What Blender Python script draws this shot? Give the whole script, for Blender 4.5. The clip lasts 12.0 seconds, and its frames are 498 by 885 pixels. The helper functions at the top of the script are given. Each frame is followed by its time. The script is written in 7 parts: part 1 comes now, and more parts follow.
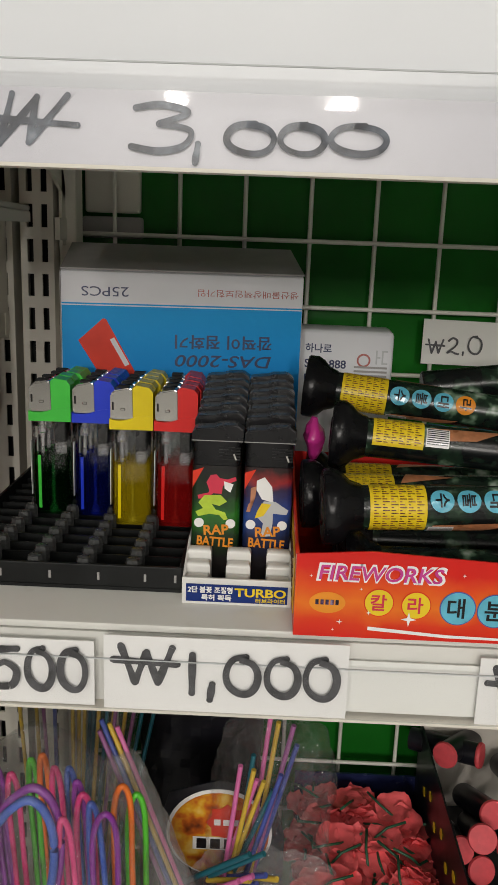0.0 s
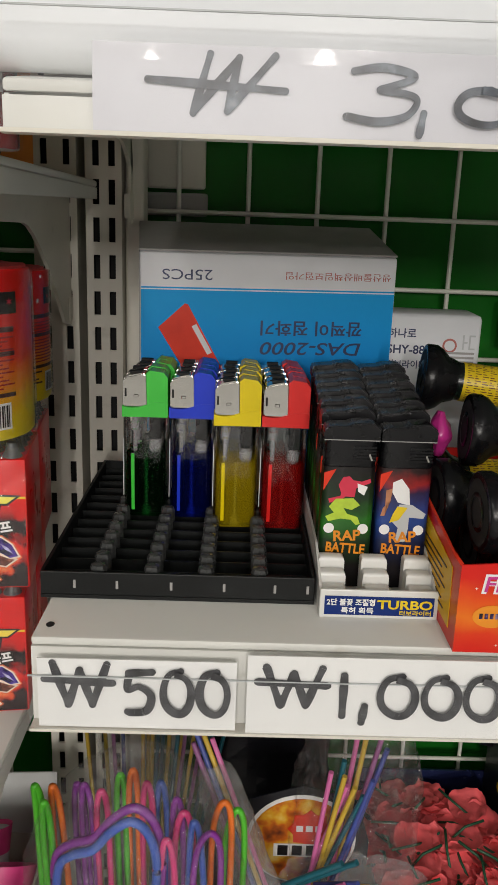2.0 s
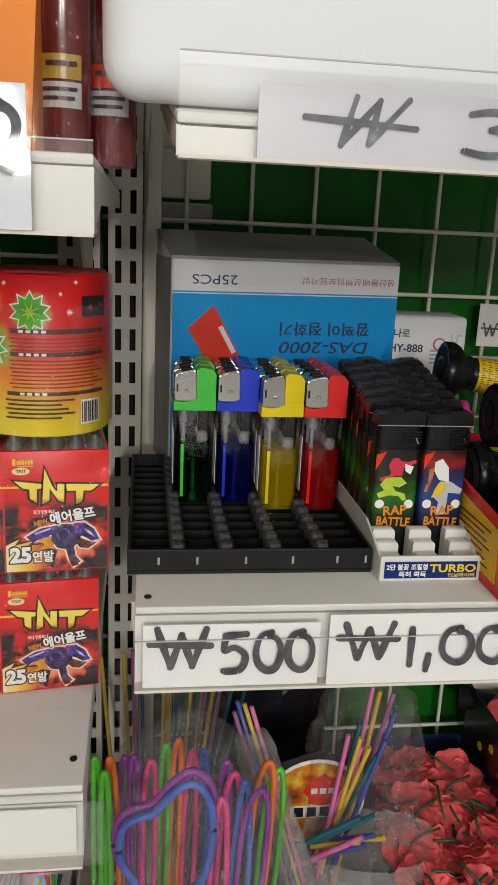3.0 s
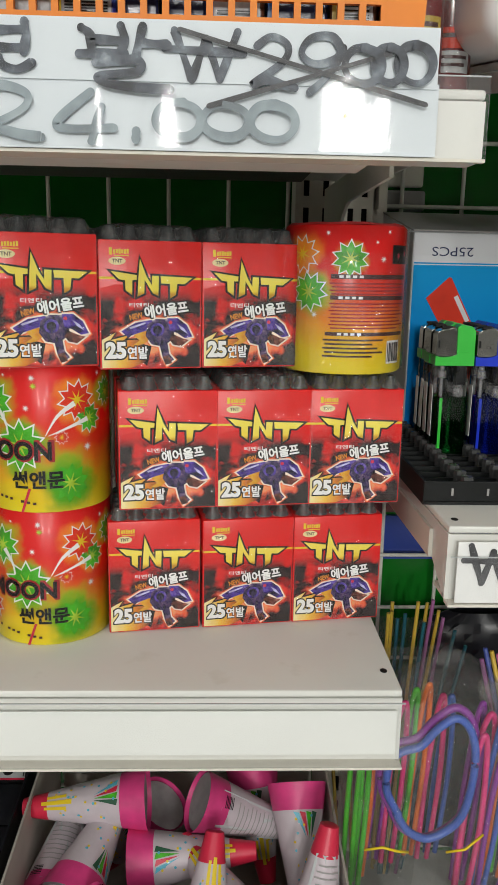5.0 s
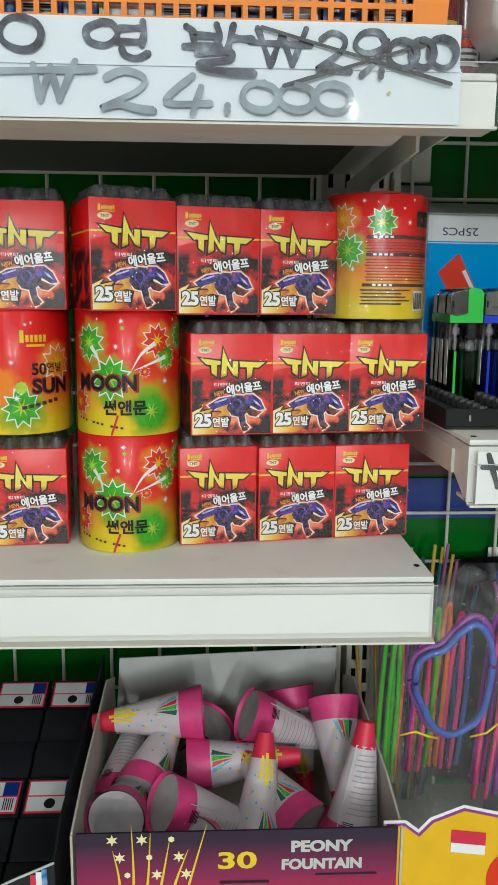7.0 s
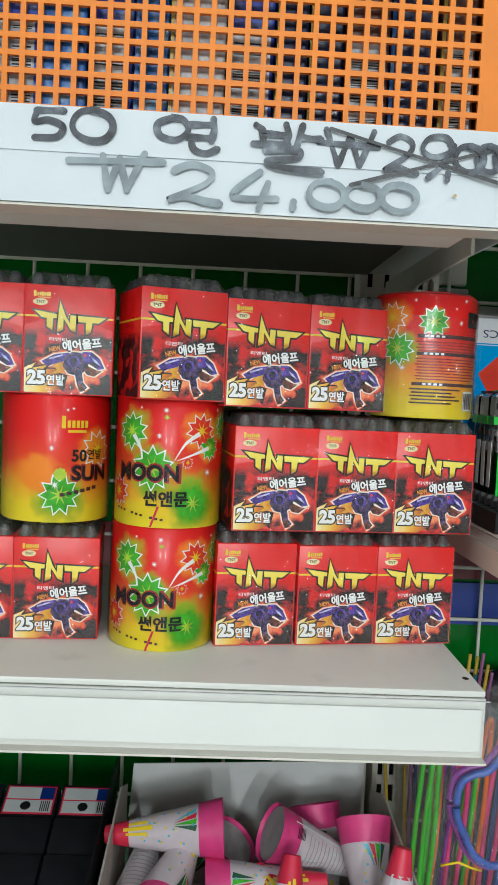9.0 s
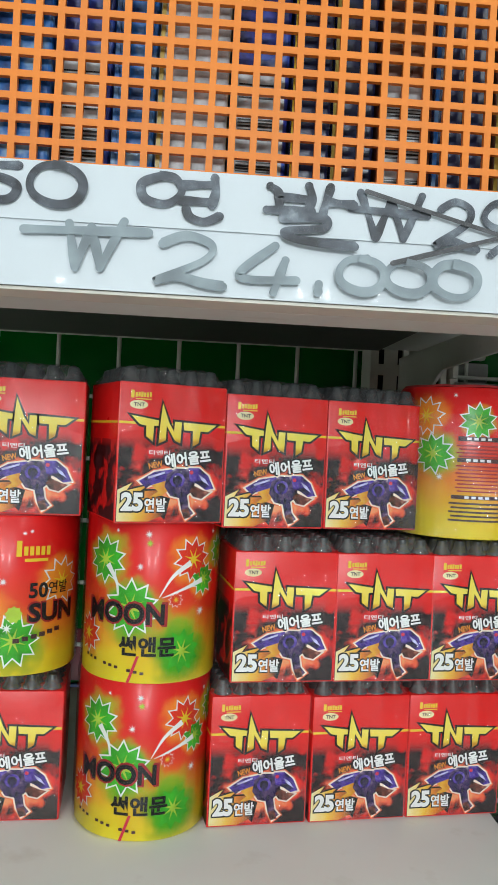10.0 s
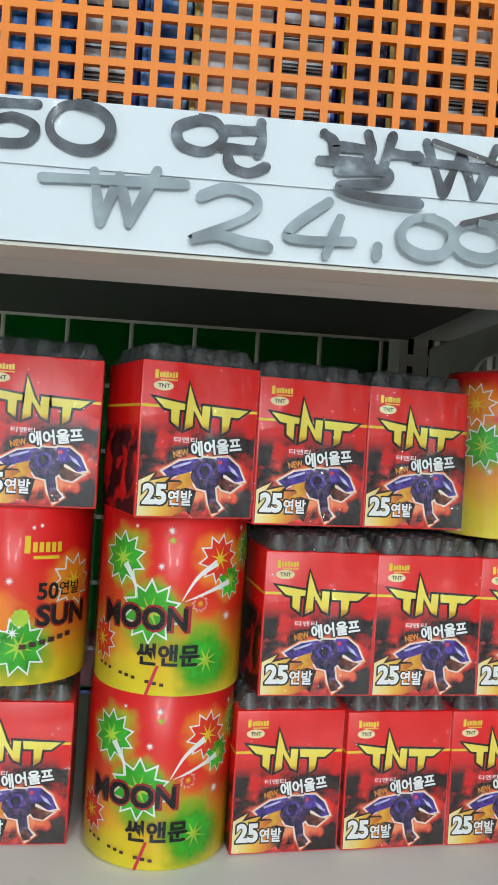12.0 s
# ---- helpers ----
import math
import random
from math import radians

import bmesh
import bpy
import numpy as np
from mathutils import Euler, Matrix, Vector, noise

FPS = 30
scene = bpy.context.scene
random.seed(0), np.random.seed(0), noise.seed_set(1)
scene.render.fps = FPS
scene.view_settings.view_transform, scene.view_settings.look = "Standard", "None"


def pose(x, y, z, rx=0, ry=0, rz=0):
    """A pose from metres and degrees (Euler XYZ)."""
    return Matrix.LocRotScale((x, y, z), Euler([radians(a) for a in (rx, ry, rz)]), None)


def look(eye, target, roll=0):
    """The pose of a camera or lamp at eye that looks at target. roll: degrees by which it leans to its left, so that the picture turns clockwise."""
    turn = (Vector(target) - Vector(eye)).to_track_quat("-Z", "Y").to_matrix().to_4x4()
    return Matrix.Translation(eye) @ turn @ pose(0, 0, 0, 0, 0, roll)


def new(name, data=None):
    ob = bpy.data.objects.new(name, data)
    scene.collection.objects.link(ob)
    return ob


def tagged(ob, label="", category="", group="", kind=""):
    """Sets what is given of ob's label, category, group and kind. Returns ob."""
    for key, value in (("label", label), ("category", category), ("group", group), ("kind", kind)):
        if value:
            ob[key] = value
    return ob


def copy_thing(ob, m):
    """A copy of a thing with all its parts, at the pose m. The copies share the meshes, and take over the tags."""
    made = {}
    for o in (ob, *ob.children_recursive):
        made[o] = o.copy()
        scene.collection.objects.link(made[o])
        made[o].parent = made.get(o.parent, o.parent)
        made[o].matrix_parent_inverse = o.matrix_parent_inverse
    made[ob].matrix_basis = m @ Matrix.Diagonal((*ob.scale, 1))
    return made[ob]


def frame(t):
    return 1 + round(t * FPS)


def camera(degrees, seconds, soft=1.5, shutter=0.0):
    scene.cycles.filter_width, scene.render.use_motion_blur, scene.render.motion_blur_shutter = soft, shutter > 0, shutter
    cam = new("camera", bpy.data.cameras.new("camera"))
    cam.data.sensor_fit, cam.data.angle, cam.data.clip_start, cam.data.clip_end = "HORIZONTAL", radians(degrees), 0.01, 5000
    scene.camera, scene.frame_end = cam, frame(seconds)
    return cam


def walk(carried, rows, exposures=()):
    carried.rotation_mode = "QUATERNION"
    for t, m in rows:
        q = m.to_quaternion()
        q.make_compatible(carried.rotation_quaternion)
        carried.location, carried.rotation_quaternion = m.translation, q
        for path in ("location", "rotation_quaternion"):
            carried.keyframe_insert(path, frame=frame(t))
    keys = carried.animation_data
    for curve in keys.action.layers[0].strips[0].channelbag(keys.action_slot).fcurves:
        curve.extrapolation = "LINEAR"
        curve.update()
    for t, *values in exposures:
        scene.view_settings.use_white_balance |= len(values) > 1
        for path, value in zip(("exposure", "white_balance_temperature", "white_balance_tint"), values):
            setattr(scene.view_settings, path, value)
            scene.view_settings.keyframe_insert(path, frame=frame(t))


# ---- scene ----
cam = camera(34.3, 12.0)
PATH = [
    (0, (0.014, -0.345, 1.279), (-0.023, 1.599, 0.808), 2.1),
    (0.5, (-0.022, -0.345, 1.281), (-0.047, 1.598, 0.81), 2.5),
    (1, (-0.027, -0.332, 1.28), (-0.071, 1.61, 0.802), 2.4),
    (1.5, (-0.025, -0.306, 1.281), (-0.11, 1.631, 0.789), 2.1),
    (2, (-0.064, -0.311, 1.28), (-0.034, 1.618, 0.751), 2.0),
    (2.5, (-0.106, -0.334, 1.281), (0.075, 1.588, 0.755), 2.5),
    (3, (-0.148, -0.351, 1.28), (0.117, 1.564, 0.771), 2.6),
    (3.5, (-0.192, -0.363, 1.283), (0.105, 1.558, 0.811), 2.2),
    (3.7, (-0.213, -0.367, 1.285), (0.068, 1.558, 0.824), 2.2),
    (5.3, (-0.286, -0.408, 1.229), (-0.223, 1.55, 0.824), 1.0),
    (5.5, (-0.301, -0.427, 1.24), (-0.205, 1.535, 0.866), 0.5),
    (6, (-0.313, -0.457, 1.248), (-0.166, 1.508, 0.907), 0.5),
    (6.5, (-0.313, -0.471, 1.218), (-0.175, 1.492, 0.86), 0.5),
    (7, (-0.31, -0.482, 1.191), (-0.214, 1.483, 0.834), 0.5),
    (7.2, (-0.318, -0.489, 1.186), (-0.247, 1.481, 0.846), 0.6),
    (8.8, (-0.331, -0.484, 1.185), (-0.266, 1.507, 1.004), 2.9),
    (9, (-0.334, -0.465, 1.19), (-0.254, 1.529, 1.059), 2.7),
    (9.5, (-0.322, -0.416, 1.21), (-0.277, 1.583, 1.174), 2.5),
    (10, (-0.344, -0.365, 1.224), (-0.218, 1.631, 1.212), 2.8),
    (10.5, (-0.336, -0.325, 1.223), (-0.13, 1.664, 1.184), 2.9),
    (11, (-0.334, -0.316, 1.221), (-0.107, 1.671, 1.187), 3.0),
    (11.5, (-0.342, -0.32, 1.217), (-0.134, 1.669, 1.195), 3.0),
    (12, (-0.357, -0.326, 1.217), (-0.228, 1.67, 1.208), 3.6),
]
EXPOSURES = [(0.0, -0.22, 6750, 11), (0.5, -0.18, 6700, 11), (2.5, -0.10, 6700, 11), (3.7, -0.12, 6700, 11), (5.5, 0.03, 6300, 5), (7.0, 0.04, 6050, 2), (9.0, 0.10, 5900, 2), (12.0, 0.12, 5750, 2)]
walk(cam, [(t, look(eye, target, roll)) for t, eye, target, roll in PATH], EXPOSURES)

# ---- light ----
world = bpy.data.worlds.new("store_air")
world.use_nodes = True
world.node_tree.nodes["Background"].inputs[0].default_value = (0.9, 0.95, 1.0, 1)
world.node_tree.nodes["Background"].inputs[1].default_value = 0.03
scene.world = world


LAMPS = [(x, y) for y in (-1.7, -4.3, -7.3) for x in (-0.85, 0.55)]


def tube_lamp(x, y, power, tilt):
    d = bpy.data.lights.new("fluorescent_tube", "AREA")
    d.shape, d.size, d.size_y, d.energy, d.color = "RECTANGLE", 0.07, 0.9, power, (1.0, 0.975, 0.935)
    ob = new("fluorescent_tube", d)
    ob.matrix_world = pose(x, y, 2.50, tilt, 0, 0)
    return ob


# unseen lamp rows; far ones added stronger and tilted to light shelf interiors
for (lx, ly), power, tilt in zip(LAMPS, (7.8, 7.8, 37, 37, 140, 140), (15, 15, 40, 40, 55, 55)):
    tube_lamp(lx, ly, power, tilt)

# ---- materials ----
def nodes_of(name):
    m = bpy.data.materials.new(name)
    m.use_nodes = True
    return m, m.node_tree, m.node_tree.nodes["Principled BSDF"]


def paint(name, col, rough=0.5, metal=0.0, vary=0.08, scale=60.0, bump=0.05, coat=0.0, fine=900.0, stain=None, spec=0.5):
    """Solid surface: base colour that drifts at two scales, fine relief, uneven gloss; stain: a colour that spots it."""
    m, t, p = nodes_of(name)
    co = t.nodes.new("ShaderNodeTexCoord")
    n1, n2 = t.nodes.new("ShaderNodeTexNoise"), t.nodes.new("ShaderNodeTexNoise")
    n1.inputs["Scale"].default_value, n2.inputs["Scale"].default_value = scale, fine
    n1.inputs["Detail"].default_value, n2.inputs["Detail"].default_value = 4, 2
    for n in (n1, n2):
        t.links.new(co.outputs["Object"], n.inputs["Vector"])
    r = t.nodes.new("ShaderNodeValToRGB")
    r.color_ramp.elements[0].position, r.color_ramp.elements[1].position = 0.3, 0.7
    r.color_ramp.elements[0].color = (*[c * (1 - vary) for c in col], 1)
    r.color_ramp.elements[1].color = (*[min(1, c * (1 + vary)) for c in col], 1)
    t.links.new(n1.outputs["Fac"], r.inputs["Fac"])
    out = r.outputs["Color"]
    if stain:
        n3, r3, mx = t.nodes.new("ShaderNodeTexNoise"), t.nodes.new("ShaderNodeValToRGB"), t.nodes.new("ShaderNodeMixRGB")
        n3.inputs["Scale"].default_value, n3.inputs["Detail"].default_value = scale * 2.7, 8
        r3.color_ramp.elements[0].position, r3.color_ramp.elements[1].position = 0.64, 0.78
        r3.color_ramp.elements[1].color = (0.4, 0.4, 0.4, 1)
        t.links.new(co.outputs["Object"], n3.inputs["Vector"])
        t.links.new(n3.outputs["Fac"], r3.inputs["Fac"])
        t.links.new(r3.outputs["Color"], mx.inputs["Fac"])
        t.links.new(out, mx.inputs["Color1"])
        mx.inputs["Color2"].default_value = (*stain, 1)
        out = mx.outputs["Color"]
    t.links.new(out, p.inputs["Base Color"])
    b = t.nodes.new("ShaderNodeBump")
    b.inputs["Strength"].default_value, b.inputs["Distance"].default_value = bump, 0.001
    t.links.new(n2.outputs["Fac"], b.inputs["Height"])
    t.links.new(b.outputs["Normal"], p.inputs["Normal"])
    mr = t.nodes.new("ShaderNodeMapRange")
    mr.inputs["To Min"].default_value, mr.inputs["To Max"].default_value = max(0.03, rough - 0.08), min(1, rough + 0.08)
    t.links.new(n1.outputs["Fac"], mr.inputs["Value"])
    t.links.new(mr.outputs["Result"], p.inputs["Roughness"])
    p.inputs["Metallic"].default_value, p.inputs["Coat Weight"].default_value = metal, coat
    p.inputs["Specular IOR Level"].default_value = spec
    p.inputs["Coat Roughness"].default_value = 0.12
    return m


def film(name, tint=(1, 1, 1), gloss=0.25, haze=0.06, scale=70.0, bump=0.6, rough=0.1, body=(0.8, 0.8, 0.82), stretch=(1, 1, 1), deep=0.004, most=1.0):
    """Thin clear plastic: lets light through, with creased gloss and a little haze."""
    m, t, p = nodes_of(name)
    t.nodes.remove(p)
    o = t.nodes["Material Output"]
    tr, gl, df = t.nodes.new("ShaderNodeBsdfTransparent"), t.nodes.new("ShaderNodeBsdfGlossy"), t.nodes.new("ShaderNodeBsdfDiffuse")
    tr.inputs["Color"].default_value = (*tint, 1)
    df.inputs["Color"].default_value = (*body, 1)
    gl.inputs["Roughness"].default_value = rough
    co, n, b = t.nodes.new("ShaderNodeTexCoord"), t.nodes.new("ShaderNodeTexNoise"), t.nodes.new("ShaderNodeBump")
    n.inputs["Scale"].default_value, n.inputs["Detail"].default_value = scale, 5
    b.inputs["Strength"].default_value, b.inputs["Distance"].default_value = bump, deep
    mp = t.nodes.new("ShaderNodeMapping")
    mp.inputs["Scale"].default_value = stretch
    t.links.new(co.outputs["Object"], mp.inputs["Vector"])
    t.links.new(mp.outputs["Vector"], n.inputs["Vector"])
    t.links.new(n.outputs["Fac"], b.inputs["Height"])
    t.links.new(b.outputs["Normal"], gl.inputs["Normal"])
    f, mul = t.nodes.new("ShaderNodeFresnel"), t.nodes.new("ShaderNodeMath")
    f.inputs["IOR"].default_value = 1.45
    t.links.new(b.outputs["Normal"], f.inputs["Normal"])
    mul.operation, mul.inputs[1].default_value, mul.use_clamp = "MULTIPLY", gloss * 8, True
    t.links.new(f.outputs["Fac"], mul.inputs[0])
    lim = t.nodes.new("ShaderNodeMath")
    lim.operation, lim.inputs[1].default_value = "MINIMUM", most
    t.links.new(mul.outputs[0], lim.inputs[0])
    m1, m2 = t.nodes.new("ShaderNodeMixShader"), t.nodes.new("ShaderNodeMixShader")
    m1.inputs["Fac"].default_value = haze
    t.links.new(tr.outputs[0], m1.inputs[1])
    t.links.new(df.outputs[0], m1.inputs[2])
    t.links.new(lim.outputs[0], m2.inputs["Fac"])
    t.links.new(m1.outputs[0], m2.inputs[1])
    t.links.new(gl.outputs[0], m2.inputs[2])
    t.links.new(m2.outputs[0], o.inputs["Surface"])
    return m


def ramp_print(name, axis, stops, rough=0.33, coat=0.08, warp=0.0, wscale=90.0, scale=1.0, offset=0.0):
    """Printed gradient along one axis of the thing (0 x, 1 y, 2 z), with ragged edges by warp."""
    m, t, p = nodes_of(name)
    co, sp = t.nodes.new("ShaderNodeTexCoord"), t.nodes.new("ShaderNodeSeparateXYZ")
    t.links.new(co.outputs["Object"], sp.inputs[0])
    n = t.nodes.new("ShaderNodeTexNoise")
    n.inputs["Scale"].default_value, n.inputs["Detail"].default_value = wscale, 5
    t.links.new(co.outputs["Object"], n.inputs["Vector"])
    ma = t.nodes.new("ShaderNodeMath")
    ma.operation, ma.inputs[1].default_value, ma.inputs[2].default_value = "MULTIPLY_ADD", scale, offset - 0.5 * warp
    t.links.new(sp.outputs[axis], ma.inputs[0])
    mb = t.nodes.new("ShaderNodeMath")
    mb.operation, mb.inputs[1].default_value = "MULTIPLY_ADD", warp
    t.links.new(n.outputs["Fac"], mb.inputs[0])
    t.links.new(ma.outputs[0], mb.inputs[2])
    r = t.nodes.new("ShaderNodeValToRGB")
    for i, (pos, c) in enumerate(stops):
        e = r.color_ramp.elements[i] if i < 2 else r.color_ramp.elements.new(pos)
        e.position, e.color = pos, (*c, 1)
    t.links.new(mb.outputs[0], r.inputs["Fac"])
    t.links.new(r.outputs["Color"], p.inputs["Base Color"])
    p.inputs["Roughness"].default_value, p.inputs["Coat Weight"].default_value, p.inputs["Coat Roughness"].default_value = rough, coat, 0.1
    p.inputs["Specular IOR Level"].default_value = 0.3
    b = t.nodes.new("ShaderNodeBump")
    b.inputs["Strength"].default_value, b.inputs["Distance"].default_value = 0.15, 0.002
    t.links.new(n.outputs["Fac"], b.inputs["Height"])
    t.links.new(b.outputs["Normal"], p.inputs["Normal"])
    return m


def battle_print(name):
    """Artwork of ragged fire and black smoke round a white-hot middle, fading into plain red above."""
    m, t, p = nodes_of(name)
    def node(kind, op=None, *values):
        n = t.nodes.new(kind)
        if op:
            n.operation = op
        for k, v in enumerate(values):
            if v is not None:
                n.inputs[k].default_value = v
        return n
    co = node("ShaderNodeTexCoord")
    n1, n2, n3 = node("ShaderNodeTexNoise"), node("ShaderNodeTexNoise"), node("ShaderNodeTexNoise")
    for n, sc, de in ((n1, 150, 5), (n2, 78, 4), (n3, 330, 3)):
        n.inputs["Scale"].default_value, n.inputs["Detail"].default_value = sc, de
        t.links.new(co.outputs["Object"], n.inputs["Vector"])
    sub, sc, ln = node("ShaderNodeVectorMath", "SUBTRACT", None, (0.001, 0, 0.0165)), node("ShaderNodeVectorMath", "MULTIPLY", None, (0.66, 0, 1.0)), node("ShaderNodeVectorMath", "LENGTH")
    t.links.new(co.outputs["Object"], sub.inputs[0])
    t.links.new(sub.outputs[0], sc.inputs[0])
    t.links.new(sc.outputs[0], ln.inputs[0])
    d = node("ShaderNodeMath", "MULTIPLY_ADD", None, 0.024)
    t.links.new(n1.outputs["Fac"], d.inputs[0])
    t.links.new(ln.outputs["Value"], d.inputs[2])
    mr = node("ShaderNodeMapRange")
    mr.inputs["From Min"].default_value, mr.inputs["From Max"].default_value = 0.0165, 0.036
    t.links.new(d.outputs[0], mr.inputs["Value"])
    r = node("ShaderNodeValToRGB")
    for i, (pos, c) in enumerate([(0.0, (0.82, 0.30, 0.12)), (0.22, (0.80, 0.14, 0.05)), (0.42, (0.74, 0.03, 0.02)), (0.60, (0.66, 0.012, 0.012)), (1.0, (0.66, 0.010, 0.010))]):
        e = r.color_ramp.elements[i] if i < 2 else r.color_ramp.elements.new(pos)
        e.position, e.color = pos, (*c, 1)
    t.links.new(mr.outputs[0], r.inputs["Fac"])
    far, sm = node("ShaderNodeMapRange"), node("ShaderNodeMapRange")
    far.inputs["From Min"].default_value, far.inputs["From Max"].default_value = 0.20, 0.40
    sm.inputs["From Min"].default_value, sm.inputs["From Max"].default_value = 0.41, 0.50
    t.links.new(mr.outputs[0], far.inputs["Value"])
    t.links.new(n2.outputs["Fac"], sm.inputs["Value"])
    sep, top = node("ShaderNodeSeparateXYZ"), node("ShaderNodeMapRange")
    t.links.new(co.outputs["Object"], sep.inputs[0])
    top.inputs["From Min"].default_value, top.inputs["From Max"].default_value = 0.042, 0.036
    t.links.new(sep.outputs[2], top.inputs["Value"])
    a, b = node("ShaderNodeMath", "MULTIPLY"), node("ShaderNodeMath", "MULTIPLY")
    t.links.new(far.outputs[0], a.inputs[0])
    t.links.new(sm.outputs[0], a.inputs[1])
    t.links.new(a.outputs[0], b.inputs[0])
    t.links.new(top.outputs[0], b.inputs[1])
    puff = node("ShaderNodeValToRGB")
    puff.color_ramp.elements[0].color, puff.color_ramp.elements[1].color = (0.006, 0.004, 0.005, 1), (0.06, 0.03, 0.035, 1)
    puff.color_ramp.elements[0].position, puff.color_ramp.elements[1].position = 0.45, 0.75
    t.links.new(n3.outputs["Fac"], puff.inputs["Fac"])
    mx = node("ShaderNodeMixRGB")
    t.links.new(b.outputs[0], mx.inputs["Fac"])
    t.links.new(r.outputs["Color"], mx.inputs["Color1"])
    t.links.new(puff.outputs["Color"], mx.inputs["Color2"])
    t.links.new(mx.outputs["Color"], p.inputs["Base Color"])
    p.inputs["Roughness"].default_value, p.inputs["Specular IOR Level"].default_value = 0.35, 0.35
    return m


def mottle(name, stops, scale, rough=0.35):
    """Small-scale printed detail: one noise through a colour ramp."""
    m, t, p = nodes_of(name)
    co, n, r = t.nodes.new("ShaderNodeTexCoord"), t.nodes.new("ShaderNodeTexNoise"), t.nodes.new("ShaderNodeValToRGB")
    n.inputs["Scale"].default_value, n.inputs["Detail"].default_value = scale, 3
    for i, (pos, c) in enumerate(stops):
        e = r.color_ramp.elements[i] if i < 2 else r.color_ramp.elements.new(pos)
        e.position, e.color = pos, (*c, 1)
    t.links.new(co.outputs["Object"], n.inputs["Vector"])
    t.links.new(n.outputs["Fac"], r.inputs["Fac"])
    t.links.new(r.outputs["Color"], p.inputs["Base Color"])
    p.inputs["Roughness"].default_value, p.inputs["Specular IOR Level"].default_value = rough, 0.35
    return m


def add_glows(m, R, glows):
    """Soft printed glows (u along the wall, z, radius, colour) laid over a drum's own print."""
    t = m.node_tree
    p = t.nodes["Principled BSDF"]
    out = p.inputs["Base Color"].links[0].from_socket
    co, n = t.nodes.new("ShaderNodeTexCoord"), t.nodes.new("ShaderNodeTexNoise")
    n.inputs["Scale"].default_value = 110
    t.links.new(co.outputs["Object"], n.inputs["Vector"])
    for u, z, r, col in glows:
        ds, ad, mr, mx = t.nodes.new("ShaderNodeVectorMath"), t.nodes.new("ShaderNodeMath"), t.nodes.new("ShaderNodeMapRange"), t.nodes.new("ShaderNodeMixRGB")
        ds.operation, ds.inputs[1].default_value = "DISTANCE", (R * math.sin(u / R), -R * math.cos(u / R), z)
        t.links.new(co.outputs["Object"], ds.inputs[0])
        ad.operation, ad.inputs[1].default_value = "MULTIPLY_ADD", r * 1.1
        t.links.new(n.outputs["Fac"], ad.inputs[0])
        t.links.new(ds.outputs["Value"], ad.inputs[2])
        mr.interpolation_type = "SMOOTHSTEP"
        mr.inputs["From Min"].default_value, mr.inputs["From Max"].default_value = r * 2.05, r * 1.35
        t.links.new(ad.outputs[0], mr.inputs["Value"])
        t.links.new(mr.outputs[0], mx.inputs["Fac"])
        t.links.new(out, mx.inputs["Color1"])
        mx.inputs["Color2"].default_value = (*col, 1)
        out = mx.outputs["Color"]
    t.links.new(out, p.inputs["Base Color"])
    return m


M = {}
M["cream"] = paint("cream_enamel", (0.73, 0.73, 0.69), 0.35, vary=0.03, scale=14, bump=0.03, coat=0.0, spec=0.35, stain=(0.5, 0.46, 0.38))
M["cream_dull"] = paint("cream_enamel_dull", (0.69, 0.66, 0.58), 0.45, vary=0.05, scale=20, stain=(0.34, 0.3, 0.24))
M["wire"] = paint("cream_wire", (0.72, 0.71, 0.64), 0.4, vary=0.05, scale=60)
M["green"] = paint("green_board", (0.008, 0.125, 0.012), 0.16, vary=0.25, scale=9, bump=0.02, coat=0.0, fine=40, spec=0.25)
M["blue_band"] = paint("blue_band", (0.02, 0.05, 0.30), 0.3, vary=0.1, scale=9)
M["maroon_band"] = paint("maroon_band", (0.18, 0.02, 0.03), 0.3, vary=0.1, scale=9)
# near-black stands for the shade inside holes, slots and hollows
M["slot"] = paint("opening_shade_black", (0.01, 0.01, 0.01), 0.8)
M["card"] = paint("white_card", (0.84, 0.84, 0.83), 0.45, vary=0.02, scale=25, coat=0.0, spec=0.3, stain=(0.74, 0.73, 0.70))
# bluish tint stands for the angle of light on the upper sign
M["card_cool"] = paint("laminated_paper", (0.69, 0.74, 0.78), 0.45, vary=0.025, scale=25, spec=0.3)
# lilac grey puts the shading of the upper card into its colour
M["card_lilac"] = paint("shade_greyed_paper", (0.63, 0.63, 0.68), 0.4, vary=0.03, scale=25, spec=0.3)
M["card_blank"] = paint("blank_strip", (0.82, 0.83, 0.80), 0.35, vary=0.02, scale=20, coat=0.3)
M["ink"] = paint("marker_ink", (0.065, 0.065, 0.07), 0.55, vary=0.5, scale=160)
M["ink_grey"] = mottle("thin_marker_ink", [(0.34, (0.19, 0.22, 0.24)), (0.50, (0.27, 0.32, 0.35)), (0.66, (0.36, 0.42, 0.45))], 60, 0.5)
# blotchy ink; the palest flecks stand for glare on the strokes
M["ink_mid"] = mottle("blotchy_glare_ink", [(0.34, (0.025, 0.027, 0.034)), (0.50, (0.075, 0.085, 0.105)), (0.62, (0.13, 0.15, 0.18)), (0.74, (0.30, 0.34, 0.38))], 110, 0.45)
M["rail"] = film("clear_rail", gloss=0.03, haze=0.02, scale=20, bump=0.05, rough=0.28)
M["tape"] = film("clear_tape", gloss=0.025, haze=0.0, scale=35, bump=0.05, rough=0.05)
M["wrap"] = film("shrink_wrap", gloss=0.22, haze=0.0, scale=55, bump=1.0, rough=0.07, stretch=(1, 1, 0.5), deep=0.016, most=0.06)
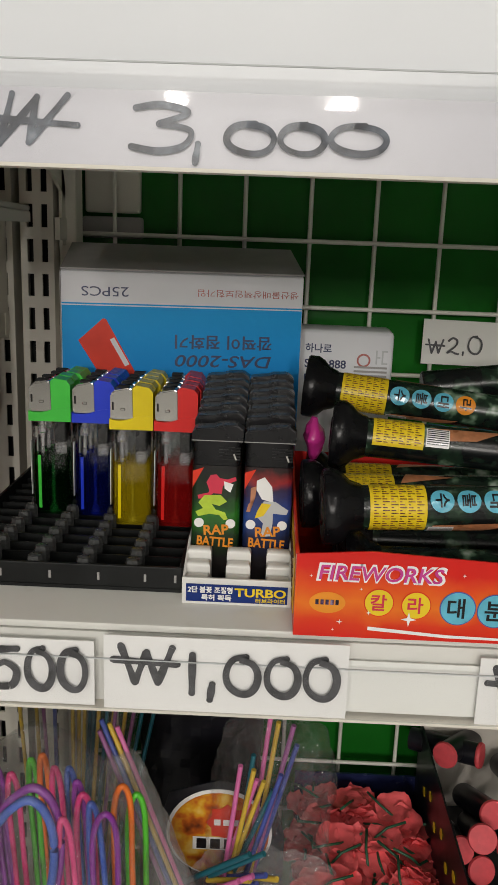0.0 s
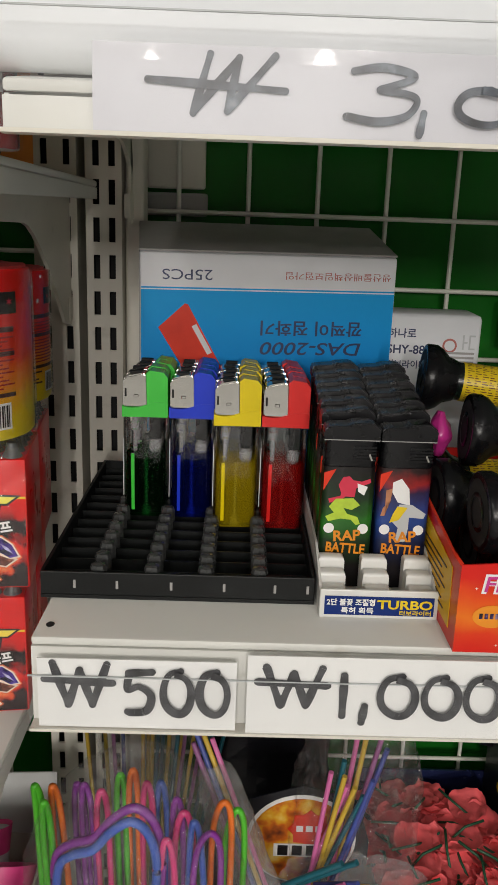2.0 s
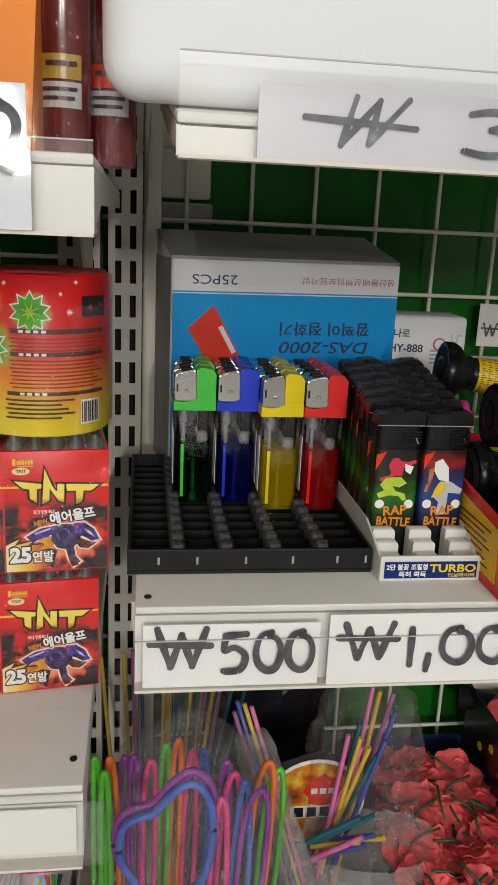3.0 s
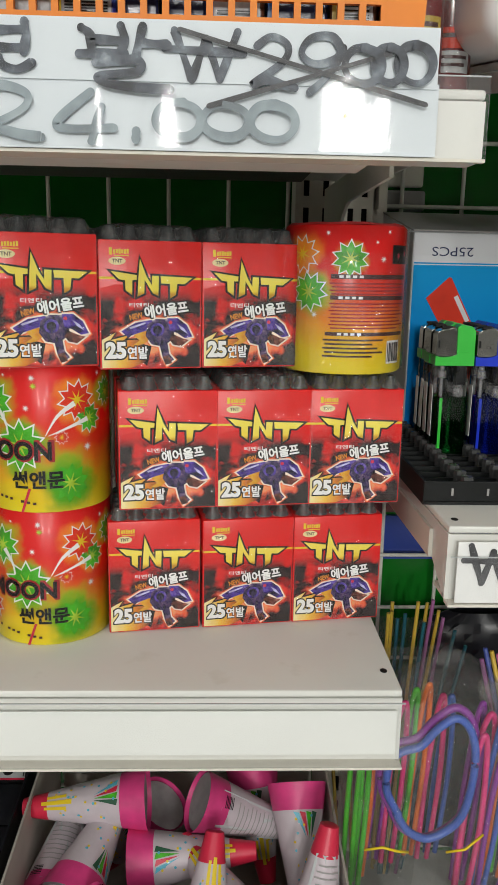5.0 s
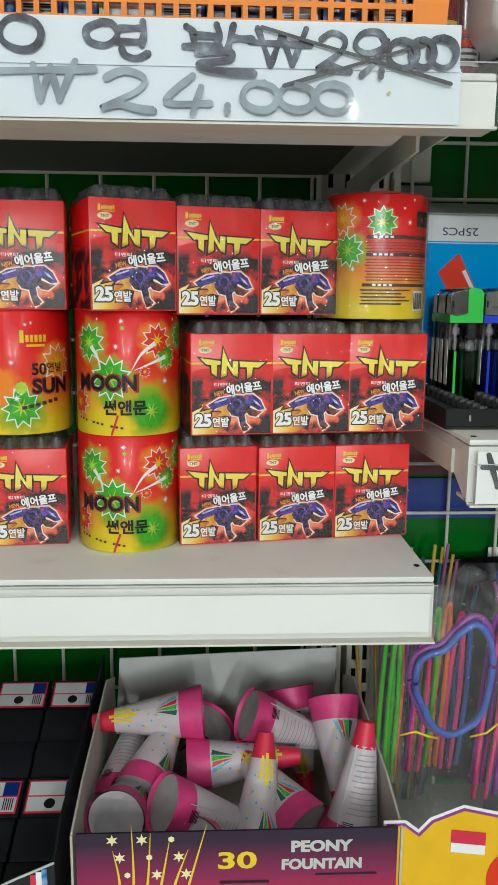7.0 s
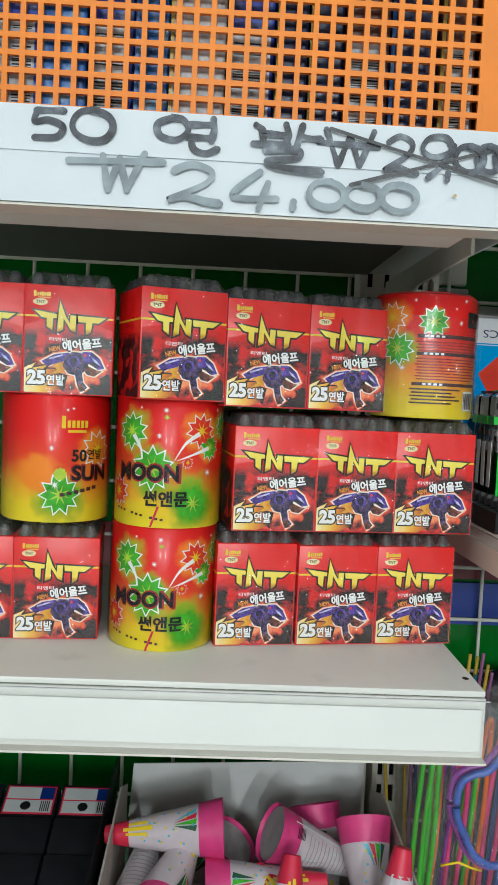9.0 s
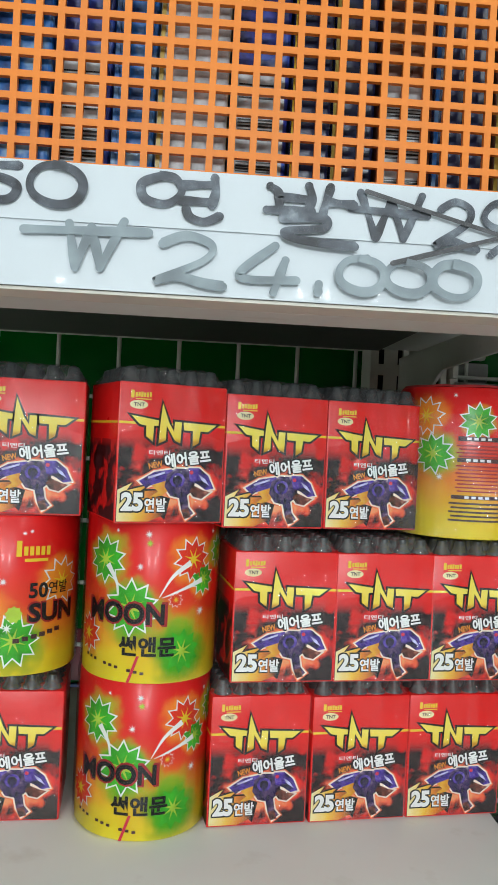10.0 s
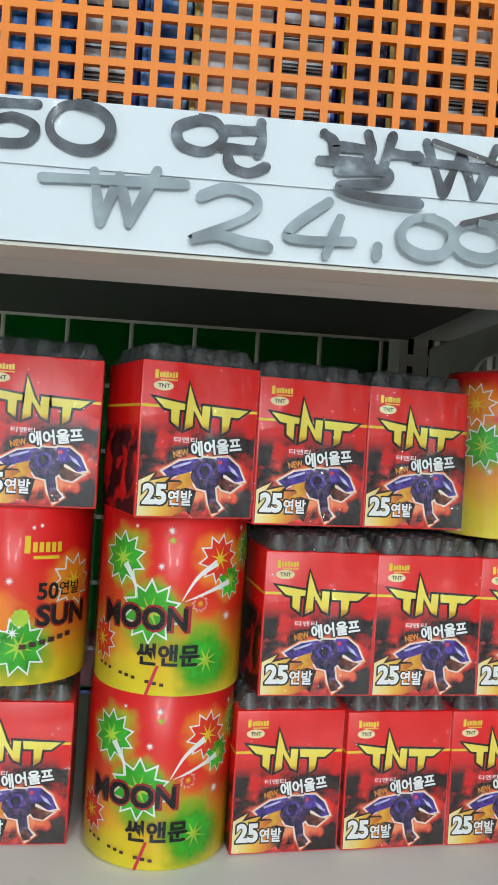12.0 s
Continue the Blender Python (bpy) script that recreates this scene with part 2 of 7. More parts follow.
M["wrap_drum"] = film("tight_shrink_wrap", gloss=0.07, haze=0.0, scale=45, bump=0.5, rough=0.07)
M["wrap_top"] = film("crinkled_shrink_wrap", gloss=0.35, haze=0.04, scale=110, bump=1.0, rough=0.10, deep=0.012, most=0.22)
M["bag"] = film("crumpled_bag", tint=(0.98, 0.98, 0.98), gloss=0.35, haze=0.02, scale=45, bump=1.0, rough=0.10, deep=0.032, most=0.12)
M["bag_thick"] = film("milky_bag", tint=(0.92, 0.90, 0.87), gloss=0.35, haze=0.18, scale=50, bump=1.0, rough=0.14, deep=0.028, most=0.14)
M["red"] = paint("red_carton", (0.72, 0.009, 0.009), 0.3, vary=0.06, scale=50, spec=0.35)
M["red_dark"] = paint("red_carton_edge", (0.35, 0.01, 0.015), 0.35, vary=0.1)
M["battle"] = battle_print("fire_artwork")
M["glow_red"] = paint("glowing_red_print", (0.80, 0.16, 0.06), 0.35, vary=0.4, scale=220, spec=0.3)
M["tube_tip"] = paint("grey_tube_tip", (0.045, 0.050, 0.050), 0.35, vary=0.3, scale=120)
M["black"] = paint("black_plastic", (0.005, 0.005, 0.006), 0.27, vary=0.3, scale=80, bump=0.0, spec=0.25)
M["black_print"] = paint("black_print", (0.008, 0.008, 0.009), 0.3, coat=0.1, spec=0.35)
M["gold"] = ramp_print("gold_print", 2, [(0.0, (0.26, 0.10, 0.01)), (0.40, (0.55, 0.27, 0.01)), (0.52, (0.82, 0.62, 0.05)), (1.0, (0.84, 0.70, 0.10))], scale=72.0, offset=-2.5)
M["yellow"] = paint("yellow_print", (0.80, 0.58, 0.02), 0.35, vary=0.05, spec=0.35)
M["orange_print"] = paint("orange_print", (0.80, 0.28, 0.02), 0.35, vary=0.08, spec=0.35)
M["white_print"] = paint("white_print", (0.85, 0.85, 0.84), 0.35, vary=0.02, coat=0.3)
M["pale_flare"] = paint("pale_flare_print", (0.84, 0.70, 0.58), 0.3, vary=0.2, scale=140, coat=0.3)
M["purple"] = mottle("violet_print", [(0.34, (0.006, 0.004, 0.02)), (0.46, (0.04, 0.018, 0.20)), (0.58, (0.10, 0.05, 0.40)), (0.76, (0.42, 0.38, 0.70))], 230)
M["purple_dark"] = mottle("dark_violet_print", [(0.40, (0.006, 0.004, 0.012)), (0.52, (0.03, 0.016, 0.09)), (0.62, (0.10, 0.05, 0.13)), (0.78, (0.34, 0.28, 0.40))], 330)
M["amber"] = mottle("amber_print", [(0.32, (0.10, 0.02, 0.01)), (0.45, (0.55, 0.12, 0.01)), (0.55, (0.70, 0.36, 0.02)), (0.7, (0.80, 0.62, 0.20))], 55)
M["bronze"] = mottle("bronze_print", [(0.34, (0.02, 0.006, 0.004)), (0.52, (0.13, 0.03, 0.02)), (0.64, (0.32, 0.10, 0.06)), (0.78, (0.62, 0.42, 0.32))], 320)
M["flame"] = ramp_print("flame_print", 0, [(0.0, (0.85, 0.78, 0.42)), (0.35, (0.82, 0.52, 0.06)), (0.62, (0.66, 0.20, 0.02)), (0.85, (0.06, 0.02, 0.02))], scale=40.0, offset=1.0, warp=0.35)
M["burst_green"] = paint("green_print", (0.07, 0.42, 0.02), 0.3, vary=0.35, scale=130, spec=0.35)
M["lime"] = paint("lime_print", (0.45, 0.62, 0.05), 0.3, vary=0.2, scale=130, spec=0.35)
M["paper_red"] = paint("red_tissue_top", (0.40, 0.03, 0.03), 0.6, vary=0.3, scale=200, bump=0.4)
M["text_grey"] = paint("small_print", (0.06, 0.02, 0.02), 0.4)
M["text_red"] = paint("small_red_print", (0.45, 0.12, 0.10), 0.4)
M["orange"] = paint("orange_plastic", (0.80, 0.235, 0.02), 0.45, vary=0.06, scale=30, spec=0.3)
M["blue_pack"] = mottle("blue_pack", [(0.34, (0.01, 0.012, 0.08)), (0.48, (0.04, 0.05, 0.34)), (0.58, (0.06, 0.12, 0.48)), (0.70, (0.45, 0.50, 0.66))], 75, 0.28)
M["sky_pack"] = mottle("sky_blue_pack", [(0.36, (0.01, 0.04, 0.16)), (0.50, (0.03, 0.14, 0.46)), (0.66, (0.30, 0.46, 0.62))], 80, 0.28)
M["navy_pack"] = paint("navy_pack", (0.015, 0.02, 0.07), 0.25, vary=0.3, coat=0.4)
M["brown_pack"] = paint("brown_pack", (0.12, 0.04, 0.02), 0.3, vary=0.3)
M["gold_pack"] = paint("ochre_pack", (0.45, 0.33, 0.05), 0.3, vary=0.3)
M["silver_pack"] = paint("silver_pack", (0.44, 0.45, 0.47), 0.35, vary=0.5, scale=120)
M["bin"] = paint("white_plastic", (0.86, 0.885, 0.915), 0.3, vary=0.015, scale=10, bump=0.02, coat=0.2)
M["maroon"] = paint("maroon_tube", (0.14, 0.012, 0.016), 0.25, vary=0.15, coat=0.5)
M["chrome"] = paint("steel", (0.36, 0.35, 0.33), 0.14, metal=1.0, vary=0.06, scale=120)
M["box_white"] = paint("white_carton", (0.74, 0.75, 0.78), 0.5, vary=0.03, scale=30, spec=0.2)
M["box_grey"] = paint("grey_carton_board", (0.36, 0.35, 0.34), 0.7, vary=0.08, scale=60, bump=0.2)
M["cyan"] = ramp_print("blue_sky_print", 2, [(0.0, (0.003, 0.20, 0.62)), (0.6, (0.004, 0.25, 0.68)), (1.0, (0.010, 0.34, 0.75))], scale=8.0, rough=0.4, coat=0.0)
M["cyan"].node_tree.nodes["Principled BSDF"].inputs["Specular IOR Level"].default_value = 0.12
M["navy_text"] = paint("navy_text", (0.02, 0.03, 0.10), 0.4)
M["gas_red"] = paint("red_orange_print", (0.70, 0.04, 0.015), 0.4, vary=0.12, scale=40, spec=0.25)
M["label_blue"] = paint("blue_label", (0.003, 0.025, 0.17), 0.4, vary=0.05, spec=0.25)
M["tray_white"] = paint("milky_plastic", (0.74, 0.74, 0.71), 0.35, vary=0.04, bump=0.02, coat=0.1)
M["tray_black"] = paint("black_tray", (0.008, 0.009, 0.009), 0.42, vary=0.25, scale=60, stain=(0.02, 0.02, 0.02), spec=0.22)
M["fw_orange"] = ramp_print("orange_carton", 2, [(0.0, (0.66, 0.014, 0.006)), (0.18, (0.70, 0.04, 0.008)), (0.38, (0.80, 0.17, 0.012)), (0.58, (0.76, 0.08, 0.010)), (0.75, (0.66, 0.016, 0.008)), (1.0, (0.64, 0.012, 0.008))], scale=23.0, warp=0.35, wscale=45, coat=0.0)
M["fw_yellow"] = paint("yellow_carton_side", (0.78, 0.46, 0.01), 0.4, vary=0.06, scale=50, spec=0.3)
M["pinkish"] = paint("magenta_print", (0.55, 0.03, 0.25), 0.35, coat=0.3)
M["aqua"] = paint("aqua_print", (0.10, 0.45, 0.60), 0.3, vary=0.15, scale=120, coat=0.3)
M["tube_art"] = mottle("dark_tube_print", [(0.44, (0.006, 0.008, 0.008)), (0.56, (0.015, 0.035, 0.02)), (0.62, (0.12, 0.20, 0.13)), (0.72, (0.55, 0.62, 0.55))], 62, 0.25)
M["tan"] = paint("tan_print", (0.45, 0.18, 0.08), 0.3, vary=0.4, scale=120, coat=0.4)
M["carton_in"] = paint("cardboard_inside", (0.50, 0.46, 0.41), 0.75, vary=0.08, scale=40, bump=0.15)
M["carton_white"] = paint("white_flap", (0.54, 0.55, 0.54), 0.6, vary=0.04)
M["peony"] = ramp_print("dusk_carton", 2, [(0.0, (0.66, 0.03, 0.05)), (0.66, (0.55, 0.02, 0.07)), (0.80, (0.24, 0.015, 0.08)), (0.95, (0.03, 0.012, 0.035)), (1.0, (0.02, 0.012, 0.03))], scale=6.25, rough=0.45, coat=0.2)
M["dark_card"] = paint("black_carton", (0.009, 0.009, 0.013), 0.35, vary=0.2, coat=0.1, spec=0.35)
M["pink"] = paint("pink_paper", (0.68, 0.05, 0.22), 0.45, vary=0.12, scale=80)
M["pale_pink"] = paint("confetti_paper", (0.57, 0.50, 0.54), 0.45, vary=0.06, scale=90, stain=(0.78, 0.50, 0.60))
M["paper_grey"] = paint("grey_paper", (0.52, 0.54, 0.55), 0.6, vary=0.05)
M["tip_red"] = paint("red_tip", (0.62, 0.02, 0.06), 0.4, vary=0.08)
M["inside_grey"] = paint("grey_board_disc", (0.36, 0.34, 0.35), 0.7, vary=0.12, scale=120)
M["poppy"] = paint("red_fabric", (0.88, 0.12, 0.13), 0.65, vary=0.18, scale=70, bump=0.3)
M["coral"] = paint("coral_paper", (0.66, 0.07, 0.085), 0.6, vary=0.15, scale=90)
M["stem"] = paint("green_stem", (0.02, 0.10, 0.05), 0.5)
# dark grey stands for the shade beneath the basket shelf
M["underside"] = paint("shade_grey_underside", (0.13, 0.125, 0.115), 0.6, vary=0.1, scale=20)
# unseen room: pale floor bounces light up, dark wall cuts reflections
M["floor"] = paint("floor_tile", (0.56, 0.56, 0.54), 0.35, vary=0.08, scale=3)
M["wall"] = paint("wall_paint", (0.45, 0.45, 0.44), 0.7, vary=0.04, scale=2)
M["wall_dark"] = paint("reflection_cut_wall", (0.16, 0.155, 0.15), 0.8, vary=0.1, scale=2)
M["ceil"] = paint("ceiling_board", (0.58, 0.58, 0.57), 0.8, vary=0.03, scale=4)
for nm, c in dict(s_pink=(0.70, 0.16, 0.40), s_yellow=(0.62, 0.42, 0.05), s_teal=(0.01, 0.12, 0.16), s_blue=(0.06, 0.09, 0.35), s_mauve=(0.35, 0.12, 0.30),
                  g_purple=(0.26, 0.03, 0.33), g_blue=(0.05, 0.12, 0.50), g_pink=(0.75, 0.04, 0.22), g_green=(0.08, 0.50, 0.03), g_orange=(0.80, 0.17, 0.02)).items():
    M[nm] = paint(nm[2:] + "_plastic_rod", c, 0.35, vary=0.12, scale=60, coat=0.3)


M["clear"] = film("clear_shell", gloss=0.10, haze=0.0, scale=90, bump=0.1, rough=0.05)
M["clear_part"] = film("clear_inner_part", gloss=0.12, haze=0.20, scale=200, bump=0.3, rough=0.1)
M["peg"] = paint("peg_plastic", (0.055, 0.057, 0.057), 0.22, vary=0.4, scale=300, spec=0.5)
M["lavender"] = paint("lavender_print", (0.50, 0.48, 0.74), 0.35, vary=0.3, scale=260, spec=0.3)
M["badge_cream"] = paint("cream_print", (0.80, 0.66, 0.34), 0.4, vary=0.05, spec=0.3)
FUEL = {"green": ((0.10, 0.42, 0.16), 0.025, (0.01, 0.10, 0.02)), "blue": ((0.08, 0.14, 0.70), 0.08, (0.006, 0.02, 0.26)),
        "yellow": ((0.92, 0.82, 0.22), 0.26, (0.52, 0.40, 0.01)), "red": ((0.86, 0.20, 0.16), 0.26, (0.45, 0.012, 0.012))}
CAPC = {"green": (0.05, 0.62, 0.06), "blue": (0.008, 0.04, 0.62), "yellow": (0.80, 0.62, 0.0), "red": (0.74, 0.015, 0.012)}
for k, (tint, dense, body) in FUEL.items():
    M["fuel_" + k] = film(k + "_fuel", tint=tint, gloss=0.03, haze=dense, scale=60, bump=0.1, rough=0.08, body=body)
    M["cap_" + k] = paint(k + "_cap", CAPC[k], 0.35, vary=0.05, spec=0.35)

# ---- mesh helpers ----
def part(name, bm, material, parent, label=""):
    me = bpy.data.meshes.new(name)
    bm.to_mesh(me)
    bm.free()
    me.materials.append(material)
    ob = new(name, me)
    ob.parent = parent
    if label:
        ob["label"] = label
    return ob


def smooth(ob, angle=40):
    me = ob.data
    me.polygons.foreach_set("use_smooth", [True] * len(me.polygons))
    me.set_sharp_from_angle(angle=radians(angle))
    return ob


def thing(name, label, category, m=None, group="", kind=""):
    ob = new(name)
    ob.empty_display_size = 0.02
    if m is not None:
        ob.matrix_basis = m
    return tagged(ob, label, category, group, kind)


def solo(name, bm, material, label, category, kind=""):
    return tagged(part(name, bm, material, None), label, category, "", kind)


def box(x0, x1, y0, y1, z0, z1, bev=0.0, bm=None, seg=2):
    own = bmesh.new()
    bmesh.ops.create_cube(own, size=1)
    for v in own.verts:
        v.co = Vector((x0 + (v.co.x + 0.5) * (x1 - x0), y0 + (v.co.y + 0.5) * (y1 - y0), z0 + (v.co.z + 0.5) * (z1 - z0)))
    if bev:
        bmesh.ops.bevel(own, geom=own.edges[:], offset=bev, segments=seg, affect="EDGES", profile=0.5)
    return join(bm, own)


def join(bm, own):
    if bm is None:
        return own
    me = bpy.data.meshes.new("tmp")
    own.to_mesh(me)
    own.free()
    bm.from_mesh(me)
    bpy.data.meshes.remove(me)
    return bm


def lathe(profile, seg=32, bm=None, m=None, cap=True):
    """Turned round z; profile: (radius, z) from the bottom up."""
    own = bmesh.new()
    rings = [[own.verts.new((r * math.cos(2 * math.pi * i / seg), r * math.sin(2 * math.pi * i / seg), z)) for i in range(seg)] for r, z in profile]
    for a, b in zip(rings, rings[1:]):
        for i in range(seg):
            own.faces.new((a[i], a[(i + 1) % seg], b[(i + 1) % seg], b[i]))
    if cap:
        own.faces.new(rings[0][::-1])
        own.faces.new(rings[-1])
    if m is not None:
        own.transform(m)
    return join(bm, own)


def rod(pts, r, seg=8, bm=None):
    """Round rod along points."""
    own = bmesh.new()
    pts = [Vector(p) for p in pts]
    rings = []
    for i, p in enumerate(pts):
        d = (pts[min(i + 1, len(pts) - 1)] - pts[max(i - 1, 0)]).normalized()
        q = d.to_track_quat("Z", "Y")
        rings.append([own.verts.new(p + q @ Vector((r * math.cos(2 * math.pi * k / seg), r * math.sin(2 * math.pi * k / seg), 0))) for k in range(seg)])
    for a, b in zip(rings, rings[1:]):
        for k in range(seg):
            own.faces.new((a[k], a[(k + 1) % seg], b[(k + 1) % seg], b[k]))
    own.faces.new(rings[0][::-1])
    own.faces.new(rings[-1])
    for f in own.faces:
        f.smooth = True
    return join(bm, own)


def curve_pts(pts, n=8):
    """Catmull-Rom through points of any size."""
    P = [Vector(p) for p in pts]
    if len(P) < 3:
        return P
    out = []
    for i in range(len(P) - 1):
        a, b, c, d = P[max(i - 1, 0)], P[i], P[i + 1], P[min(i + 2, len(P) - 1)]
        for k in range(n):
            t = k / n
            out.append(0.5 * (2 * b + (c - a) * t + (2 * a - 5 * b + 4 * c - d) * t * t + (3 * b - a - 3 * c + d) * t ** 3))
    return out + [P[-1]]


def prism(poly, y0, y1, bm=None, axis="y"):
    """A flat outline in (x, z), thick from y0 to y1 (axis x: outline in (y, z))."""
    own = bmesh.new()
    put = (lambda u, v, w: (u, w, v)) if axis == "y" else (lambda u, v, w: (w, u, v))
    a = [own.verts.new(put(u, v, y0)) for u, v in poly]
    b = [own.verts.new(put(u, v, y1)) for u, v in poly]
    own.faces.new(a)
    own.faces.new(b[::-1])
    n = len(poly)
    for i in range(n):
        own.faces.new((a[i], b[i], b[(i + 1) % n], a[(i + 1) % n]))
    bmesh.ops.recalc_face_normals(own, faces=own.faces[:])
    return join(bm, own)


def flat(polys, off=0.0):
    """Printed shapes in (x, z) on a front that faces -y, off before it."""
    bm = bmesh.new()
    for p in polys:
        bm.faces.new([bm.verts.new((u, -off, v)) for u, v in p])
    bmesh.ops.recalc_face_normals(bm, faces=bm.faces[:])
    for f in bm.faces:
        if f.normal.y > 0:
            f.normal_flip()
    return bm


def bend(bm, R):
    """Wraps a flat print round a drum of radius R whose front is at y = -R."""
    bmesh.ops.triangulate(bm, faces=bm.faces[:])
    for _ in range(5):
        longs = [e for e in bm.edges if e.calc_length() > 0.0035]
        if not longs:
            break
        bmesh.ops.subdivide_edges(bm, edges=longs, cuts=1)
        bmesh.ops.triangulate(bm, faces=bm.faces[:])
    for v in bm.verts:
        a, r = v.co.x / R, R - v.co.y
        v.co = Vector((r * math.sin(a), -r * math.cos(a), v.co.z))
    return bm


def words(body, height, x=0.0, z=0.0, off=0.0, bold=0.0, slant=0.0, align="LEFT", width=None, turn=0.0, ang=0.0):
    """Lettering in the built-in font, in (x, z), facing -y."""
    c = bpy.data.curves.new("words", "FONT")
    c.body, c.size, c.offset, c.shear, c.align_x = body, 1.0, bold, slant, align
    c.resolution_u = 3
    ob = bpy.data.objects.new("words", c)
    scene.collection.objects.link(ob)
    bpy.context.view_layer.update()
    me = bpy.data.meshes.new_from_object(ob.evaluated_get(bpy.context.evaluated_depsgraph_get()))
    bm = bmesh.new()
    bm.from_mesh(me)
    bpy.data.objects.remove(ob)
    bpy.data.curves.remove(c)
    bpy.data.meshes.remove(me)
    xs, ys = [v.co.x for v in bm.verts], [v.co.y for v in bm.verts]
    k = height / (max(ys) - min(ys))
    kx = width / (max(xs) - min(xs)) if width else k
    y0 = min(ys)
    x0 = min(xs) if align == "LEFT" else (min(xs) + max(xs)) / 2
    ca, sa = math.cos(radians(ang)), math.sin(radians(ang))
    for v in bm.verts:
        u, w = (v.co.x - x0) * kx, (v.co.y - y0) * k
        if turn:
            u, w = -u, -w
        v.co = Vector((x + u * ca - w * sa, -off, z + u * sa + w * ca))
    for f in bm.faces:
        f.normal_update()
        if f.normal.y > 0:
            f.normal_flip()
    return bm


def star(cx, cz, r1, r2, n, rot=0.0, sx=1.0):
    return [(cx + sx * (r1 if i % 2 == 0 else r2) * math.sin(rot + math.pi * i / n), cz + (r1 if i % 2 == 0 else r2) * math.cos(rot + math.pi * i / n)) for i in range(2 * n)]


def disc(cx, cz, r, n=24, sx=1.0):
    return [(cx + sx * r * math.sin(2 * math.pi * i / n), cz + r * math.cos(2 * math.pi * i / n)) for i in range(n)]


def rect(x0, x1, z0, z1):
    return [(x0, z0), (x1, z0), (x1, z1), (x0, z1)]


# Hand lettering: pen strokes in a box 1 wide and 1 high
GLYPH = {
    "0": [[(0.60, 0.99)] + [(0.5 - 0.48 * math.sin(0.5236 * k), 0.5 + (0.47 + 0.03 * math.sin(k)) * math.cos(0.5236 * k)) for k in range(1, 12)] + [(0.42, 0.96)]],
    "1": [[(0.5, 1.0), (0.5, 0.0)]],
    "2": [[(0.12, 0.80), (0.45, 0.98), (0.80, 0.82), (0.70, 0.5), (0.05, 0.05), (0.35, 0.14), (0.7, 0.04), (0.98, 0.0)]],
    "3": [[(0.08, 0.92), (0.5, 1.0), (0.92, 0.85), (0.45, 0.60)], [(0.45, 0.60), (0.95, 0.48), (0.85, 0.15), (0.45, 0.02), (0.0, 0.10)]],
    "4": [[(0.62, 1.0), (0.04, 0.30), (1.0, 0.28)], [(0.80, 0.70), (0.62, 0.0)]],
    "5": [[(0.95, 0.95), (0.12, 0.92)], [(0.15, 0.92), (0.08, 0.55), (0.5, 0.62), (0.92, 0.42), (0.75, 0.08), (0.08, 0.03)]],
    "9": [[(0.92, 0.75), (0.70, 0.98), (0.25, 0.95), (0.05, 0.68), (0.35, 0.50), (0.80, 0.60), (0.95, 0.80)], [(0.92, 0.72), (0.62, 0.30), (0.25, 0.0)]],
    ",": [[(0.6, 1.0), (0.4, 0.0)]],
    ".": [[(0.5, 0.9), (0.45, 0.1)]],
    "W": [[(0.12, 1.0), (0.34, 0.0)], [(0.34, 0.0), (0.52, 0.85)], [(0.52, 0.85), (0.70, 0.02)], [(0.70, 0.02), (0.92, 1.0)], [(0.0, 0.62), (1.0, 0.56)]],
    "w": [[(0.45, 1.0), (0.33, 0.0)], [(0.33, 0.0), (0.66, 0.95)], [(0.66, 0.95), (0.58, 0.05)], [(0.58, 0.05), (0.92, 1.0)], [(0.0, 0.54), (1.0, 0.42)]],
    "v": [[(0.36, 0.9), (0.42, 0.0)], [(0.42, 0.0), (0.54, 0.85)], [(0.54, 0.85), (0.62, 0.02)], [(0.62, 0.02), (0.80, 1.0)], [(0.0, 0.72), (1.0, 0.80)]],
    "yeon": [[(0.30, 0.98), (0.04, 0.78), (0.08, 0.45), (0.34, 0.36), (0.52, 0.62), (0.44, 0.92), (0.24, 0.96)], [(0.50, 0.80), (0.90, 0.84)], [(0.50, 0.46), (0.90, 0.46)], [(0.92, 1.0), (0.94, 0.72), (0.90, 0.38)], [(0.58, 0.28), (0.64, 0.10), (0.82, 0.02), (1.0, 0.16)]],
    "bal": [[(0.03, 0.96), (0.12, 0.86), (0.14, 0.62)], [(0.46, 1.0), (0.50, 0.80), (0.45, 0.60)], [(0.12, 0.80), (0.50, 0.78)], [(0.0, 0.58), (0.50, 0.60)], [(0.70, 1.0), (0.66, 0.78), (0.62, 0.54)], [(0.68, 0.76), (0.97, 0.74)],
            [(0.18, 0.46), (0.62, 0.50), (0.64, 0.34), (0.22, 0.26), (0.28, 0.16), (0.60, 0.10), (1.0, 0.08)]],
    "/": [[(0.0, 0.0), (1.0, 1.0)]],
    "\\": [[(0.0, 1.0), (1.0, 0.0)]],
}


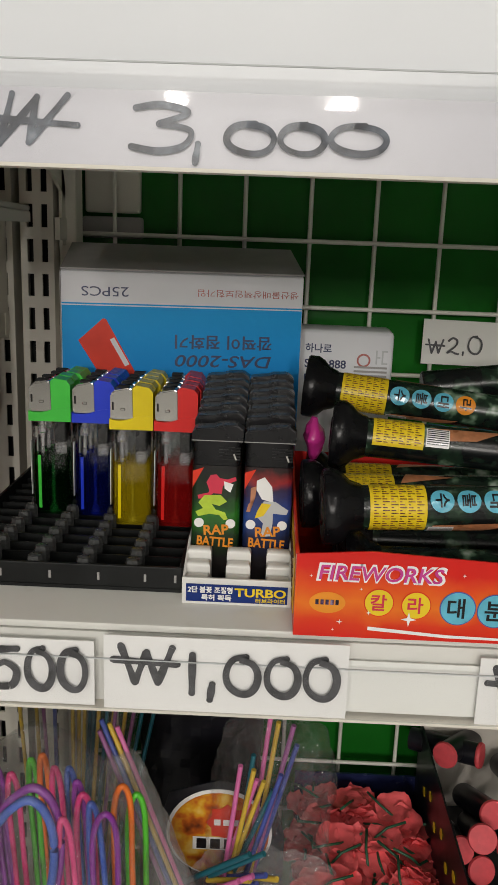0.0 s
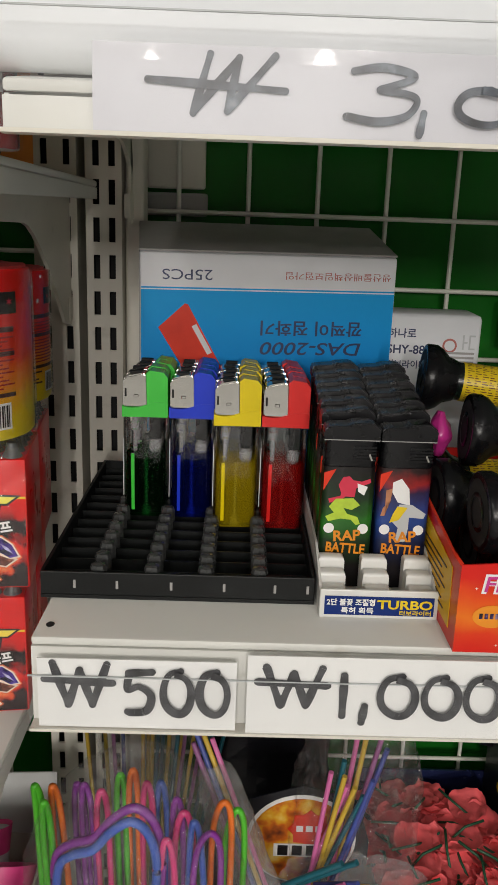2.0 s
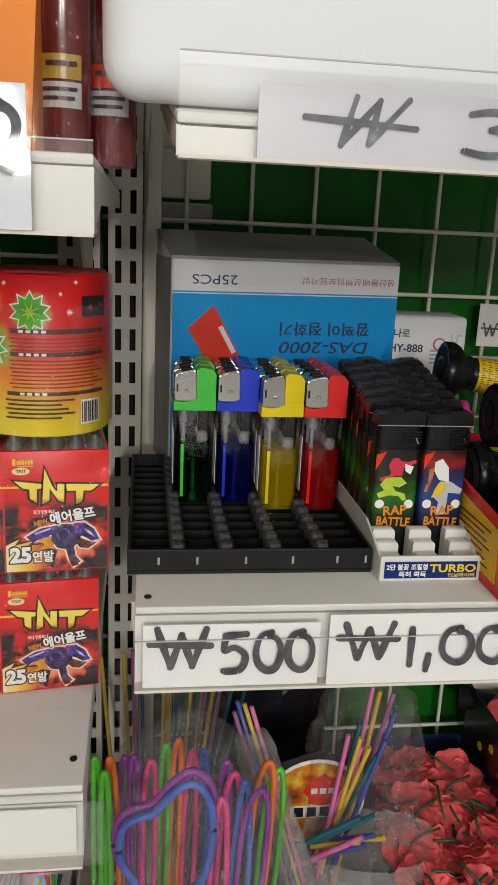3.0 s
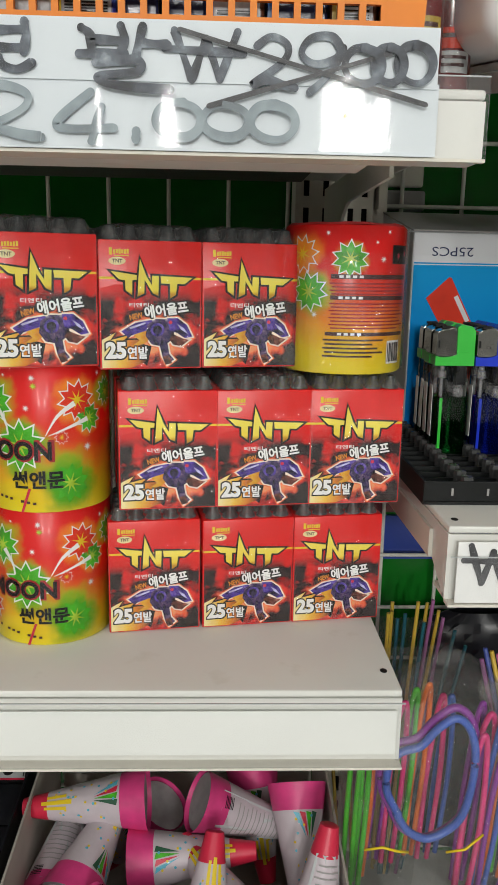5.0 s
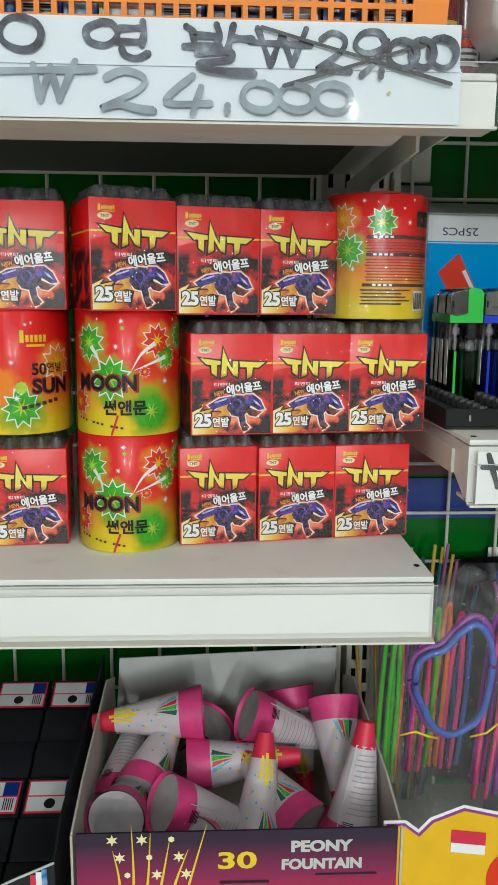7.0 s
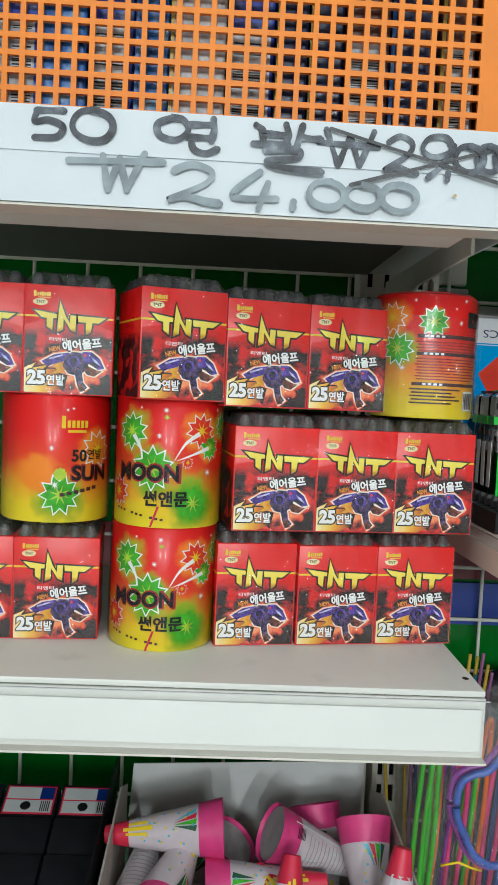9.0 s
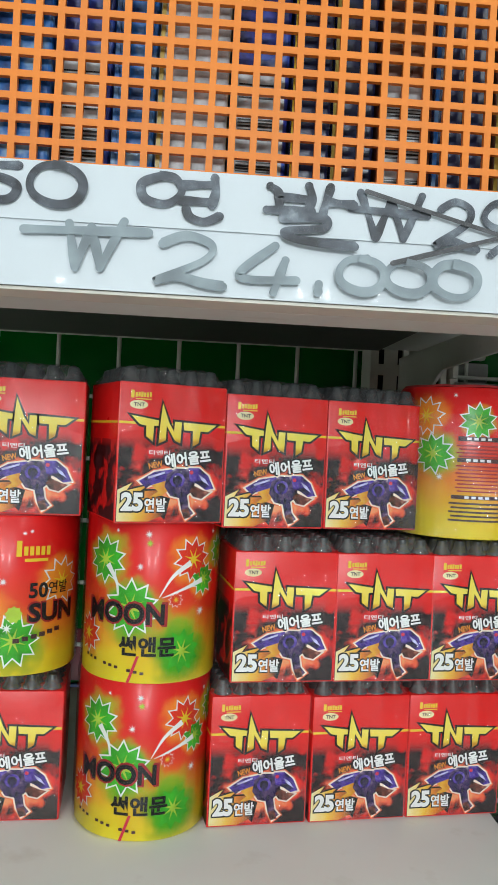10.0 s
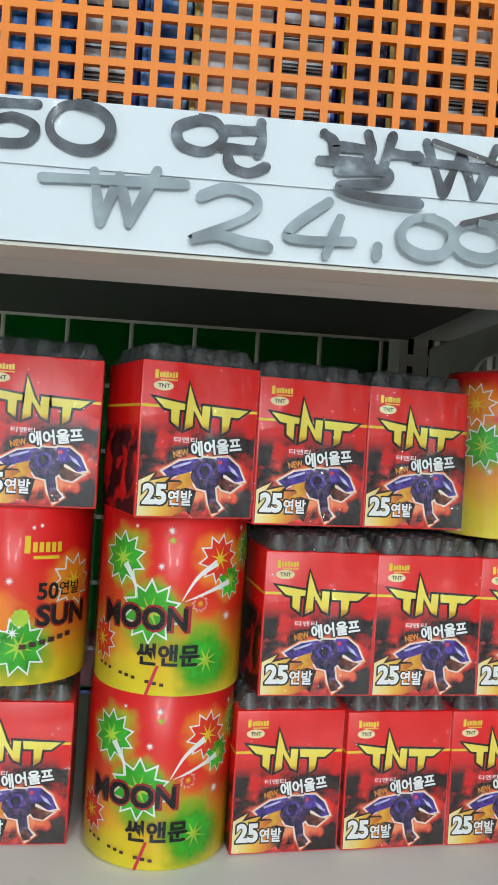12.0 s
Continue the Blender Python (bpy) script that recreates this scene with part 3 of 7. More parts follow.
def pen(letters, width, off=0.0, seed=1):
    """letters: (glyph, x0, x1, z0, z1). Ribbons with round ends and a wavering width."""
    bm, rnd = bmesh.new(), random.Random(seed)
    level = 0
    for g, x0, x1, z0, z1 in letters:
        for st in GLYPH[g]:
            pts = curve_pts([(x0 + u * (x1 - x0), z0 + v * (z1 - z0), 0) for u, v in st], 12)
            if len(pts) == 2:
                pts = [pts[0].lerp(pts[1], k / 6) for k in range(7)]
            level += 1
            o = off + 0.00010 * level
            ph, amp = rnd.uniform(0, 6), rnd.uniform(0.08, 0.2)
            L, R = [], []
            for i, p in enumerate(pts):
                d = (pts[min(i + 1, len(pts) - 1)] - pts[max(i - 1, 0)]).normalized()
                w = width / 2 * (1 + amp * math.sin(ph + 7 * i / len(pts)))
                q = Vector((-d.y, d.x, 0)) * w
                L.append(p + q)
                R.append(p - q)
            def cap(c, d0):
                a0 = math.atan2(d0.y, d0.x)
                return [c + Vector((math.cos(a0 + k), math.sin(a0 + k), 0)) * width / 2 * 0.98 for k in (-1.5708, -1.1, -0.55, 0, 0.55, 1.1, 1.5708)]
            for i, (a, b, c, d) in enumerate(zip(L, L[1:], R[1:], R)):
                bm.faces.new([bm.verts.new((v.x, -o - 0.00002 * (i % 2) - 0.000012 * i, v.y)) for v in (a, b, c, d)])
            for ends, s in ((cap(pts[-1], pts[-1] - pts[-2]), 1), (cap(pts[0], pts[0] - pts[1]), 1)):
                bm.faces.new([bm.verts.new((v.x, -o + 0.00003 * s, v.y)) for v in ends])
    bmesh.ops.recalc_face_normals(bm, faces=bm.faces[:])
    for f in bm.faces:
        f.normal_update()
        if f.normal.y > 0:
            f.normal_flip()
    return bm


def holed(xs, zs, solid, y, thick):
    """One plate in (x, z) between the grid lines xs and zs, open where solid(i, j) is false."""
    bm, V = bmesh.new(), {}
    def at(i, j, k):
        if (i, j, k) not in V:
            V[i, j, k] = bm.verts.new((xs[i], y + thick * k, zs[j]))
        return V[i, j, k]
    nx, nz = len(xs) - 1, len(zs) - 1
    ok = lambda i, j: 0 <= i < nx and 0 <= j < nz and solid(i, j)
    for i in range(nx):
        for j in range(nz):
            if not solid(i, j):
                continue
            bm.faces.new([at(*p, 0) for p in ((i, j), (i + 1, j), (i + 1, j + 1), (i, j + 1))])
            bm.faces.new([at(*p, 1) for p in ((i, j), (i, j + 1), (i + 1, j + 1), (i + 1, j))])
            for di, dj, p, q in ((-1, 0, (i, j), (i, j + 1)), (1, 0, (i + 1, j + 1), (i + 1, j)), (0, -1, (i + 1, j), (i, j)), (0, 1, (i, j + 1), (i + 1, j + 1))):
                if not ok(i + di, j + dj):
                    bm.faces.new([at(*p, 0), at(*q, 0), at(*q, 1), at(*p, 1)])
    return bm


def crumple(profile, sx, sy, amp, seed, seg=40, rows=36, freq=28.0):
    """A loose bag: (height, swell) from the bottom up, with creases."""
    bm = bmesh.new()
    zs = [p[0] for p in profile]
    rings = []
    for j in range(rows + 1):
        z = zs[0] + (zs[-1] - zs[0]) * j / rows
        s = float(np.interp(z, zs, [p[1] for p in profile]))
        ring = []
        for i in range(seg):
            a = 2 * math.pi * i / seg
            p = Vector((sx * s * math.cos(a), sy * s * math.sin(a), z))
            q = Vector((p.x, p.y, p.z * 0.45)) * freq + Vector((seed * 3.1, seed, 0))
            n = noise.noise(q) + 0.6 * abs(noise.noise(q * 2.7)) + 0.3 * noise.noise(q * 6)
            p += Vector((math.cos(a), math.sin(a), 0.3)) * amp * n
            ring.append(bm.verts.new(p))
        rings.append(ring)
    for a, b in zip(rings, rings[1:]):
        for i in range(seg):
            f = bm.faces.new((a[i], a[(i + 1) % seg], b[(i + 1) % seg], b[i]))
            f.smooth = (i + len(bm.faces)) % 3 > 0
    return bm

# ---- the room that closes the place: unseen, tones steer bounced light ----
solo("floor", box(-3.2, 3.0, -9.2, 0.6, -0.05, 0.0), M["floor"], "unseen floor, pale to bounce light upward", "floor", "structure")
solo("ceiling", box(-3.2, 3.0, -9.2, 0.6, 2.62, 2.7), M["ceil"], "plain white ceiling above the aisle", "ceiling", "structure")
solo("wall_north", box(-3.2, 3.0, 0.5, 0.6, 0, 2.62), M["wall"], "plain painted wall behind the shelving", "wall", "structure")
solo("wall_south", box(-3.2, 3.0, -9.2, -9.1, 0, 2.62), M["wall_dark"], "unseen wall across the aisle, dark to cut reflections", "wall", "structure")
solo("wall_west", box(-3.2, -3.1, -9.1, 0.5, 0, 2.62), M["wall"], "plain painted wall at the aisle's end", "wall", "structure")
solo("wall_east", box(2.9, 3.0, -9.1, 0.5, 0, 2.62), M["wall"], "plain painted wall at the aisle's end", "wall", "structure")

# ---- shelving ----
solo("back_board", box(-1.3, 0.9, 0.342, 0.352, 0.12, 2.0), M["green"], "glossy dark green back board behind wire mesh", "back board", "structure")
solo("stripe", box(-0.60, 0.02, 0.337, 0.3415, 1.008, 1.052), M["maroon_band"], "maroon stripe across the green back board", "stripe", "structure")
solo("stripe", box(-0.60, 0.02, 0.337, 0.3415, 0.961, 1.004), M["blue_band"], "dark blue stripe across the green back board", "stripe", "structure")
post = thing("steel_post", "greyish cream steel post behind the wire mesh", "post", kind="structure")
part("column", box(-0.139, -0.094, 0.333, 0.341, 1.302, 2.0, 0.002), M["cream_dull"], post)
part("foot", box(-0.141, -0.092, 0.331, 0.341, 1.282, 1.299, 0.002), M["box_grey"], post)


def wire_mesh(label, xs, zs, x0, x1, z0, z1, y):
    g = thing("wire_mesh", label, "wire mesh", kind="structure")
    for x in xs:
        smooth(part("wire", rod([(x, y + 0.002, z0), (x, y + 0.002, z1)], 0.0018), M["wire"], g), 60)
    for z in zs:
        smooth(part("wire", rod([(x0, y - 0.0018, z), (x1, y - 0.0018, z)], 0.0018), M["wire"], g), 60)


wire_mesh("cream wire mesh panel before the green board", [0.149 + 0.0525 * k for k in range(-6, 8)], [1.285 + 0.0525 * k for k in range(-13, 12)], -0.195, 0.53, 0.56, 1.9, 0.325)
wire_mesh("cream wire mesh panel behind the stacked cartons", [-0.2114 - 0.0508 * k for k in range(0, 16)], [1.305 + 0.0525 * k for k in range(-13, 12)], -1.0, -0.2, 0.56, 1.9, 0.325)


def upright(label, x0, x1, cols, y, side=0.0):
    g = thing("upright", label, "upright", kind="structure")
    w, h, pitch, zc = 0.0046, 0.0165, 0.0253, 1.296
    edges = [x0] + [e for c in cols for e in (c - w / 2, c + w / 2)] + [x1]
    zs = [0.0] + [e for k in range(-28, 16) for e in (zc + pitch * k - h / 2, zc + pitch * k + h / 2)] + [2.05]
    part("post", holed(edges, zs, lambda i, j: not (i % 2 and j % 2), y, 0.0018), M["cream_dull"], g)
    part("post_side", box(x0, x0 + 0.0018, y + 0.0019, y + 0.036, 0.0, 2.05), M["cream_dull"], g)
    part("post_side", box(x1 - 0.0018, x1, y + 0.0019, y + 0.036, 0.0, 2.05), M["cream_dull"], g)
    # black block in the post paints the shade of its hollow
    part("shade_lining", box(x0 + 0.002, x1 - 0.002, y + 0.016, y + 0.030, 0.0, 2.05), M["slot"], g, "near-black block for the hollow's shade behind the slots")
    if side:
        part("flange", box(x1 + 0.0006, x1 + side, y + 0.012, y + 0.036, 0.0, 2.05, 0.002), M["cream_dull"], g)


upright("cream slotted steel upright beside the lighters", -0.1735, -0.1485, (-0.1662, -0.1553), 0.27, 0.014)
upright("cream slotted steel upright beside the carton stack", -0.2100, -0.1795, (-0.2015, -0.1862), 0.27)


def shelf(label, x0, x1, yf, zt, drop, rail, hole=None, yb=0.268, out=0.0062, deep=0.0, slope=0.0):
    """drop: height of the front lip; rail: z0, z1 and x0 of the clear price rail."""
    g = thing("shelf", label, "shelf", kind="structure")
    smooth(part("deck", box(x0, x1, yf + 0.0015, yb, zt - 0.004, zt, 0.0012), M["cream"], g))
    part("front_lip", box(x0, x1, yf + 0.0015, yf + 0.0035, zt - drop, zt - 0.0045), M["cream"], g)
    part("lip_return", box(x0, x1, yf + 0.0040, yf + 0.022, zt - drop, zt - drop + 0.002), M["cream_dull"], g)
    for a in (x0, x1 - 0.0015):
        part("side_flange", prism([(yf + 0.004, zt - 0.0045), (yf + 0.004, zt - drop), (yf + 0.05, zt - min(drop, 0.016)), (yb, zt - 0.012), (yb, zt - 0.0045)], a, a + 0.0015, axis="x"), M["cream"], g)
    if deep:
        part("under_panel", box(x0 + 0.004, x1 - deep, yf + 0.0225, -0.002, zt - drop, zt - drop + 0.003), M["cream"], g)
        # dark sheet under the deck: the shade there is put into its colour
        part("under_plate", box(x0 + 0.004, x1 - deep, 0.004, yb - 0.01, zt - 0.0062, zt - 0.0045), M["underside"], g)
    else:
        part("under_plate", box(x0 + 0.004, x1 - 0.004, (yf + yb) / 2 - 0.02, (yf + yb) / 2 + 0.02, zt - 0.010, zt - 0.0045), M["cream_dull"], g)
    z0, z1, rx = rail
    part("price_rail", box(rx, x1, yf - out, yf - out + 0.0008, z0, z1), M["rail"], g, "clear plastic price rail")
    part("rail_edge", box(rx, x1, yf - out - 0.0001, yf - out + 0.0009, z1 + 0.00005, z1 + 0.0005), M["paper_grey"], g)
    part("rail_seat", box(rx, x1, yf - out, yf + 0.0015, z0 - 0.0014, z0 - 0.0001), M["cream_dull"], g)
    if slope:
        for ob in g.children:
            if ob.name.split(".")[0] in ("deck", "side_flange", "under_plate", "lip_return"):
                for v in ob.data.vertices:
                    v.co.z += slope * (v.co.y - yf)
    if hole:
        # dark disc on the deck in place of a shaded hole
        part("peg_hole", lathe([(0.0019, zt + 0.0001), (0.0019, zt + 0.0003)], 16, m=pose(hole[0], hole[1], 0) @ Matrix.Diagonal((1, 1.25, 1, 1))), M["slot"], g)
    return g


shelf("cream steel shelf with lighters and firework tubes", -0.1500, 0.46, 0.0, 1.105, 0.040, (1.065, 1.0905, -0.1500), (-0.144, 0.0125))
shelf("cream steel shelf holding red firework cartons", -1.1, -0.1735, -0.0205, 1.024, 0.040, (0.985, 1.0205, -1.1), (-0.1795, 0.0010))
shelf("upper cream steel shelf with a white tub", -0.137, 0.46, -0.0535, 1.3185, 0.0145, (1.3042, 1.3365, -0.1365), slope=0.17)
shelf("upper cream steel shelf with an orange basket", -1.1, -0.165, -0.0555, 1.303, 0.027, (1.2765, 1.3065, -1.1), out=0.0030, deep=0.042)
shelf("lower cream steel shelf with cartons and bags", -0.1500, 0.46, -0.05, 0.695, 0.040, (0.655, 0.692, -0.15))
shelf("lower cream steel shelf with cones in a carton", -1.1, -0.1735, -0.05, 0.695, 0.040, (0.655, 0.692, -1.1))
part("rail_end", box(-0.1735, -0.1635, -0.0267, -0.0259, 0.985, 1.0205, 0.0003), M["rail"], None)
tagged(bpy.data.objects["rail_end"], "clear plastic price rail end past the shelf", "price rail", kind="structure")


def bracket(label, x, yf, zt, depth, nose=0.022):
    g = thing("shelf_bracket", label, "bracket", kind="structure")
    out = [(0.272, zt - depth), (0.272, zt - 0.006), (yf, zt - 0.006), (yf, zt - nose)]
    out += [(yf + 0.13 + 0.05 * k / 6 + 0.05 * (1 - math.cos(math.pi / 2 * k / 6)), zt - nose - 0.002 - (depth - nose - 0.006) * (k / 6) ** 2.0) for k in range(7)]
    part("plate", prism(out, x, x + 0.0022, axis="x"), M["cream_dull"], g)
    part("hook", box(x - 0.001, x + 0.003, 0.262, 0.283, zt - depth + 0.004, zt - depth + 0.02), M["cream_dull"], g)


bracket("steel shelf bracket under the basket shelf", -0.187, 0.02, 1.299, 0.095)
bracket("steel shelf bracket under the tub shelf", -0.1445, 0.10, 1.345, 0.070, 0.016)
bracket("steel shelf bracket under the carton shelf", -0.187, 0.03, 1.019, 0.095)
bracket("steel shelf bracket under the lighter shelf", -0.152, 0.03, 1.100, 0.095)

# ---- ceiling lamps, behind and above the camera: unseen housings for the added rows ----
for lx, ly in LAMPS:
    g = thing("ceiling_light", "long white fluorescent ceiling light, unseen, placed to light the shelves", "ceiling light", pose(lx, ly, 2.62), "ceiling lights")
    part("housing", box(-0.06, 0.06, -0.62, 0.62, -0.03, 0.0, 0.006), M["bin"], g)


# ---- price cards ----
def price_card(label, x0, x1, z0, z1, y, letters, width, ink="ink", seed=1, stock="card"):
    g = thing("price_card", label, "price card", pose(0, y, 0))
    bm = box(x0, x1, 0.0, 0.0007, z0, z1, 0.0)
    paper = part("paper", bm, M[stock], g)
    part("writing", pen(letters, width, 0.0003, seed), M[ink], paper, "handwritten black marker price")
    return g


price_card("white price card, handwritten five hundred won", -0.1462, -0.0610, 1.0655, 1.0985, -0.0046,
           [("W", -0.143, -0.114, 1.0765, 1.0965), ("5", -0.1085, -0.0965, 1.0735, 1.0945), ("0", -0.0925, -0.0800, 1.0735, 1.0945), ("0", -0.0770, -0.0645, 1.0735, 1.0945)], 0.0034, seed=2)
price_card("white price card, handwritten one thousand won", -0.0565, 0.0575, 1.0645, 1.1025, -0.0050,
           [("W", -0.052, -0.022, 1.0790, 1.0975), ("1", -0.0175, -0.0125, 1.0750, 1.0945), (",", -0.0085, -0.0035, 1.0720, 1.0800),
            ("0", 0.0005, 0.0160, 1.0755, 1.0950), ("0", 0.0195, 0.0345, 1.0755, 1.0950), ("0", 0.0375, 0.0525, 1.0750, 1.0955)], 0.0034, seed=3)
price_card("white price card at the shelf's edge", 0.118, 0.215, 1.0640, 1.0990, -0.0046, [("W", 0.122, 0.150, 1.0745, 1.0945), ("2", 0.156, 0.169, 1.0725, 1.0935), (",", 0.172, 0.177, 1.070, 1.078), ("0", 0.180, 0.194, 1.0725, 1.0935)], 0.0034, seed=4)
price_card("long white card, handwritten three thousand won", -0.1092, 0.30, 1.3040, 1.3285, -0.0572,
           [("w", -0.0930, -0.0530, 1.3100, 1.3260), ("3", -0.0350, -0.0140, 1.3090, 1.3240), (",", -0.0150, -0.0105, 1.3060, 1.3120),
            ("0", -0.0030, 0.0135, 1.3090, 1.3190), ("0", 0.0150, 0.0305, 1.3095, 1.3190), ("0", 0.0318, 0.0510, 1.3100, 1.3195)], 0.0022, "ink_mid", 5, "card_lilac")
part("tape_edge", box(-0.109, 0.30, -0.0010, -0.0008, 1.3240, 1.3285), M["tape"], bpy.data.objects["price_card.003"])

blank = thing("price_strip", "blank white strip in a clear shelf rail", "price strip", pose(0, -0.0220, 0))
part("paper", box(-1.09, -0.1765, 0.0, 0.0007, 0.9895, 1.0140), M["card_blank"], blank)
part("rail_end", box(-0.1763, -0.1658, -0.0016, -0.0006, 0.9870, 1.0165), M["rail"], blank, "clear plastic rail end")
blank = thing("price_strip", "blank white strip between two price cards", "price strip", pose(0, -0.0014, 0))
part("paper", box(0.030, 0.40, 0.0, 0.0007, 1.0665, 1.0930), M["card_blank"], blank)

sign = thing("price_sign", "long white sign taped over, one price crossed out and rewritten", "price sign", pose(0, -0.0600, 0))
part("paper", box(-0.52, -0.1855, 0.0, 0.0006, 1.2765, 1.3030), M["card_cool"], sign)
part("upper_paper", box(-0.52, -0.1865, -0.0009, -0.0003, 1.3010, 1.3228), M["card_cool"], sign)
part("writing", pen([("5", -0.4300, -0.4140, 1.3065, 1.3210), ("0", -0.4110, -0.3905, 1.3060, 1.3218), ("yeon", -0.3705, -0.3400, 1.3035, 1.3205), ("bal", -0.3225, -0.2885, 1.2960, 1.3198)], 0.0033, 0.0012, 7), M["ink_mid"], sign)
part("old_price", pen([("W", -0.2905, -0.2610, 1.3020, 1.3190), ("2", -0.2580, -0.2410, 1.3000, 1.3180), ("9", -0.2400, -0.2225, 1.2985, 1.3185), (".", -0.2275, -0.2240, 1.2975, 1.3015),
                       ("0", -0.2230, -0.2085, 1.3015, 1.3150), ("0", -0.2120, -0.2000, 1.3020, 1.3155), ("0", -0.2030, -0.1890, 1.3020, 1.3165)], 0.0030, 0.0013, 8), M["ink_mid"], sign)
part("crossing_out", pen([("\\", -0.2850, -0.1910, 1.2950, 1.3190), ("/", -0.2740, -0.2050, 1.2925, 1.3130)], 0.0018, 0.0030, 9), M["ink"], sign)
part("new_price", pen([("v", -0.4120, -0.3660, 1.2840, 1.3020), ("2", -0.3640, -0.3370, 1.2800, 1.2985), ("4", -0.3325, -0.3100, 1.2790, 1.2965), (".", -0.3035, -0.2995, 1.2795, 1.2835),
                       ("0", -0.2945, -0.2765, 1.2805, 1.2940), ("0", -0.2765, -0.2585, 1.2810, 1.2935), ("0", -0.2585, -0.2405, 1.2805, 1.2940)], 0.0033, 0.0016, 10), M["ink_grey"], sign)
part("spot", flat([disc(-0.2215, 1.2905, 0.0009, 10)], 0.0018), M["gold_pack"], sign)
tp = box(-0.53, -0.1790, -0.0046, -0.0044, 1.2770, 1.3215)
bmesh.ops.subdivide_edges(tp, edges=[e for e in tp.edges if abs(e.verts[0].co.x - e.verts[1].co.x) > 0.1], cuts=60)
for v in tp.verts:
    v.co.y += 0.0012 * noise.noise(Vector((v.co.x * 40, 0, v.co.z * 60))) - 0.055 * (1.2990 - v.co.z)
smooth(part("tape", tp, M["tape"], sign, "clear glossy tape over the paper"), 60)

tag = thing("price_tag", "small cream card tied to the wire mesh", "price tag", pose(0, 0.319, 0))
part("paper", prism([(0.1400, 1.2275), (0.1400, 1.1910), (0.215, 1.1900), (0.215, 1.2260)], 0, 0.0006), M["cream"], tag)
part("writing", pen([("W", 0.1430, 0.1580, 1.2000, 1.2110), ("2", 0.1600, 0.1700, 1.2000, 1.2130), (".", 0.1720, 0.1750, 1.1990, 1.2020), ("0", 0.1770, 0.1880, 1.2000, 1.2150)], 0.0016, 0.0004, 11), M["ink"], tag)
tag = thing("price_tag", "small white card behind the wire mesh", "price tag", pose(0, 0.331, 0))
part("paper", box(-0.014, 0.05, 0, 0.0006, 0.911, 0.930), M["card"], tag)

# ---- orange basket and what it holds ----
bk = thing("basket", "orange plastic basket with square holes, full of packets", "basket", pose(0, -0.0335, 1.3035))
X1, P, ncol, nrow = -0.2035, 0.00885, 49, 16
xs = sorted(e for i in range(ncol + 1) for e in (X1 - P * i - 0.0014, X1 - P * i + 0.0014))
zs = [0.0] + [e for j in range(nrow + 1) for e in (0.0180 + P * j - 0.0014, 0.0180 + P * j + 0.0014)]
bm = holed(xs, zs, lambda i, j: not (i % 2 and j > 1 and j % 2 == 0), -0.0013, 0.0026)
part("front_panel", bm, M["orange"], bk)
part("corner", prism([(X1 + 0.0012, 0.0), (-0.1885, 0.0), (-0.1790, 0.165), (X1 + 0.0012, 0.165)], -0.0014, 0.0014), M["orange"], bk)
part("side_panel", prism([(-0.0014 + 0.003, 0.0), (0.22, 0.0), (0.22, 0.165), (0.0016, 0.165)], -0.1900, -0.1875, axis="x"), M["orange"], bk)
part("base", box(-0.64, -0.191, 0.002, 0.22, 0.0, 0.003), M["orange"], bk)
part("back_panel", box(-0.64, -0.191, 0.2205, 0.223, 0.0, 0.165), M["orange"], bk)
part("rim", box(-0.64, -0.176, -0.006, 0.225, 0.1655, 0.172, 0.002), M["orange"], bk)
tp = box(-0.372, -0.318, -0.0024, -0.0022, 0.098, 0.150)
part("tape", tp, M["tape"], bk, "clear tape stuck over the holes")

rnd = random.Random(5)
x = -0.632
packs = ["blue_pack", "blue_pack", "sky_pack", "navy_pack", "blue_pack", "blue_pack", "brown_pack", "gold_pack", "blue_pack", "sky_pack", "silver_pack"]
while x < -0.215:
    w = rnd.uniform(0.012, 0.030)
    w = min(w, -0.205 - x)
    k = rnd.choice(packs)
    g = thing("sparkler_packet", "%s wrapped packet standing in the basket" % {"blue_pack": "violet blue", "sky_pack": "sky blue", "navy_pack": "dark navy", "silver_pack": "silvery", "brown_pack": "brown", "gold_pack": "ochre yellow"}[k],
              "packet", pose(x, -0.0295 + rnd.uniform(0, 0.006), 1.3068), "packets in the basket")
    h = rnd.uniform(0.12, 0.152)
    part("body", box(0, w, 0, 0.10, 0, h, 0.0015), M[k], g)
    if w > 0.016 and rnd.random() < 0.45:
        part("barcode_patch", box(0.002, w - 0.002, -0.0006, -0.0001, 0.010, 0.070), M["silver_pack"], g)
        z, bars = 0.012, bmesh.new()
        while z < 0.066:
            hh = rnd.uniform(0.0003, 0.0008)
            box(0.0035, w - 0.0035, -0.0010, -0.0007, z, z + hh, bm=bars)
            z += hh + rnd.uniform(0.0005, 0.0012) + (0.008 if rnd.random() < 0.08 else 0)
        part("barcode", bars, M["black_print"], g)
    part("edge_strip", box(0.0005, 0.0022, -0.0009, -0.0002, 0.006, h - 0.004), M[rnd.choice(["gold_pack", "yellow", "silver_pack", "sky_pack"])], g)
    x += w + 0.0008

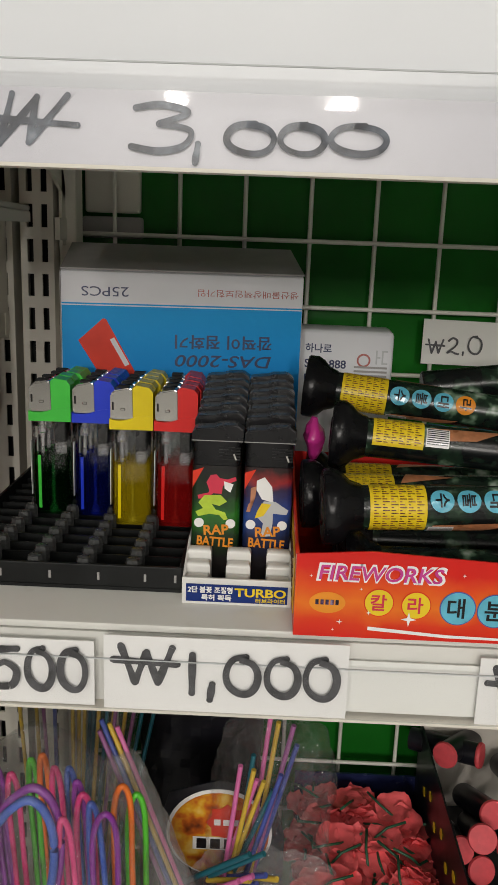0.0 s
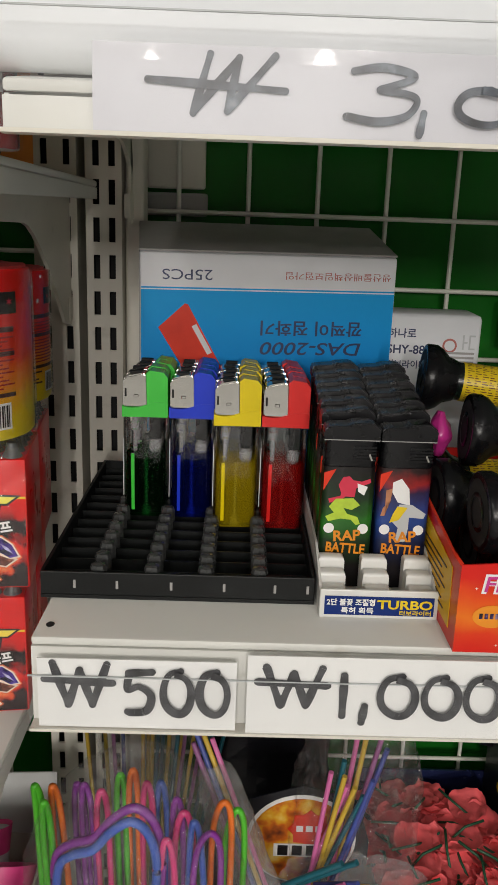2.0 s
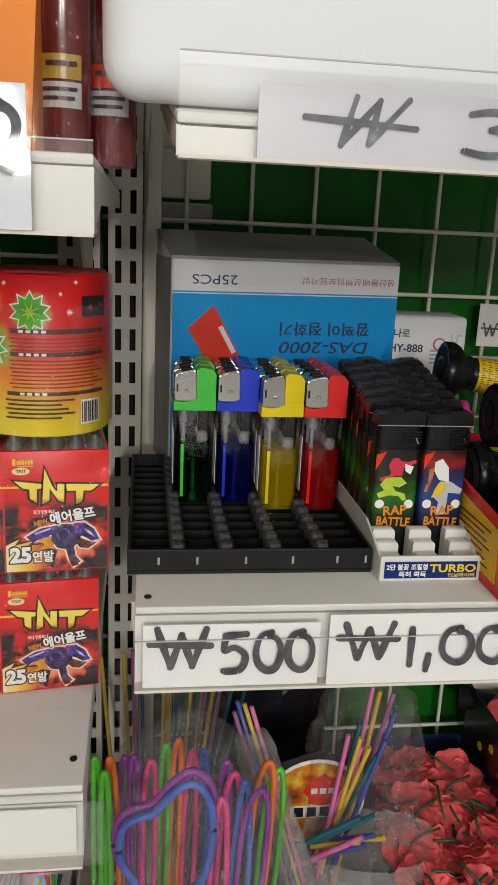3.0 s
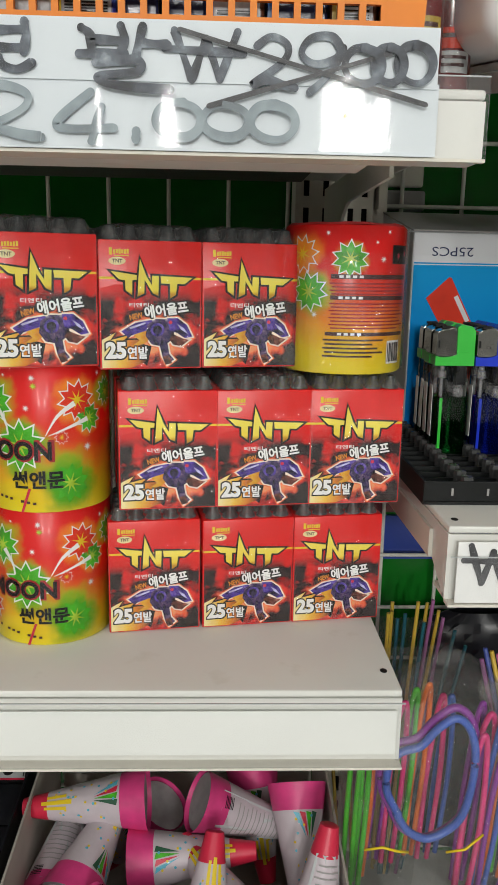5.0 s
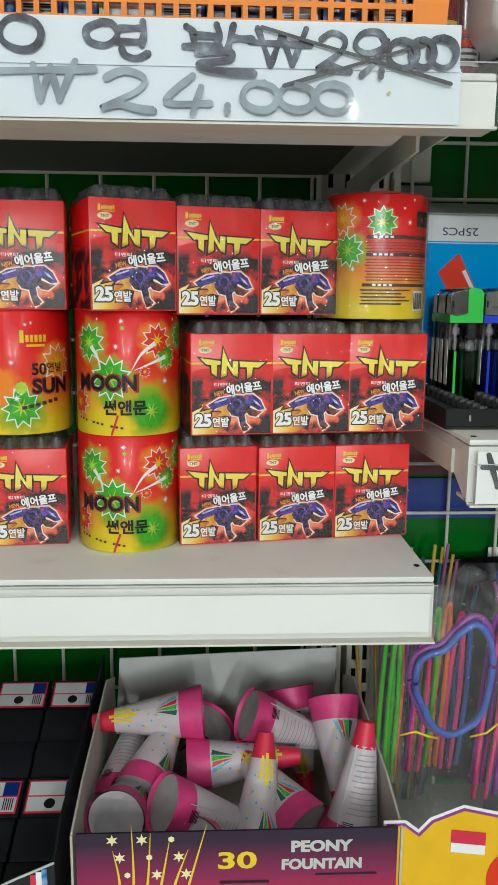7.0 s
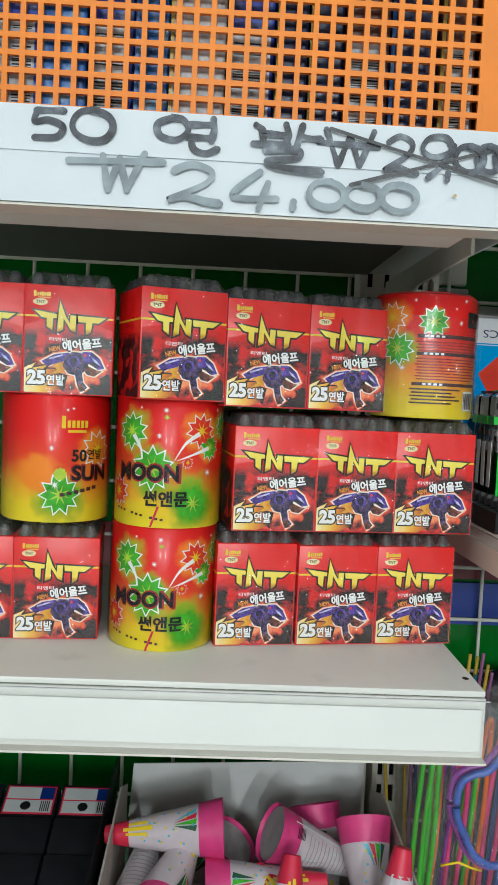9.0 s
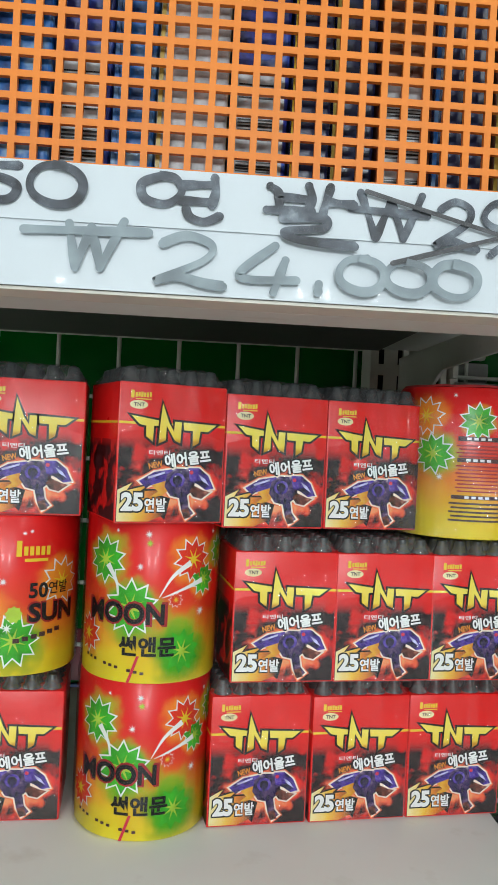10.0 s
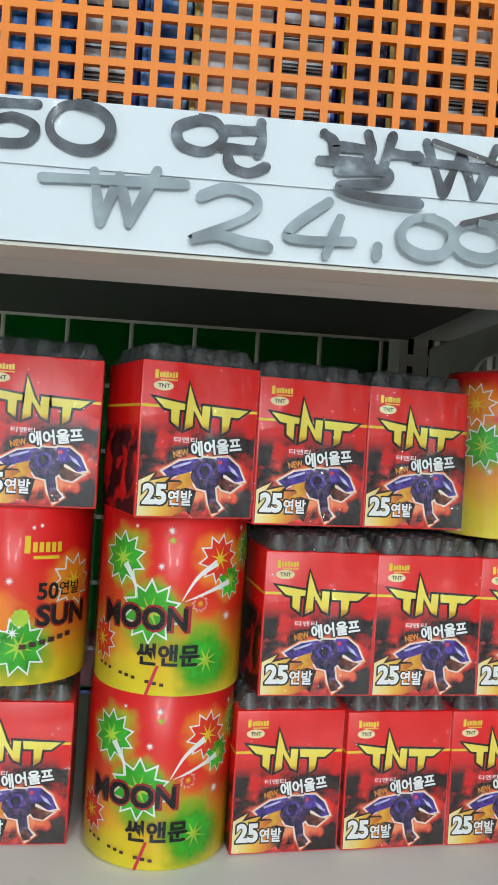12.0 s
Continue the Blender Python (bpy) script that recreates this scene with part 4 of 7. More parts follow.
# ---- maroon tubes and the white tub ----
for i, (tx, ty) in enumerate(((-0.1780, 0.004), (-0.1600, 0.020), (-0.1745, 0.045))):
    g = thing("firework_tube", "maroon firework tube with yellow and white warning labels, in clear wrap", "firework tube", pose(tx - 0.002, ty, 1.3034), "maroon tubes beside the basket")
    smooth(part("tube", lathe([(0.0100, 0), (0.0105, 0.001), (0.0105, 0.168), (0.009, 0.170)], 28), M["maroon"], g))
    lab = rect(-0.009, 0.006, 0.020, 0.029)
    part("warning_label", bend(flat([rect(-0.0085, 0.008, 0.0300, 0.0390)], 0.0003), 0.0105), M["gas_red" if i else "gold_pack"], g, "yellow warning band")
    part("paper_label", bend(flat([rect(-0.0085, 0.008, 0.0195, 0.0290)], 0.0003), 0.0105), M["paper_grey"], g)
    part("print", bend(flat([rect(-0.0075, 0.006, 0.0255, 0.0270), rect(-0.0075, 0.005, 0.0222, 0.0237), rect(-0.006, 0.006, 0.0345, 0.0365)], 0.0006), 0.0105), M["text_grey"], g)
    if i < 2:
        part("wrap", crumple([(-0.0002, 0.9), (0.004, 1.0), (0.08, 1.05), (0.172, 1.0)], 0.0125, 0.0125, 0.0008, 3 + i, 24, 20, 60), M["wrap"], g)

tub = thing("white_tub", "large plain white plastic tub on the upper shelf", "tub", pose(0, -0.0430, 1.3212, 9.6))
bm = box(-0.163, 0.42, 0.0, 0.27, 0.0, 0.19, 0.0)
vert = [e for e in bm.edges if abs(e.verts[0].co.z - e.verts[1].co.z) > 0.1]
low = [e for e in bm.edges if max(e.verts[0].co.z, e.verts[1].co.z) < 0.01]
bmesh.ops.bevel(bm, geom=vert + low, offset=0.014, segments=6, affect="EDGES", profile=0.5)
smooth(part("body", bm, M["bin"], tub), 50)
part("rim", box(-0.170, 0.427, -0.007, 0.277, 0.1905, 0.198, 0.003), M["bin"], tub)


# ---- firework cartons ----
def grow(poly, d):
    n, out = len(poly), []
    area = sum(poly[i][0] * poly[(i + 1) % n][1] - poly[(i + 1) % n][0] * poly[i][1] for i in range(n))
    s = 1 if area > 0 else -1
    for i in range(n):
        a, b, c = Vector(poly[i - 1]), Vector(poly[i]), Vector(poly[(i + 1) % n])
        n1, n2 = (b - a).normalized(), (c - b).normalized()
        n1, n2 = Vector((n1.y, -n1.x)) * s, Vector((n2.y, -n2.x)) * s
        m = (n1 + n2)
        m = m.normalized() * min(d / max(0.35, (m.normalized().dot(n1))), 2.2 * d) if m.length > 1e-6 else n1 * d
        out.append((b.x + m.x, b.y + m.y))
    return out


def mm(pts):
    return [(a / 1000, b / 1000) for a, b in pts]


EMBLEM = [[(a * 0.94 + 0.0007, 0.0585 - (0.0585 - b) * 0.86) for a, b in mm(p)] for p in (
    [(-22, 51), (-8.2, 48.6), (-8.4, 45.6), (-10.6, 45.6), (-10.8, 36.5), (-14.2, 39.5), (-14.4, 45.4), (-17.5, 46)],
    [(-6.6, 58.5), (-3.2, 48), (-0.4, 42.6), (-0.2, 48.4), (3.4, 48.2), (3.0, 36.2), (0.2, 37.6), (-4.2, 45.8), (-4.4, 37.6), (-8, 35.6), (-7.4, 47.5)],
    [(4.2, 48.2), (21.5, 47.4), (17, 43.4), (13.2, 43.6), (12.4, 36.8), (9.4, 34.6), (9.2, 43.6), (4.6, 43.8)])]
BEAST = [mm(p) for p in (
    [(-15, 20.5), (-8, 25), (0, 26.5), (4, 24), (-2, 21), (-8, 19), (-12, 17.5)],
    [(-2, 24), (2, 27), (8, 26.8), (12, 23), (11, 16.5), (6, 12), (0, 13.5), (-3, 18)],
    [(8, 27.4), (13.4, 27.4), (18, 23.6), (20.8, 17.4), (17, 16.6), (13, 19.4), (9, 21)],
    [(11, 18.8), (16, 16.4), (19.2, 15.6), (15, 12.2), (11, 13.2), (9, 16)],
    [(4, 13.5), (8, 14), (9, 8), (11.4, 5), (8, 2.4), (5.4, 7)])]
FLAME = mm([(-24.6, 0.9), (-24.6, 16), (-18, 19.6), (-20.5, 15.8), (-11, 18.4), (-14, 15.6), (-3.5, 16.2), (-8, 13.6), (-1.4, 11.5), (-3, 4), (-10, 0.9)])
CW, CD, CH = 0.0512, 0.0505, 0.0680


def carton(m):
    g = thing("firework_carton", "glossy red firework carton with a gold emblem, shrink-wrapped", "firework carton", m, "red firework cartons")
    h = CW / 2
    smooth(part("carton", box(-h, h, 0.0, CD, 0.0, CH, 0.0007), M["red"], g), 30)
    part("artwork", flat([[(-h + 0.0008, 0.0008), (h - 0.0008, 0.0008), (h - 0.0008, 0.041), (h - 0.009, 0.044), (-h + 0.008, 0.045), (-h + 0.0008, 0.043)]], 0.0001), M["battle"], g, "fire and smoke artwork")
    part("stripe", flat([rect(-h + 0.0004, h - 0.0004, 0.0478, 0.0490)], 0.00015), M["yellow"], g)
    part("side_stripe", box(-h - 0.00015, -h - 0.00005, 0.0005, CD - 0.0005, 0.0478, 0.0490), M["yellow"], g)
    part("side_artwork", box(-h - 0.00012, -h - 0.00004, 0.001, CD - 0.001, 0.001, 0.040), M["battle"], g)
    outline = part("emblem_outline", flat([grow(p, 0.0011) for p in EMBLEM], 0.00025), M["black_print"], g)
    part("emblem", flat(EMBLEM, 0.00040), M["gold"], outline, "spiky gold emblem")
    for k, (shape, name, ink) in enumerate(zip(BEAST, ("wing", "robot_body", "robot_head", "robot_jaw", "leg"), ("purple", "purple_dark", "purple", "bronze", "purple_dark"))):
        part("glow", flat([grow(shape, 0.0014)], 0.00016 + 0.00001 * k), M["glow_red"], g)
        part("halo", flat([grow(shape, 0.0008)], 0.00022 + 0.00001 * k), M["pale_flare"], g)
        part(name, flat([shape], 0.00032 + 0.00001 * k), M[ink], g)
    part("flame_outline", flat([grow(FLAME[2:10], 0.0012)], 0.00025), M["black_print"], g)
    part("flames", flat([FLAME], 0.00028), M["flame"], g)
    part("claw", flat([mm([(-9, 18.5), (-3, 21), (0, 17), (-4, 13.5), (-10, 12.5), (-6, 15.5)])], 0.00030), M["amber"], g)
    part("foot", flat([mm([(5.4, 6.6), (8.8, 7.6), (10.4, 3), (7, 2.2)])], 0.00037), M["bronze"], g)
    part("joint", flat([disc(0.003, 0.0212, 0.0036, 18)], 0.00038), M["purple"], g)
    part("joint_ring", flat([disc(0.003, 0.0212, 0.0023, 16)], 0.00041), M["purple_dark"], g)
    part("highlight", flat([mm([(13, 24.4), (16.5, 22), (18.6, 18.8), (15, 21.2)])], 0.00043), M["lavender"], g)
    part("highlight", flat([mm([(-11, 22.6), (-3, 25.4), (-3, 24.4), (-10.6, 21.6)])], 0.00043), M["lavender"], g)
    part("eye", flat([disc(9.6e-3, 25.2e-3, 1.0e-3, 10)], 0.00045), M["tip_red"], g)
    part("korean_name", words("티엔티", 0.0024, -0.0110, 0.0332, 0.00055, bold=0.01, width=0.0098), M["white_print"], g)
    shadow = part("title_shadow", words("에어울프", 0.0080, -0.0036, 0.0262, 0.00046, bold=0.09, width=0.0240, ang=9), M["black_print"], g)
    part("title", words("에어울프", 0.0068, -0.0029, 0.0269, 0.00056, bold=0.036, width=0.0222, ang=9), M["white_print"], shadow)
    part("burst_word", words("NEW", 0.0030, -0.0105, 0.0262, 0.00048, bold=0.03, ang=14, width=0.0066), M["orange_print"], g)
    shadow = part("count_shadow", words("25", 0.0108, -0.0236, 0.0050, 0.00042, bold=0.10, width=0.0118), M["black_print"], g)
    part("count", words("25", 0.0092, -0.0229, 0.0058, 0.00052, bold=0.05, width=0.0102), M["white_print"], shadow)
    part("count_word_shadow", words("연발", 0.0080, -0.0127, 0.0050, 0.00042, bold=0.06, width=0.0115), M["black_print"], g)
    part("count_word", words("연발", 0.0066, -0.0121, 0.0057, 0.00052, bold=0.025, width=0.0103), M["white_print"], g)
    badge = part("badge", flat([disc(-0.0166, 0.0572, 0.0021, 20, 2.0)], 0.00030), M["badge_cream"], g)
    part("badge_print", words("TNT", 0.0019, -0.0190, 0.0563, 0.00040, bold=0.03, width=0.0050), M["text_grey"], badge)
    part("maker_mark", flat([rect(-0.0204, -0.0189, 0.0603, 0.0640)] + [rect(-0.0184 + 0.0013 * k, -0.0174 + 0.0013 * k, 0.0608 + 0.0002 * (k % 2), 0.0630 + 0.0002 * (k % 3)) for k in range(6)], 0.0003), M["yellow"], g)
    part("maker_line", flat([rect(-0.0180, -0.0108, 0.0597, 0.0602)], 0.0003), M["yellow"], g)
    tube_me = None
    for i in range(5):
        for j in range(5):
            if tube_me is None:
                ob = smooth(part("tube_top", lathe([(0.0046, CH - 0.004), (0.0046, CH + 0.0006), (0.0032, CH + 0.0028), (0.0024, CH + 0.0072), (0.0012, CH + 0.0078)], 10), M["tube_tip"], g))
                tube_me = ob.data
            else:
                ob = new("tube_top", tube_me)
                ob.parent = g
            ob.location = ((i - 2) * 0.0096, CD / 2 + (j - 2) * 0.0096, 0)
    bm = bmesh.new()
    bmesh.ops.create_grid(bm, x_segments=26, y_segments=26, size=0.5)
    for v in bm.verts:
        u = max(abs(v.co.x), abs(v.co.y))
        v.co = Vector((v.co.x * CW * 0.99, CD / 2 + v.co.y * CD * 0.99, CH + 0.0082 - 0.0076 * max(0, u - 0.40) / 0.10 + 0.0016 * noise.noise(Vector((v.co.x * 14, v.co.y * 14, 3)))))
    smooth(part("top_film", bm, M["wrap_top"], g), 70)
    fr = bmesh.new()
    bmesh.ops.create_grid(fr, x_segments=12, y_segments=14, size=0.5)
    for v in fr.verts:
        v.co = Vector((v.co.x * CW * 1.005, -0.0011 - 0.0007 * abs(noise.noise(Vector((v.co.x * 5, v.co.y * 5, 1)))), CH / 2 + v.co.y * CH))
    smooth(part("front_film", fr, M["wrap"], g), 70)
    return g


H1, H2, H3, HD = 1.0243, 1.1012, 1.1792, 1.1815
SIZE = Matrix.Diagonal((1.025, 1.02, 0.985, 1))
first = carton(pose(-0.3045, 0.0490, H1, 0, 0, 9) @ SIZE)
for x, y, z, rz in ((-0.2505, 0.0565, H1, 9), (-0.1970, 0.0640, H1, 8),
                    (-0.2960, 0.0400, H2, 8), (-0.2430, 0.0470, H2, 8), (-0.1910, 0.0535, H2, 7),
                    (-0.3560, 0.0195, HD, 21), (-0.3045, 0.0370, H3, 15), (-0.2520, 0.0510, H3, 14),
                    (-0.4265, 0.0325, HD, 6), (-0.4325, 0.0480, H1, 5), (-0.4800, 0.0280, HD, 4), (-0.4865, 0.0450, H1, 3), (-0.3195, 0.0920, H3, 15), (-0.2660, 0.1050, H3, 14),
                    (-0.3050, 0.0960, H2, 8), (-0.2520, 0.1030, H2, 8), (-0.1985, 0.1095, H2, 7), (-0.2050, 0.1200, H1, 8), (-0.2590, 0.1130, H1, 9)):
    copy_thing(first, pose(x, y, z, 0, 0, rz) @ SIZE)


# ---- firework drums ----
GREEN_GLOW, OLIVE_GLOW, FIRE_GLOW = (0.10, 0.42, 0.015), (0.40, 0.44, 0.02), (0.84, 0.26, 0.02)
SUNSET = [(0.0, (0.82, 0.70, 0.02)), (0.17, (0.82, 0.60, 0.02)), (0.32, (0.82, 0.28, 0.02)), (0.48, (0.74, 0.05, 0.015)), (0.66, (0.72, 0.010, 0.009)), (1.0, (0.70, 0.008, 0.009))]
for key, RR, glows in (("cyl_moon", 0.034, [(-0.0188, 0.0560, 0.0110, OLIVE_GLOW), (-0.0188, 0.0560, 0.0070, GREEN_GLOW), (0.0265, 0.0575, 0.0100, FIRE_GLOW), (0.0335, 0.0480, 0.0075, FIRE_GLOW), (-0.0040, 0.0330, 0.0130, OLIVE_GLOW), (-0.0040, 0.0350, 0.0105, GREEN_GLOW),
                                            (0.0220, 0.0150, 0.0135, OLIVE_GLOW), (0.0220, 0.0150, 0.0100, GREEN_GLOW), (-0.0300, 0.0200, 0.0090, FIRE_GLOW), (0.0480, 0.0600, 0.0080, OLIVE_GLOW)]),
                       ("cyl_sun", 0.034, [(0.0020, 0.0150, 0.0130, OLIVE_GLOW), (0.0020, 0.0160, 0.0090, GREEN_GLOW), (0.0270, 0.0440, 0.0110, FIRE_GLOW), (-0.012, 0.030, 0.010, FIRE_GLOW)]),
                       ("cyl_notice", 0.031, [(-0.0030, 0.0560, 0.0065, OLIVE_GLOW), (-0.0235, 0.0400, 0.0100, OLIVE_GLOW), (-0.0235, 0.0400, 0.0070, GREEN_GLOW), (-0.0280, 0.0580, 0.0090, FIRE_GLOW)])):
    M[key] = add_glows(ramp_print("sunset_print", 2, SUNSET, scale=13.1, warp=0.42, wscale=24), RR, glows)


def drum_body(g, R, Hc, skin):
    smooth(part("drum", lathe([(R - 0.001, 0), (R, 0.0012), (R, Hc - 0.001), (R - 0.0008, Hc)], 64), M[skin], g), 40)
    top = bmesh.new()
    lathe([(R - 0.0012, Hc + 0.0001), (R - 0.002, Hc + 0.0012), (R * 0.4, Hc + 0.0016)], 40, bm=top)
    for v in top.verts:
        v.co.z += 0.0006 * noise.noise(v.co * 160)
    part("paper_lid", top, M["paper_red"], g, "crumpled red paper lid")
    part("wrap", lathe([(R + 0.0012, 0.0003), (R + 0.0013, Hc * 0.3), (R + 0.0012, Hc * 0.7), (R + 0.0012, Hc - 0.0005)], 48, cap=False), M["wrap_drum"], g)


def burst(g, R, u, z, r, colour, olive=True):
    if olive is not None:
        g = part("flash", bend(flat([star(u, z, r * 1.42, r * 0.92, 10, z * 90)], 0.00035), R), M["white_print"], g)
    part("burst", bend(flat([star(u, z, r * 1.24, r * 0.82, 10, z * 90)], 0.00050), R), M[colour], g)
    part("rays", bend(flat([star(u, z, r * 0.72, r * 0.18, 8, 0.3)], 0.00065), R), M["lime" if colour == "burst_green" else "yellow"], g)


def trail(pts, w):
    P, L, Rr = curve_pts([(a, b, 0) for a, b in pts], 5), [], []
    for i, p in enumerate(P):
        d = (P[min(i + 1, len(P) - 1)] - P[max(0, i - 1)]).normalized()
        q = Vector((-d.y, d.x, 0)) * w * (1 - i / len(P)) * 0.5
        L.append((p.x + q.x, p.y + q.y))
        Rr.append((p.x - q.x, p.y - q.y))
    return L + Rr[::-1]


def sky_drum(m):
    R, Hc = 0.034, 0.0762
    g = thing("firework_drum", "round red and yellow firework drum with green bursts", "firework drum", m, "firework drums")
    drum_body(g, R, Hc, "cyl_moon")
    burst(g, R, -0.0188, 0.0560, 0.0085, "burst_green")
    burst(g, R, 0.0265, 0.0575, 0.0078, "gas_red")
    burst(g, R, 0.0335, 0.0480, 0.0062, "burst_green", False)
    burst(g, R, 0.0178, 0.0390, 0.0028, "gas_red", False)
    burst(g, R, -0.0040, 0.0350, 0.0100, "burst_green")
    burst(g, R, 0.0220, 0.0150, 0.0085, "burst_green", None)
    burst(g, R, -0.0300, 0.0200, 0.0070, "gas_red")
    burst(g, R, 0.0480, 0.0600, 0.0060, "burst_green")
    part("trail", bend(flat([trail([(0.0250, 0.0560), (0.0160, 0.0500), (0.0095, 0.0400)], 0.0030), trail([(0.0325, 0.0475), (0.0220, 0.0440), (0.0110, 0.0400)], 0.0026), trail([(-0.0170, 0.0540), (-0.0120, 0.0470), (-0.0100, 0.0400)], 0.0030)], 0.00075), R), M["white_print"], g, "white comet trails")
    part("spark", bend(flat([star(u, z, r, r * 0.3, 8) for u, z, r in ((0.0, 0.0540, 0.0021), (0.0035, 0.0690, 0.0021), (0.0320, 0.0330, 0.0026), (-0.0120, 0.0700, 0.0012), (0.0400, 0.0700, 0.0016))], 0.00080), R), M["white_print"], g)
    part("spark", bend(flat([star(0.0042, 0.0650, 0.0021, 0.0007, 8)], 0.00080), R), M["lime"], g)
    part("word_shadow", bend(words("MOON", 0.0118, -0.0285, 0.0265, 0.00090, bold=0.07, width=0.0425), R), M["red_dark"], g)
    part("word", bend(words("MOON", 0.0098, -0.0270, 0.0275, 0.00110, bold=0.035, width=0.0395), R), M["black_print"], g)
    part("korean_word", bend(words("썬앤문", 0.0092, -0.0088, 0.0130, 0.00110, bold=0.035, width=0.0275), R), M["black_print"], g)
    part("small_print", bend(flat([rect(-0.030 + 0.0032 * k, -0.0282 + 0.0032 * k, 0.0095 - 0.0005 * k, 0.0108 - 0.0005 * k) for k in range(11) if k % 4 != 3], 0.00090), R), M["text_grey"], g)
    part("fuse_stripe", bend(flat([mm([(0, 13), (1.4, 13), (-3, 0.6), (-4.4, 0.6)])], 0.00085), R), M["tip_red"], g)
    return g


TALL = Matrix.Diagonal((1, 1, 1.025, 1))
drum = sky_drum(pose(-0.3655, 0.0630, 1.0243, 0, 0, -6) @ TALL)
copy_thing(drum, pose(-0.3645, 0.0595, 1.1026, 0, 0, -7) @ TALL)

R, Hc = 0.034, 0.0762
sun = thing("firework_drum", "round red and yellow firework drum with black lettering", "firework drum", pose(-0.4380, 0.0640, 1.1026, 0, 0, 12) @ TALL, "firework drums")
drum_body(sun, R, Hc, "cyl_sun")
burst(sun, R, 0.0020, 0.0170, 0.0095, "burst_green")
burst(sun, R, 0.0270, 0.0440, 0.0090, "orange_print")
part("maker_mark", bend(flat([rect(0.0020, 0.0045, 0.0570, 0.0645)] + [rect(0.0055 + 0.0028 * k, 0.0075 + 0.0028 * k, 0.0575, 0.0618) for k in range(5)] + [rect(0.0060, 0.0178, 0.0545, 0.0560)], 0.0006), R), M["yellow"], sun)
part("spark", bend(flat([star(u, z, r, r * 0.3, 8) for u, z, r in ((0.0055, 0.0680, 0.0013), (0.0090, 0.0690, 0.0013), (-0.0035, 0.0450, 0.0022), (-0.0010, 0.0230, 0.0028))], 0.0007), R), M["white_print"], sun)
part("count", bend(words("50", 0.0075, 0.0085, 0.0370, 0.0011, bold=0.03), R), M["black_print"], sun)
part("count_word", bend(words("연발", 0.0060, 0.0185, 0.0385, 0.0011, bold=0.01), R), M["black_print"], sun)
part("word_shadow", bend(words("SUN", 0.0108, 0.0080, 0.0248, 0.0009, bold=0.06, width=0.0270), R), M["red_dark"], sun)
part("word", bend(words("SUN", 0.0092, 0.0088, 0.0256, 0.0011, bold=0.035, width=0.0255), R), M["black_print"], sun)
part("badge", bend(flat([star(0.0020, 0.0295, 0.0042, 0.0034, 9)], 0.0007), R), M["lime"], sun)
part("small_print", bend(flat([rect(0.0020 + 0.0042 * k, 0.0050 + 0.0042 * k, 0.0160 + 0.0008 * k, 0.0182 + 0.0008 * k) for k in range(6)], 0.0009), R), M["text_grey"], sun)


def notice_drum(m, plain=False):
    R, Hc = 0.0310, 0.0720
    g = thing("firework_drum", "round red and yellow firework drum with printed instructions" if not plain else "round red firework drum standing behind the others", "firework drum", m, "firework drums")
    drum_body(g, R, Hc, "cyl_notice")
    burst(g, R, -0.0030, 0.0560, 0.0068, "burst_green", False)
    burst(g, R, -0.0235, 0.0400, 0.0075, "burst_green")
    burst(g, R, -0.0280, 0.0580, 0.0070, "orange_print")
    part("spark", bend(flat([star(u, z, r, r * 0.3, 8) for u, z, r in ((0.0140, 0.0560, 0.0020), (0.0170, 0.0690, 0.0014), (-0.0140, 0.0680, 0.0014), (-0.0200, 0.0290, 0.0020), (0.0100, 0.0640, 0.0012))], 0.0006), R), M["white_print"], g)
    part("heading_bar", bend(flat([rect(-0.0120, 0.0330, 0.0465, 0.0487), rect(-0.0120, 0.0330, 0.0365, 0.0385), rect(-0.0140, 0.0330, 0.0190, 0.0208)], 0.0005), R), M["text_grey"], g)
    part("heading_print", bend(flat([rect(-0.0080 + 0.0032 * k, -0.0060 + 0.0032 * k, z, z + 0.0012) for z in (0.0470, 0.0369, 0.0193) for k in range(4)], 0.0007), R), M["white_print"], g)
    lines = [rect(-0.0125 + 0.001 * (k % 2), 0.0325 - 0.003 * ((k * 7) % 3), 0.0440 - 0.0017 * k, 0.0447 - 0.0017 * k) for k in range(4)]
    lines += [rect(-0.0125 + 0.001 * (k % 2), 0.0325 - 0.003 * ((k * 5) % 3), 0.0343 - 0.0017 * k, 0.0350 - 0.0017 * k) for k in range(8)]
    part("small_print", bend(flat(lines, 0.0005), R), M["red_dark"], g)
    part("notice", bend(flat([rect(-0.0150 + 0.001 * (k % 2), 0.0160 - 0.003 * ((k * 5) % 3), 0.0165 - 0.0020 * k, 0.0174 - 0.0020 * k) for k in range(5)], 0.0005), R), M["text_grey"], g)
    part("barcode_patch", bend(flat([rect(0.0190, 0.0300, 0.0050, 0.0165)], 0.0005), R), M["white_print"], g)
    part("barcode", bend(flat([rect(0.0195 + 0.0011 * k, 0.0200 + 0.0011 * k + 0.0003 * (k % 2), 0.0060, 0.0155) for k in range(9)], 0.0007), R), M["black_print"], g)
    part("effect_picture", bend(flat([rect(0.0200, 0.0350, 0.0540, 0.0630)], 0.0005), R), M["black_print"], g)
    part("effect_flash", bend(flat([star(0.0245, 0.0580, 0.0020, 0.0006, 6), star(0.0310, 0.0590, 0.0020, 0.0006, 6)], 0.0007), R), M["tip_red"], g)
    return g


